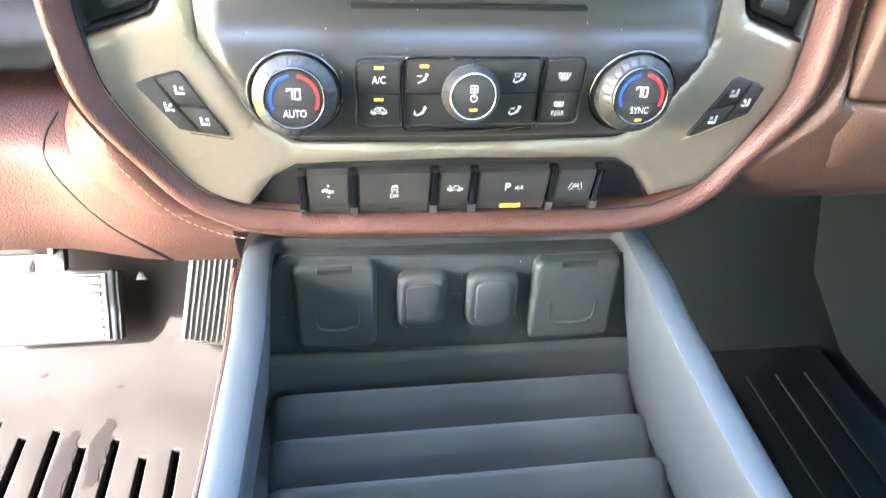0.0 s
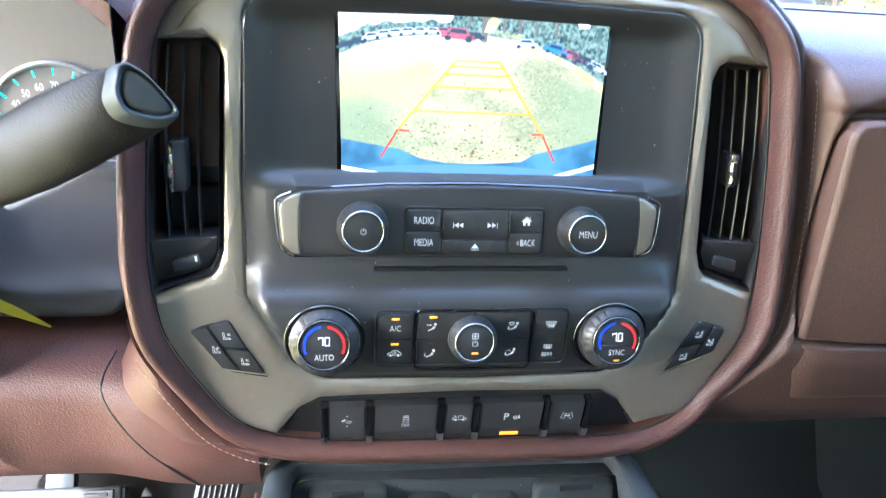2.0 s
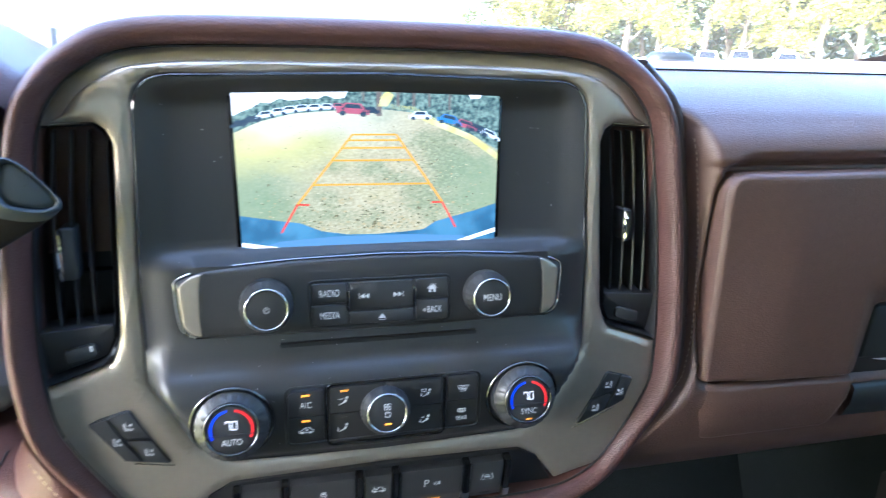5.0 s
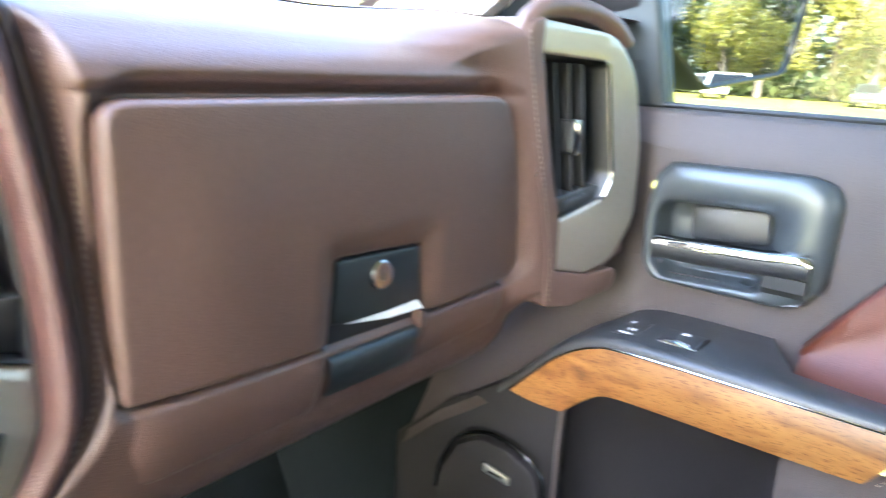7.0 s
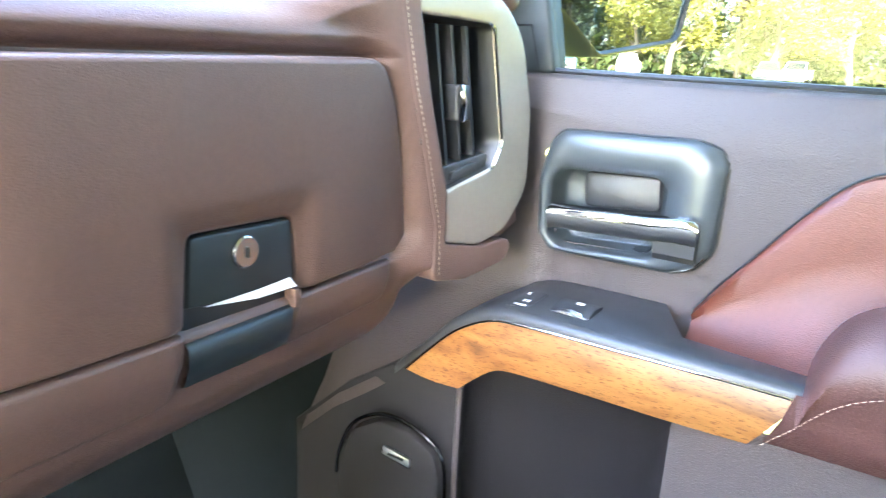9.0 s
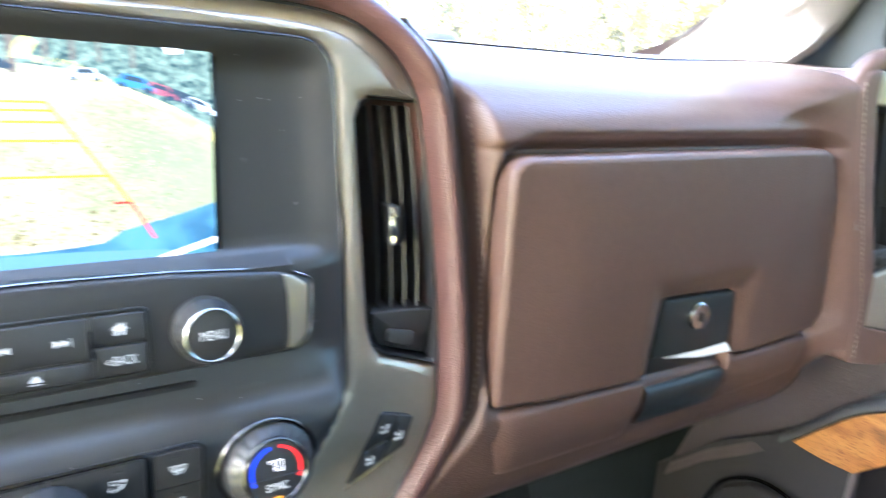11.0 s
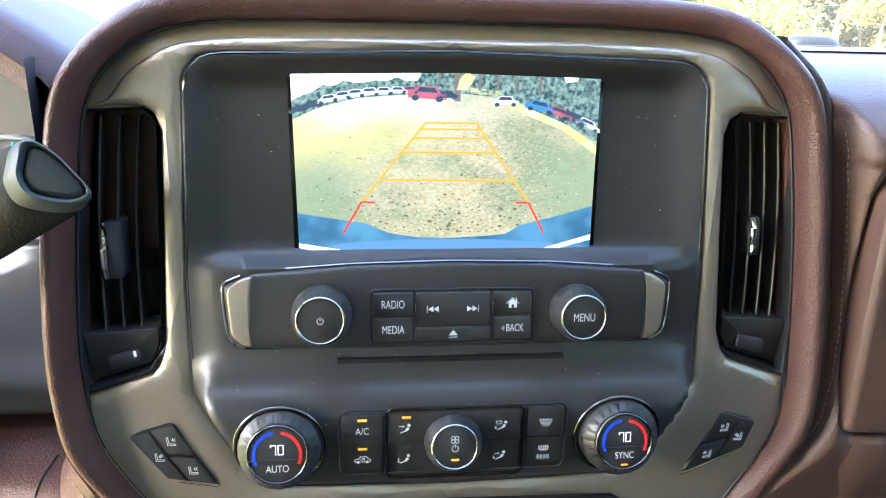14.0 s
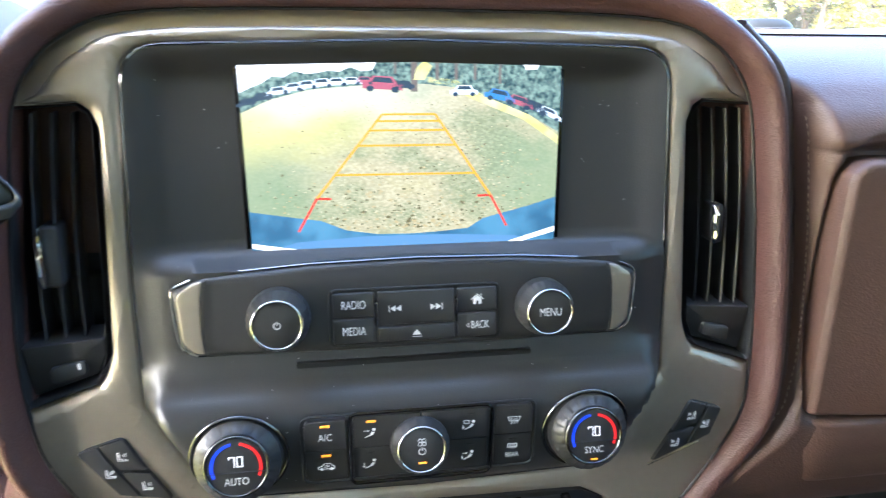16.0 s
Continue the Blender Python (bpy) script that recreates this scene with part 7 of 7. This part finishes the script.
def floor_mats():
    t = thing("floor_mat", (-0.3, 0.6, 0.735), "grey ribbed rubber floor mat with dust and damp spots", "floor mat")
    zf = curve([-0.3, 0.80, 0.90, 1.10], [0.740, 0.742, 0.770, 0.95])

    def f(x, y):
        return (x, y, zf(y) + 0.002 * math.sin(x * 9) * math.sin(y * 7)), (0, 0, 1)
    holes = []
    for i in range(9):
        x = -0.395 + i * 0.0405
        y1 = 0.755 - 0.012 * i - (0.02 if i % 2 else 0.0)
        holes.append([(x - 0.004, 0.30), (x + 0.006, 0.30), (x + 0.006 + 0.004, 0.55), (x + 0.0085, y1), (x - 0.0015, y1), (x - 0.004 + 0.004, 0.55)])
    part("mat_sheet", sheet([(-0.66, 0.0), (-0.02, 0.0), (-0.02, 1.06), (-0.66, 1.06)], f, holes, 0.04, 0.0022, (0, 0, -0.010)), MAT, t, "grey rubber sheet", smooth=50)
    wet = material("damp_rubber", (0.0075, 0.006, 0.0055), 0.45, vary=0.15, spec=0.15)
    for pts in ([(-0.300, 0.66), (-0.298, 0.70), (-0.288, 0.722), (-0.279, 0.715), (-0.277, 0.68), (-0.280, 0.62), (-0.290, 0.585)], [(-0.259, 0.71), (-0.250, 0.738), (-0.240, 0.735), (-0.236, 0.70), (-0.238, 0.655), (-0.250, 0.635), (-0.258, 0.665)]):
        part("damp_spot", sheet([(x + 0.0035 * math.sin(i * 2.3), y + 0.006 * math.sin(i * 1.7)) for i, (x, y) in enumerate(spline(pts, 4))], lambda x, y: ((x, y, f(x, y)[0][2] + 0.0008), (0, 0, 1)), [], 0.03), wet, t, "dark damp spot")
    for x, y, r in ((-0.355, 0.825, 0.006), (-0.245, 0.80, 0.004), (-0.30, 0.86, 0.003)):
        part("dirt_spot", sheet([(x + r * math.cos(a) * (1 + 0.3 * math.sin(a * 3)), y + 0.7 * r * math.sin(a)) for a in np.linspace(0, 5.9, 10)], lambda x, y: ((x, y, f(x, y)[0][2] + 0.001), (0, 0, 1))), wet, t)
    s = thing("floor", (0.5, 0.2, 0.70), "dark carpeted cab floor and footwell", "floor", kind="structure")
    part("carpet", loft([[(x, y, z) for y, z in ((-1.2, 0.725), (0.78, 0.725), (0.92, 0.80), (1.02, 1.0), (1.04, 1.35))] for x in (0.0, 0.5, 1.0)], closed_ring=False), CARPET, s, smooth=60)
    part("carpet", loft([[(x, y, z) for y, z in ((-1.2, 0.722), (0.80, 0.722), (0.92, 0.745), (1.04, 0.86), (1.042, 1.35))] for x in (-0.74, -0.3, 0.0)], closed_ring=False), CARPET, s, smooth=60)
    part("footwell_trim", loft([[(x, y, z) for x, z in ((0.90, 0.73), (0.905, 0.95), (0.93, 1.22))] for y in (0.60, 0.80, 1.02)], closed_ring=False), CARPET, s)
    part("under_dash", loft([[(x, y, z) for y, z in ((0.60, 1.192), (0.66, 1.20), (1.02, 1.20))] for x in (-0.72, 0.0, 0.4, 0.95)], closed_ring=False), BLACK, s)
    m = thing("floor_mat", (0.6, 0.6, 0.735), "dark rubber mat in the passenger footwell", "floor mat")
    part("mat_sheet", box(0.36, 0.86, 0.05, 0.80, 0.729, 0.738, 0.003), CARPET, m)
    for i in range(9):
        part("rib", box(0.40 + i * 0.05, 0.412 + i * 0.05, 0.10, 0.74, 0.738, 0.742, 0.001), CARPET, m)


# ---------------------------------------------------------------- cab shell
def cab():
    t = thing("cab_shell", (0.15, -0.3, 0.7), "truck cab shell with pale roof lining", "cab", kind="structure")
    roof = part("ceiling", box(-0.72, 1.02, -1.25, 0.32, 1.985, 2.03, 0.01), LINING, None)
    tagged(roof, "pale grey roof lining of the cab", "ceiling", kind="structure")
    part("rear_wall", box(-0.72, 1.02, -1.25, -1.20, 0.70, 1.52, 0.01), DOORDARK, t)
    part("rear_wall_top", box(-0.72, 1.02, -1.25, -1.20, 1.90, 1.984, 0.01), LINING, t)
    part("rear_post", box(-0.72, -0.60, -1.25, -1.20, 1.521, 1.899, 0.01), LINING, t)
    part("rear_post", box(0.90, 1.02, -1.25, -1.20, 1.521, 1.899, 0.01), LINING, t)
    # driver-side post is unseen, widened forward to block light on the knee panel
    part("unseen_side_post", box(-0.74, -0.66, -0.62, -0.02, 0.74, 1.984, 0.02), LINING, t)
    part("unseen_side_post", box(0.93, 1.00, -0.95, -0.86, 1.40, 1.984, 0.02), LINING, t)
    part("sill", box(-0.76, -0.68, -1.20, 0.95, 0.66, 0.76, 0.01), DOORDARK, t)
    part("rear_side", box(-0.74, -0.69, -1.20, -0.62, 0.74, 1.50, 0.01), DOORDARK, t)
    part("side_wall", box(-0.745, -0.70, 0.86, 1.08, 0.76, 1.56, 0.01), DOORDARK, t)
    part("front_wall", box(-0.745, 1.03, 1.045, 1.075, 0.70, 1.565, 0.005), BLACK, t)
    for s in (1, -1):
        def X(x):
            return x if s > 0 else 0.316 - x
        a = [(0.948, 0.842, 1.570), (0.923, 0.782, 1.604), (0.906, 0.722, 1.631), (0.869, 0.652, 1.662), (0.846, 0.542, 1.765), (0.816, 0.342, 1.99)]
        b = [(0.900, 0.625, 1.572), (0.930, 0.59, 1.612), (0.945, 0.575, 1.640), (0.955, 0.56, 1.668), (0.95, 0.44, 1.78), (0.91, 0.24, 1.99)]
        rings = []
        for p, q in zip(a, b):
            p, q = Vector(p), Vector(q)
            mid = (p + q) / 2 + Vector((-0.030, -0.02, 0.0))
            rings.append([(X(v.x), v.y, v.z) for v in (p + Vector((0.03, 0.02, 0)), p, p.lerp(mid, 0.6), mid, q.lerp(mid, 0.5), q, q + Vector((0.04, 0.01, 0)))])
        part("pillar_trim", loft(rings, closed_ring=False), LINING, t, "pale windscreen pillar trim", smooth=70)
        inner = [(0.60, 0.995, 1.575), (0.78, 0.950, 1.584), (0.877, 0.90, 1.588), (0.920, 0.84, 1.600), (0.905, 0.76, 1.619), (0.879, 0.70, 1.638), (0.861, 0.66, 1.654), (0.83, 0.54, 1.76), (0.80, 0.34, 1.99)]
        outer = [(0.60, 1.010, 1.568), (0.80, 0.975, 1.570), (0.90, 0.92, 1.572), (0.947, 0.84, 1.5825), (0.922, 0.78, 1.6055), (0.905, 0.72, 1.632), (0.868, 0.65, 1.6625), (0.845, 0.54, 1.765), (0.815, 0.34, 1.995)]
        part("frit_band", loft([[(X(p[0]), p[1], p[2]), (X(q[0]), q[1], q[2])] for p, q in zip(spline(inner, 5, False), spline(outer, 5, False))], closed_ring=False), BLACK, t, "black windscreen border")
    ws = part("windscreen", loft([[(x, 1.0 - 0.10 * (abs(x - 0.158) / 0.8) ** 2 - k * 0.66, 1.565 + k * 0.43) for x in np.linspace(-0.68, 0.996, 13)] for k in (0, 0.25, 0.5, 0.75, 1.0)], closed_ring=False), GLASS, t, "clear windscreen", smooth=70)
    ws.visible_shadow = False
    part("kick_wall", box(0.985, 1.03, 0.50, 1.045, 0.70, 1.50, 0.004), CARPET, t)
    # unseen dark panes added to cut the light reaching the dash
    part("rear_window", box(-0.60, 0.90, -1.235, -1.230, 1.515, 1.905, 0), DIMMING, t, "unseen dark pane added to dim light from behind")
    part("dimming_side_pane", box(-0.722, -0.718, -1.20, -0.62, 1.495, 1.705, 0), DIMMING, t, "unseen dark pane added to dim light from the side")
    part("dimming_side_pane", box(0.962, 0.966, -1.20, -0.95, 1.40, 1.985, 0), DIMMING, t, "unseen dark pane added to dim light from the side")
    # unseen low wall added behind the camera to shade the footwells
    part("light_blocker", box(-0.68, 0.82, -0.26, -0.20, 0.745, 1.16, 0.02), DOORDARK, t, "unseen low wall added to keep light off the footwells")
    # unseen rail hung low to keep direct sun off stack and console
    part("sun_blocking_rail", box(-0.76, -0.69, -1.20, 0.30, 1.70, 1.984, 0.02), LINING, t)


# ---------------------------------------------------------------- outdoors
def grass_material():
    m = material("field_grass", (0.20, 0.19, 0.045), 0.9, vary=0.35, stain=0.35, scale=3.0)
    nt, b = m.node_tree, m.node_tree.nodes["Principled BSDF"]
    co, n = nt.nodes.new("ShaderNodeTexCoord"), nt.nodes.new("ShaderNodeTexNoise")
    n.inputs["Scale"].default_value, n.inputs["Detail"].default_value = 0.9, 8
    r = nt.nodes.new("ShaderNodeValToRGB")
    r.color_ramp.elements[0].position, r.color_ramp.elements[0].color = 0.35, (0.13, 0.14, 0.02, 1)
    r.color_ramp.elements[1].position, r.color_ramp.elements[1].color = 0.65, (0.38, 0.31, 0.035, 1)
    nt.links.new(co.outputs["Object"], n.inputs["Vector"])
    nt.links.new(n.outputs[0], r.inputs[0])
    nt.links.new(r.outputs[0], b.inputs["Base Color"])
    return m


def leaf_material(name, dark, light):
    m = bpy.data.materials.new(name)
    m.use_nodes = True
    nt, b = m.node_tree, m.node_tree.nodes["Principled BSDF"]
    g = nt.nodes.new("ShaderNodeNewGeometry")
    r = nt.nodes.new("ShaderNodeValToRGB")
    r.color_ramp.elements[0].color, r.color_ramp.elements[1].color = (*dark, 1), (*light, 1)
    nt.links.new(g.outputs["Random Per Island"], r.inputs[0])
    nt.links.new(r.outputs[0], b.inputs["Base Color"])
    b.inputs["Roughness"].default_value = 0.6
    tr, mix = nt.nodes.new("ShaderNodeBsdfTranslucent"), nt.nodes.new("ShaderNodeMixShader")
    nt.links.new(r.outputs[0], tr.inputs[0])
    mix.inputs[0].default_value = 0.35
    nt.links.new(b.outputs[0], mix.inputs[1])
    nt.links.new(tr.outputs[0], mix.inputs[2])
    nt.links.new(mix.outputs[0], nt.nodes["Material Output"].inputs[0])
    return m


BARK = material("grey_bark", (0.11, 0.085, 0.065), 0.9, bump=1.0, scale=14, vary=0.3, stain=3)


def make_tree(seed, height, spread, leaves, leafmat, label, size=0.20):
    rng = random.Random(seed)
    t = thing("tree", (0, 0, 0), label, "tree", "field edge trees")
    bm = bmesh.new()
    trunk = [(0.25 * math.sin(i * 0.9 + seed), 0.2 * math.cos(i * 0.7 + seed), height * 0.62 * i / 6) for i in range(7)]
    tube(trunk, [0.26 - 0.03 * i for i in range(7)], 9, bm)
    tips = []
    for i in range(13):
        k = rng.uniform(0.28, 1.0)
        base = Vector(trunk[min(6, int(k * 6))])
        ang = i * 2.4 + rng.uniform(-0.4, 0.4)
        reach = spread * rng.uniform(0.5, 1.0) * (1.15 - 0.5 * k)
        tip = base + Vector((math.cos(ang) * reach, math.sin(ang) * reach, height * rng.uniform(0.05, 0.30)))
        mid = base.lerp(tip, 0.5) + Vector((0, 0, 0.25))
        tube([base, mid, tip], [0.09, 0.055, 0.02], 6, bm)
        tips += [(tip, rng.uniform(0.7, 1.35)), (mid, rng.uniform(0.5, 1.0)), (base.lerp(tip, 0.8) + Vector((rng.uniform(-.6, .6), rng.uniform(-.6, .6), rng.uniform(-.9, .4))), rng.uniform(0.6, 1.1))]
    tips += [(Vector((rng.uniform(-.8, .8), rng.uniform(-.8, .8), height * rng.uniform(0.7, 0.97))), rng.uniform(0.7, 1.2)) for _ in range(7)]
    part("trunk", bm, BARK, t)
    verts, faces = [], []
    for _ in range(leaves):
        c, rad = tips[rng.randrange(len(tips))]
        d = Vector((rng.gauss(0, 1), rng.gauss(0, 1), rng.gauss(0, 0.8))).normalized() * rad * rng.uniform(0.45, 1.0)
        p = c + d
        s = size * rng.uniform(0.6, 1.3)
        a = Vector((rng.gauss(0, 1), rng.gauss(0, 1), rng.gauss(0, 0.6))).normalized()
        b = a.cross(Vector((rng.gauss(0, 1), rng.gauss(0, 1), rng.gauss(0, 1)))).normalized()
        i = len(verts)
        verts += [p - a * s, p - b * s * 0.45, p + a * s, p + b * s * 0.45]
        faces.append((i, i + 1, i + 2, i + 3))
    me = bpy.data.meshes.new("crown")
    me.from_pydata([tuple(v) for v in verts], [], faces)
    me.materials.append(leafmat)
    crown = new("crown", me)
    crown.parent = t
    return t


def vehicle(kind, paint, label):
    """A parked vehicle facing +x, wheels on the ground."""
    t = thing("parked_" + kind, (0, 0, 0), label, "car", "parked vehicles")
    L = {"pickup": 5.6, "suv": 4.7, "car": 4.6}[kind]
    lower = {"pickup": [(-2.8, 0.55), (-2.8, 1.25), (-0.75, 1.27), (-0.75, 1.20), (0.9, 1.20), (1.3, 1.18), (2.7, 1.05), (2.8, 0.85), (2.8, 0.5)],
             "suv": [(-2.3, 0.5), (-2.35, 1.1), (1.0, 1.12), (2.15, 0.98), (2.35, 0.8), (2.35, 0.45)],
             "car": [(-2.2, 0.45), (-2.3, 0.9), (-1.6, 0.98), (0.9, 0.95), (2.1, 0.8), (2.3, 0.6), (2.3, 0.4)]}[kind]
    top = {"pickup": [(-0.75, 1.2), (-0.62, 1.86), (0.35, 1.9), (1.15, 1.2)], "suv": [(-2.3, 1.1), (-2.1, 1.75), (0.1, 1.8), (1.0, 1.1)], "car": [(-1.6, 0.96), (-0.9, 1.42), (0.2, 1.44), (0.95, 0.95)]}[kind]

    def extrude(pts, w0, w1, z0, z1):
        rings = []
        for s, k in ((-1, 0.97), (-0.96, 1.0), (0.96, 1.0), (1, 0.97)):
            rings.append([(x, s * (w0 + (w1 - w0) * max(0, min(1, (z - z0) / (z1 - z0)))), z) for x, z in pts])
        return loft(rings)
    part("body", extrude(lower, 0.95, 0.93, 0.4, 1.3), paint, t)
    part("cabin", extrude(top, 0.88, 0.68, top[0][1], top[1][1]), paint, t)
    cx = [sum(p[0] for p in top) / 4, sum(p[1] for p in top) / 4]
    for s in (-1, 1):
        pane = [(cx[0] + (x - cx[0]) * 0.88, cx[1] + (z - cx[1]) * 0.74) for x, z in top]
        bm = bmesh.new()
        z0, z1 = top[0][1], top[1][1]
        bm.faces.new([bm.verts.new((x, s * (0.895 - 0.20 * max(0, (z - z0) / (z1 - z0))), z)) for x, z in pane])
        part("side_window", bm, GLOSS, t)
    for a, b in ((3, 2), (0, 1)):
        (x0, z0), (x1, z1) = top[a], top[b]
        o = 0.015 if a == 3 else -0.015
        bm = bmesh.new()
        bm.faces.new([bm.verts.new(v) for v in ((x0 + (x1 - x0) * 0.1 + o, -0.78, z0 + (z1 - z0) * 0.1), (x0 + (x1 - x0) * 0.1 + o, 0.78, z0 + (z1 - z0) * 0.1), (x0 + (x1 - x0) * 0.9 + o, 0.60, z0 + (z1 - z0) * 0.9), (x0 + (x1 - x0) * 0.9 + o, -0.60, z0 + (z1 - z0) * 0.9))])
        part("windscreen" if a == 3 else "rear_window", bm, GLOSS, t)
    front = lower[-1][0]
    rear = lower[0][0]
    for s in (-1, 1):
        part("headlight", box(front - 0.12, front + 0.012, s * 0.75 - 0.17, s * 0.75 + 0.17, lower[-3][1] - 0.22, lower[-3][1] - 0.06, 0.02), CHROME, t)
        part("tail_light", box(rear - 0.012, rear + 0.06, s * 0.82 - 0.09, s * 0.82 + 0.09, lower[1][1] - 0.42, lower[1][1] - 0.10, 0.02), material("tail_red", (0.35, 0.02, 0.02), 0.3, vary=0), t)
    part("grille", box(front - 0.05, front + 0.02, -0.52, 0.52, 0.55, 0.85, 0.02), BLACK, t)
    part("bumper", box(front - 0.1, front + 0.06, -0.93, 0.93, 0.36, 0.54, 0.03), CHROME if kind == "pickup" else BLACK, t)
    part("bumper", box(rear - 0.06, rear + 0.1, -0.93, 0.93, 0.40, 0.56, 0.03), CHROME if kind == "pickup" else BLACK, t)
    for x in (rear + 0.95, front - 0.85):
        for s in (-1, 1):
            w = part("tyre", lathe([(0.2, -0.1), (0.33, -0.11), (0.37, -0.08), (0.37, 0.08), (0.33, 0.11), (0.2, 0.1)], (x, s * 0.84, 0.37), (0, s, 0), 24), BLACK, t)
            part("rim", lathe([(0.22, 0.06), (0.20, 0.105), (0.05, 0.085), (0.001, 0.09)], (x, s * 0.84, 0.37), (0, s, 0), 16), SATIN, w)
    return t


def outdoors():
    g = tagged(new("ground"), "sunlit yellow-green field grass with fallen leaves", "ground", kind="structure")
    bm = bmesh.new()
    n = 24
    vs = [[bm.verts.new((x, y, 0.0)) for x in np.linspace(-900, 900, n)] for y in np.linspace(-900, 900, n)]
    for i in range(n - 1):
        for j in range(n - 1):
            bm.faces.new((vs[i][j], vs[i][j + 1], vs[i + 1][j + 1], vs[i + 1][j]))
    part("grass", bm, grass_material(), g)
    # two leaf tones, with sunlight and shade put into the colours
    sunny = leaf_material("leaves_painted_sunlit", (0.13, 0.14, 0.024), (0.36, 0.31, 0.06))
    deep = leaf_material("leaves_painted_shaded", (0.035, 0.055, 0.015), (0.11, 0.12, 0.035))
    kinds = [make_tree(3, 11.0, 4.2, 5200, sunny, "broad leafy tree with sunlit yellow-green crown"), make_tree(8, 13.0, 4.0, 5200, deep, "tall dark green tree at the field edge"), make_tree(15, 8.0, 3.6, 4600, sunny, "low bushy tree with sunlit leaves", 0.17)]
    rng = random.Random(5)
    spots = []
    for az in range(-72, 69, 5):
        a = radians(az + rng.uniform(-1.5, 1.5))
        far = 72 if az < 28 else 74
        spots.append((rng.choice((0, 2, 2, 0)), far + rng.uniform(-3, 3), a))
        spots.append((rng.choice((1, 1, 0)), far + 8 + rng.uniform(-3, 4), a + radians(2.4)))
        spots.append((1, far + 17 + rng.uniform(-3, 4), a + radians(1.0)))
    first = set()
    for k, d, a in spots:
        s = rng.uniform(1.0, 1.4)
        m = pose(d * math.cos(a), d * math.sin(a), -0.05, 0, 0, rng.uniform(0, 360)) @ Matrix.Diagonal((s, s, s, 1))
        if k not in first:
            first.add(k)
            kinds[k].matrix_basis = m
        else:
            copy_thing(kinds[k], m)
    # undergrowth along the edge of the wood, in the painted shade tone
    verts, faces = [], []
    for _ in range(14000):
        a, d = radians(rng.uniform(-75, 30)), rng.uniform(74, 90)
        p = Vector((d * math.cos(a), d * math.sin(a), abs(rng.gauss(0, 2.6))))
        s = rng.uniform(0.25, 0.6)
        u = Vector((rng.gauss(0, 1), rng.gauss(0, 1), rng.gauss(0, 0.8))).normalized()
        v = u.cross(Vector((rng.gauss(0, 1), rng.gauss(0, 1), rng.gauss(0, 1)))).normalized()
        i = len(verts)
        verts += [tuple(p - u * s), tuple(p - v * s * 0.5), tuple(p + u * s), tuple(p + v * s * 0.5)]
        faces.append((i, i + 1, i + 2, i + 3))
    me = bpy.data.meshes.new("undergrowth")
    me.from_pydata(verts, [], faces)
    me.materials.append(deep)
    tagged(new("undergrowth", me), "tangled undergrowth below the trees", "bushes", kind="stuff")
    # far wood closing the view, also in the painted shade tone
    verts, faces = [], []
    for _ in range(24000):
        a, d = radians(rng.uniform(-85, 70)), rng.uniform(98, 112)
        p = Vector((d * math.cos(a), d * math.sin(a), rng.uniform(0, 15)))
        s = rng.uniform(0.5, 1.1)
        u = Vector((rng.gauss(0, 1), rng.gauss(0, 1), rng.gauss(0, 0.8))).normalized()
        v = u.cross(Vector((rng.gauss(0, 1), rng.gauss(0, 1), rng.gauss(0, 1)))).normalized()
        i = len(verts)
        verts += [tuple(p - u * s), tuple(p - v * s * 0.6), tuple(p + u * s), tuple(p + v * s * 0.6)]
        faces.append((i, i + 1, i + 2, i + 3))
    me = bpy.data.meshes.new("far_wood")
    me.from_pydata(verts, [], faces)
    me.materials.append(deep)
    tagged(new("far_wood", me), "dense dark wood behind the trees", "woods", kind="stuff")
    paints = {n_: material(n_ + "_paint", c, 0.25, vary=0.03, coat=0.6) for n_, c in (("white", (0.75, 0.75, 0.74)), ("blue", (0.10, 0.28, 0.42)), ("dark", (0.03, 0.035, 0.04)), ("silver", (0.42, 0.44, 0.45)))}
    base = {}
    for kind, col, x, y, turn in VEHICLES:
        key = (kind, col)
        m = pose(x, y, 0, 0, 0, turn)
        if key not in base:
            base[key] = vehicle(kind, paints[col], col + " painted " + kind + " parked on the grass")
            base[key].matrix_basis = m
        else:
            copy_thing(base[key], m)


VEHICLES = (("pickup", "blue", 60.5, 25.0, 200), ("pickup", "white", 60.0, 19.2, 20), ("suv", "dark", 64.0, 8.6, 185), ("pickup", "silver", 65.0, 6.6, 178), ("suv", "silver", 55.0, -2.2, 175),
            ("pickup", "silver", 33.0, 53.0, 150), ("suv", "white", 37.0, 53.5, 240), ("pickup", "silver", 39.6, 52.5, 235), ("suv", "white", 40.5, 48.0, 235), ("car", "white", 43.0, 45.0, 230),
            ("pickup", "white", 30.0, -22.0, 60), ("suv", "white", 20.0, -19.0, 130), ("pickup", "silver", 48.0, -14.7, 175), ("suv", "silver", 29.0, -29.0, 60))
dashboard()
gauges()
gear_lever()
steering_column()
dash_sensor()
glove_box()
end_vent()
car_door()
door_mirror()
console()
pedals()
floor_mats()
cab()
outdoors()
